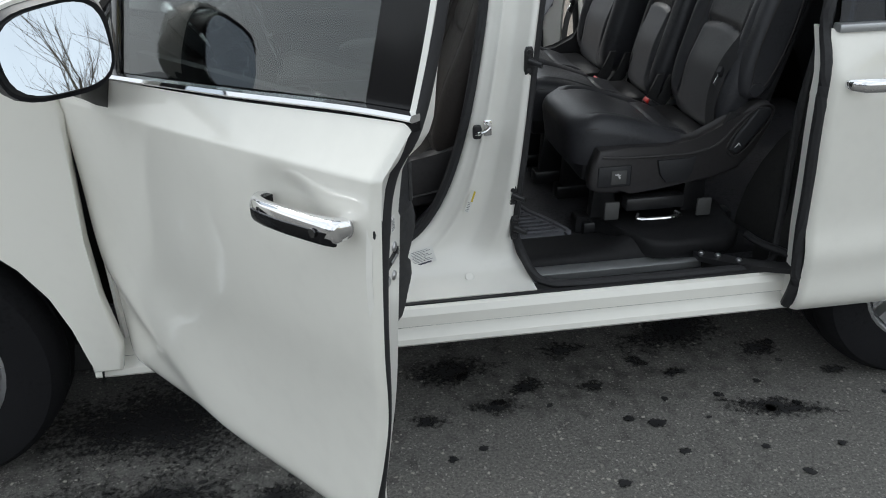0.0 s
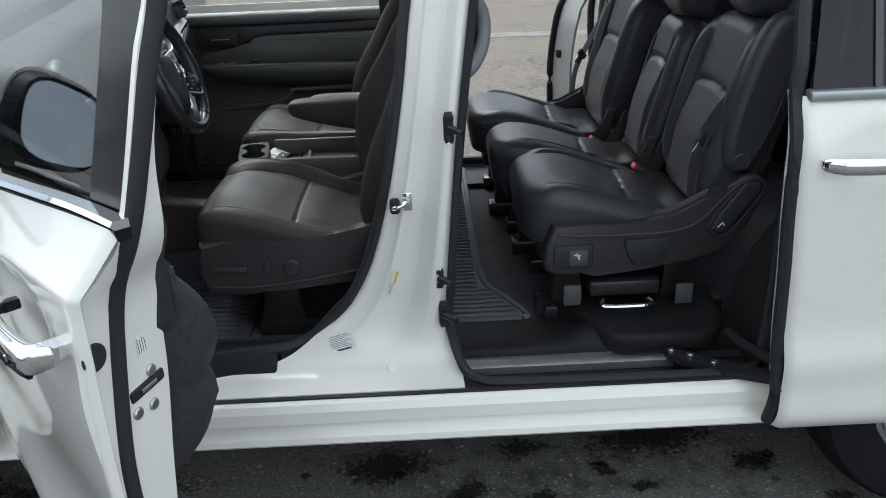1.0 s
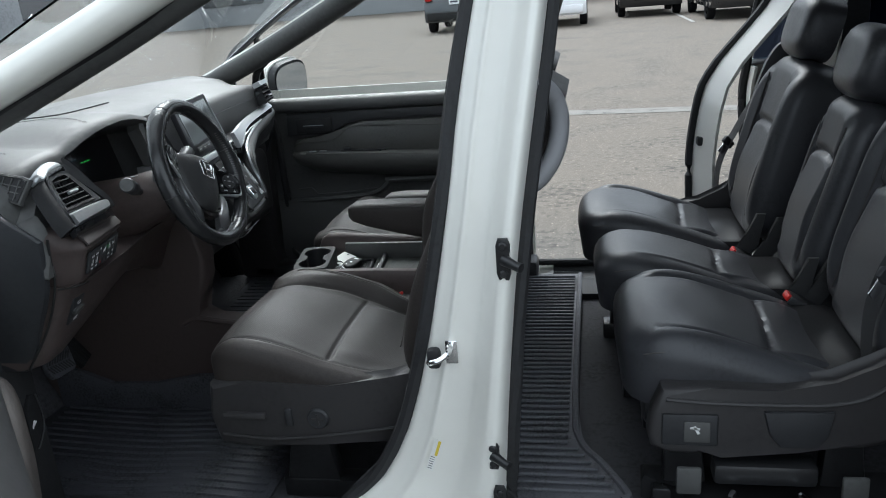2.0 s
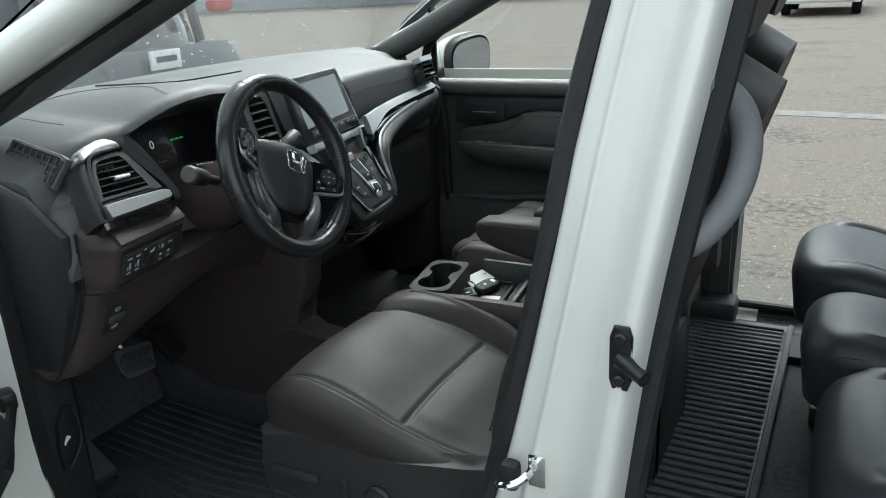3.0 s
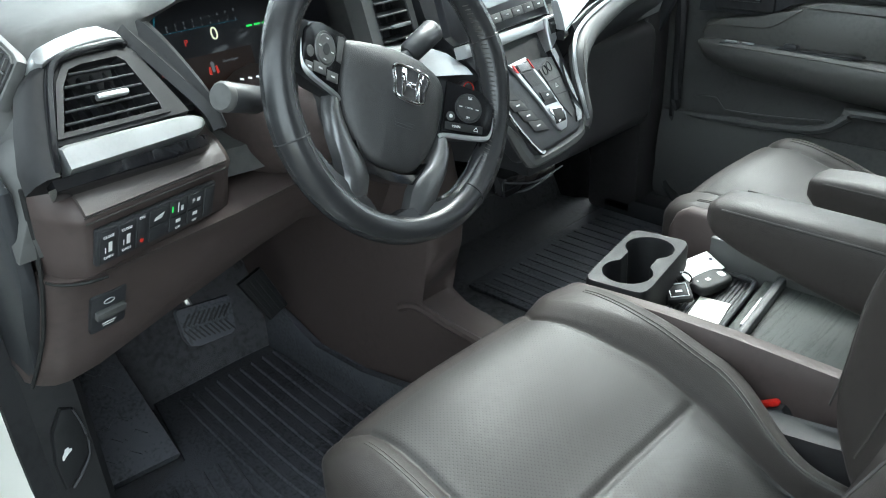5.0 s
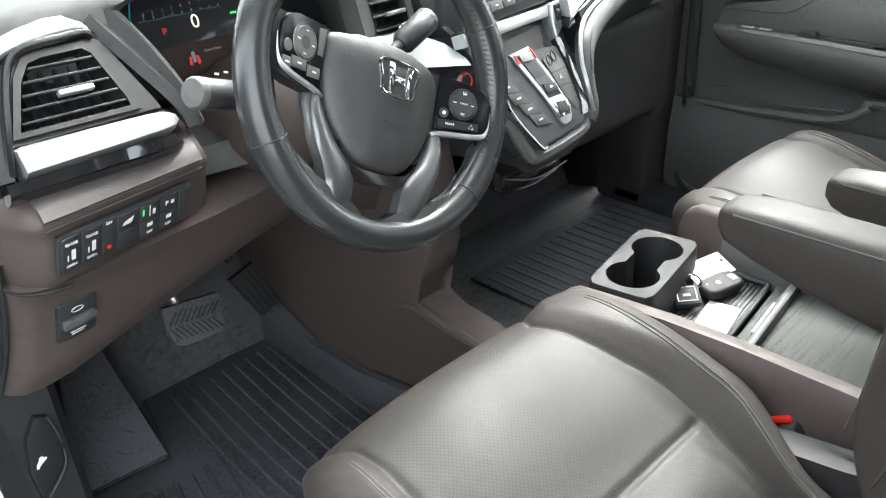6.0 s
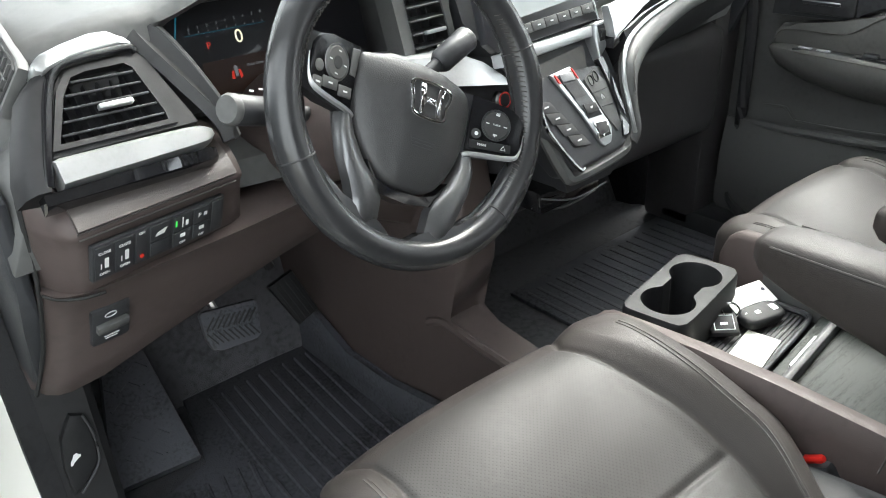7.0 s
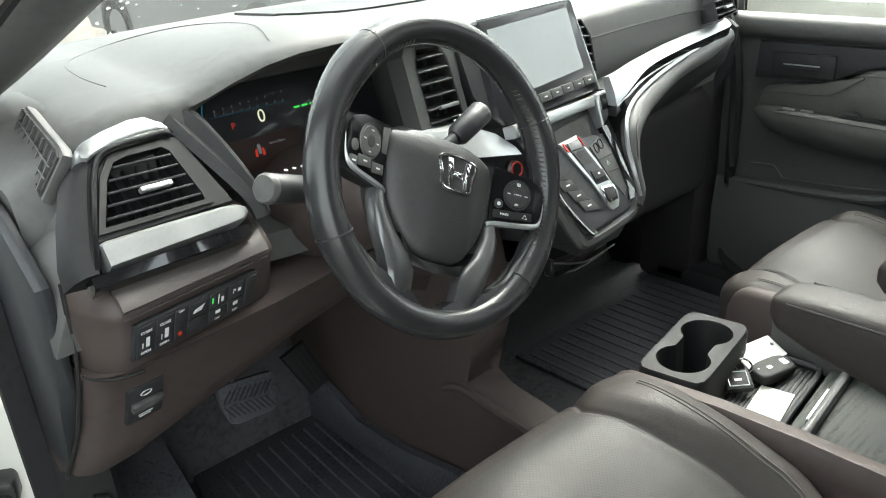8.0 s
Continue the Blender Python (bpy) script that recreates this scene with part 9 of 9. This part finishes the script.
# passenger mirror
pm_m = frame_of((-0.930, 2.000, 1.112), (0.45, 1, 0), (0, 0, 1))
ph = part("passenger_mirror", moved(loft([[(x * s, y * s, z) for x, y in mirror_outline(0.090, 0.078)] for s, z in ((0.93, 0.004), (1.0, 0.012), (1.05, -0.01), (1.06, -0.04), (0.92, -0.085), (0.62, -0.115), (0.2, -0.128))]), pm_m), PLASTIC, pdoor, "white-capped passenger mirror")
part("mirror_glass", moved(prism(mirror_outline(0.080, 0.069), 0.010, 0.0175, "z"), pm_m @ pose(0, 0, 0, 0, -4, 0)), MIRROR, ph)
part("mirror_cap", moved(loft([[(x * s, y * s + 0.004, z) for x, y in mirror_outline(0.090, 0.078)] for s, z in ((1.085, -0.022), (1.085, -0.045), (0.95, -0.09), (0.65, -0.122), (0.2, -0.135))]), pm_m), PAINT, ph)
part("mirror_foot", box(-1.06, -0.98, 1.80, 2.0, 1.05, 1.09, 0.01), PIANO, ph)


# ---- other vehicles and the lot ----
def car_paint(name, color, metal=0.3):
    return material(name, color, 0.3, metal=metal, coat=1.0, vary=0.03, vary_scale=3)


LAMP_RED = material("red_lamp_glass", (0.45, 0.01, 0.01), 0.1, coat=1.0, vary=0)
LAMP_CLEAR = material("clear_lamp_glass", (0.7, 0.72, 0.74), 0.08, coat=1.0, vary=0)
CAR_GLASS = material("dark_car_glass", (0.012, 0.015, 0.018), 0.04, coat=1.0, vary=0)
PLATE = material("white_plate", (0.75, 0.76, 0.78), 0.4, vary=0.03)


def parked_car(x, y, turn, paint, label, tall=1.65, long=4.6, wide=1.86, boxy=0.5, bed=False):
    """A parked vehicle; its own x runs to its tail."""
    car = thing("parked_car", pose(x, y, 0, 0, 0, turn), label, "car", "parked cars")
    h = long / 2
    belt = 0.98 if not bed else 1.12
    hood = belt - 0.06 if not bed else belt - 0.02
    prof = [(-h, 0.45), (-h + 0.02, 0.72), (-h + 0.25, hood - 0.10), (-h + 1.05, hood), (-0.35, belt), (h - 0.55 if not bed else 0.3, belt), (h - 0.12, belt), (h - 0.02, 0.80), (h, 0.55), (h - 0.06, 0.32), (-h + 0.08, 0.30)]
    wb0, wb1 = -h + 0.88, h - 0.92
    rings = []
    for s in (-1.0, -0.985, -0.93, -0.6, 0, 0.6, 0.93, 0.985, 1.0):
        k = 1 - 0.055 * max(0, abs(s) - 0.9) / 0.1
        rings.append([(px * (1 - 0.02 * abs(s) ** 4), s * wide / 2, 0.62 + (pz - 0.62) * k) for px, pz in prof])
    body = part("body", loft(rings), paint, car, "", sharp=40)
    top_z = tall
    r0, r1 = (-0.95, h - (0.25 + 0.45 * (1 - boxy))) if not bed else (-0.95, 0.55)
    cabin = []
    for z, a, b, w in ((belt - 0.01, r0 - 0.25, r1 + 0.12, 0.93), (0.5 * (belt + top_z), r0 + 0.15, r1 + 0.02, 0.86), (top_z - 0.06, r0 + 0.50, r1 - 0.12, 0.77), (top_z, r0 + 0.75, r1 - 0.35, 0.66)):
        pts = []
        for i in range(28):
            t = i * math.tau / 28
            c, s = math.cos(t), math.sin(t)
            q = (abs(c) ** 5 + abs(s) ** 5) ** (-0.2)
            pts.append(((a + b) / 2 + (b - a) / 2 * c * q, w * wide / 2 * s * q, z))
        cabin.append(pts)
    part("cabin_glass", loft(cabin[:3]), CAR_GLASS, car, "dark windows", sharp=50)
    part("roof", loft([[(px * 1.0, py, pz + 0.003) for px, py, pz in cabin[2]], cabin[3]]), paint, car, sharp=50)
    for px, py0 in ((r0 + 0.05, 0.90), (0.25, 0.92), (r1 - 0.05, 0.91)):
        for s in (-1, 1):
            part("roof_pillar", tube([(px - 0.05, s * py0 * wide / 2, belt), (px + 0.12 * (px < 0.2) - 0.08 * (px > 0.3), s * 0.78 * wide / 2, top_z - 0.05)], 0.045, 6), paint, car)
    for s in (-1, 1):
        for wx in (wb0, wb1):
            m = pose(wx, s * (wide / 2 - 0.09), 0.335, -90 * s, 0, 0)
            ty = part("wheel", moved(loft([[(r * math.cos(k * math.tau / 28), r * math.sin(k * math.tau / 28), z) for r, z in ((0.20, -0.1), (0.31, -0.11), (0.335, -0.08), (0.335, 0.08), (0.31, 0.11), (0.21, 0.09))] for k in range(28)], closed=False, caps=False, around=True), Matrix()), TYRE, car, m=m)
            part("rim", disc(0.215, 0.06, 24, 0.02), ALLOY, ty)
            part("wheel_arch", loft([[(wx + r * math.cos(radians(a)), s * (wide / 2 + 0.004), 0.335 + r * math.sin(radians(a))) for a in steps(-5, 185, 16)] for r in (0.33, 0.40)], closed=False, caps=False), UNDER, car)
        part("tail_lamp", box(h - 0.20, h - 0.03, s * (wide / 2 - 0.13) - 0.11, s * (wide / 2 - 0.13) + 0.11, 0.80 + 0.42 * max(0, boxy - 0.2) / 0.6, 0.94 + 0.42 * max(0, boxy - 0.2) / 0.6, 0.05, 3), LAMP_RED, car, "red tail lamp")
        part("head_lamp", box(-h + 0.02, -h + 0.25, s * (wide / 2 - 0.24) - 0.17, s * (wide / 2 - 0.24) + 0.17, 0.66, 0.80, 0.02), LAMP_CLEAR, car)
        part("side_mirror", box(r0 + 0.12, r0 + 0.24, s * (wide / 2 + 0.09) - 0.09, s * (wide / 2 + 0.09) + 0.07, belt, belt + 0.14, 0.03), paint, car)
        for hx in (0.0, 0.95):
            part("door_handle", box(hx + 0.05, hx + 0.22, s * (wide / 2 - 0.005) - 0.02, s * (wide / 2 - 0.005) + 0.02, belt - 0.14, belt - 0.11, 0.008), CHROME, car)
    pl = part("plate", box(h - 0.02, h + 0.012, -0.155, 0.155, 0.82, 0.97, 0.004), PLATE, car, "plain white plate")
    part("plate_bar", box(h + 0.012, h + 0.014, -0.11, 0.11, 0.875, 0.925), DARK_INK, pl)
    part("bumper", box(h - 0.10, h + 0.04, -wide * 0.46, wide * 0.46, 0.36, 0.60, 0.05), UNDER if boxy > 0.3 else paint, car)
    part("grille", box(-h - 0.005, -h + 0.10, -0.5, 0.5, 0.48, 0.66, 0.02), UNDER, car)
    if bed:
        part("cargo_bed", box(0.75, h - 0.10, -wide * 0.42, wide * 0.42, belt - 0.02, belt + 0.003), UNDER, car)
    return car


GREY_P = car_paint("grey_car_paint", (0.050, 0.056, 0.060))
WHITE_P = car_paint("white_car_paint", (0.75, 0.75, 0.76), 0.0)
BLACK_P = car_paint("black_car_paint", (0.015, 0.016, 0.018))
BLUE_P = car_paint("blue_car_paint", (0.03, 0.05, 0.12))
parked_car(-7.0, 4.15, 0, GREY_P, "dark grey sport utility car parked ahead of the van", 1.70, 4.7, 1.9, 0.8)
parked_car(-0.75, 24.6, -90, WHITE_P, "white saloon parked across the lot showing its tail", 1.42, 4.7, 1.86, 0.1)
parked_car(-3.7, 25.5, -90, GREY_P, "grey car parked across the lot beside the white saloon", 1.5, 4.6, 1.85, 0.4)
parked_car(2.1, 27.0, 90, BLACK_P, "dark car parked across the lot beyond the saloon", 1.6, 4.6, 1.86, 0.6)
parked_car(4.3, 23.5, 90, BLACK_P, "black pickup truck parked across the lot", 1.85, 5.6, 2.0, 0.9, True)
parked_car(7.6, 24.5, -90, BLUE_P, "dark blue car parked across the lot", 1.5, 4.6, 1.85, 0.4)
parked_car(-5.6, -9.5, 80, BLACK_P, "black pickup truck parked behind the viewer", 1.85, 5.6, 2.0, 0.9, True)
parked_car(-9.5, -7.0, 80, GREY_P, "dark grey car parked in the row behind the viewer", 1.55, 4.6, 1.86, 0.6)
parked_car(-2.2, -10.5, 88, BLUE_P, "dark blue car parked in the row behind the viewer", 1.5, 4.6, 1.85, 0.4)
parked_car(9.0, 13.0, 95, WHITE_P, "white car parked further along the lot", 1.5, 4.6, 1.85, 0.4)
parked_car(12.5, 16.0, 95, GREY_P, "grey car parked further along the lot", 1.6, 4.6, 1.85, 0.7)

# pale joint across the lot
LINE = material("worn_pale_paint", (0.34, 0.33, 0.31), 0.85, vary=0.35, vary_scale=9, grain=0.5, grain_scale=120)
JOINT = material("faded_paint", (0.165, 0.155, 0.14), 0.85, vary=0.6, vary_scale=6, grain=0.5, grain_scale=120)
bm_line = bmesh.new()
rng_l = random.Random(3)
prev = None
for i in range(121):
    lx = -30 + 0.5 * i
    ly = 7.62 - 0.10 * lx + 0.02 * rng_l.uniform(-1, 1)
    pair = (bm_line.verts.new((lx, ly - 0.13 - 0.03 * rng_l.random(), 0.004)), bm_line.verts.new((lx, ly + 0.13 + 0.03 * rng_l.random(), 0.004)))
    if prev:
        bm_line.faces.new((prev[0], pair[0], pair[1], prev[1]))
    prev = pair
top("lot_line", bm_line, JOINT, "worn pale line across the asphalt", "line", kind="structure")
for sx in (2.9, 5.9, -2.2, 8.9):
    top("bay_line", box(sx - 0.05, sx + 0.05, 21.0, 26.0, 0.0, 0.004), LINE, "worn white bay line between the far cars", "line", "bay lines", "structure")


# bare tree behind the viewer, seen in the door mirror
def bare_tree(x, y, height, seed):
    rng = random.Random(seed)
    tree = thing("bare_tree", pose(x, y, 0), "leafless tree with thin grey-brown twigs", "tree", "trees")
    bark = material("grey_bark", (0.10, 0.085, 0.07), 0.9, grain=0.6, grain_scale=40, vary=0.3)
    trunk, limbs = bmesh.new(), bmesh.new()

    def grow(p, d, length, r, depth):
        n = 5
        pts, rad = [p.copy()], [r]
        for k in range(n):
            d = (d + Vector((rng.uniform(-0.16, 0.16), rng.uniform(-0.16, 0.16), rng.uniform(-0.03, 0.12)))).normalized()
            pts.append(pts[-1] + d * length / n)
            rad.append(r * (1 - 0.5 * (k + 1) / n))
        tube(pts, rad, 6 if depth < 2 else 4, bm=trunk if depth == 0 else limbs)
        if depth < 4:
            for k in range(4 if depth < 3 else 3):
                i = rng.randint(2, n)
                side = Vector((rng.uniform(-1, 1), rng.uniform(-1, 1), rng.uniform(0.1, 0.8))).normalized()
                grow(pts[i], (d * 0.6 + side * 0.7).normalized(), length * rng.uniform(0.55, 0.8), rad[i] * 0.62, depth + 1)
    grow(Vector((0, 0, 0)), Vector((0.05, 0, 1)), height * 0.36, 0.16, 0)
    part("trunk", trunk, bark, tree)
    part("crown", limbs, bark, tree)
    return tree


bare_tree(15.5, -14.5, 9.0, 4)
bare_tree(19.0, -13.5, 9.5, 9)
bare_tree(13.0, -16.5, 8.0, 12)
top("verge", sheet(lambda a, b: (a, b, 0.05 + 0.10 * math.sin(a * 0.7) * math.sin(b * 0.9)), steps(8.0, 48, 20), steps(-48, -9.0, 20), 0.3), material("dry_grass", (0.22, 0.20, 0.09), 0.9, vary=0.5, vary_scale=3, grain=1.0, grain_scale=40), "dry yellow-green grass verge under the bare trees", "grass", kind="stuff")
# a low dark building closes the view beyond the lot
far = thing("far_building", pose(0, 0, 0), "long low grey building beyond the parked cars", "building")
part("wall", box(-60, 60, 46, 50, 0, 5.5, 0.05), material("grey_cladding", (0.25, 0.26, 0.27), 0.7, vary=0.15, vary_scale=0.6), far)
for i in range(18):
    part("window", box(-54 + 6.2 * i, -50 + 6.2 * i, 45.95, 46.02, 1.2, 3.2), CAR_GLASS, far)
part("roof", box(-60.5, 60.5, 45.5, 50.5, 5.5, 5.9, 0.05), UNDER, far)
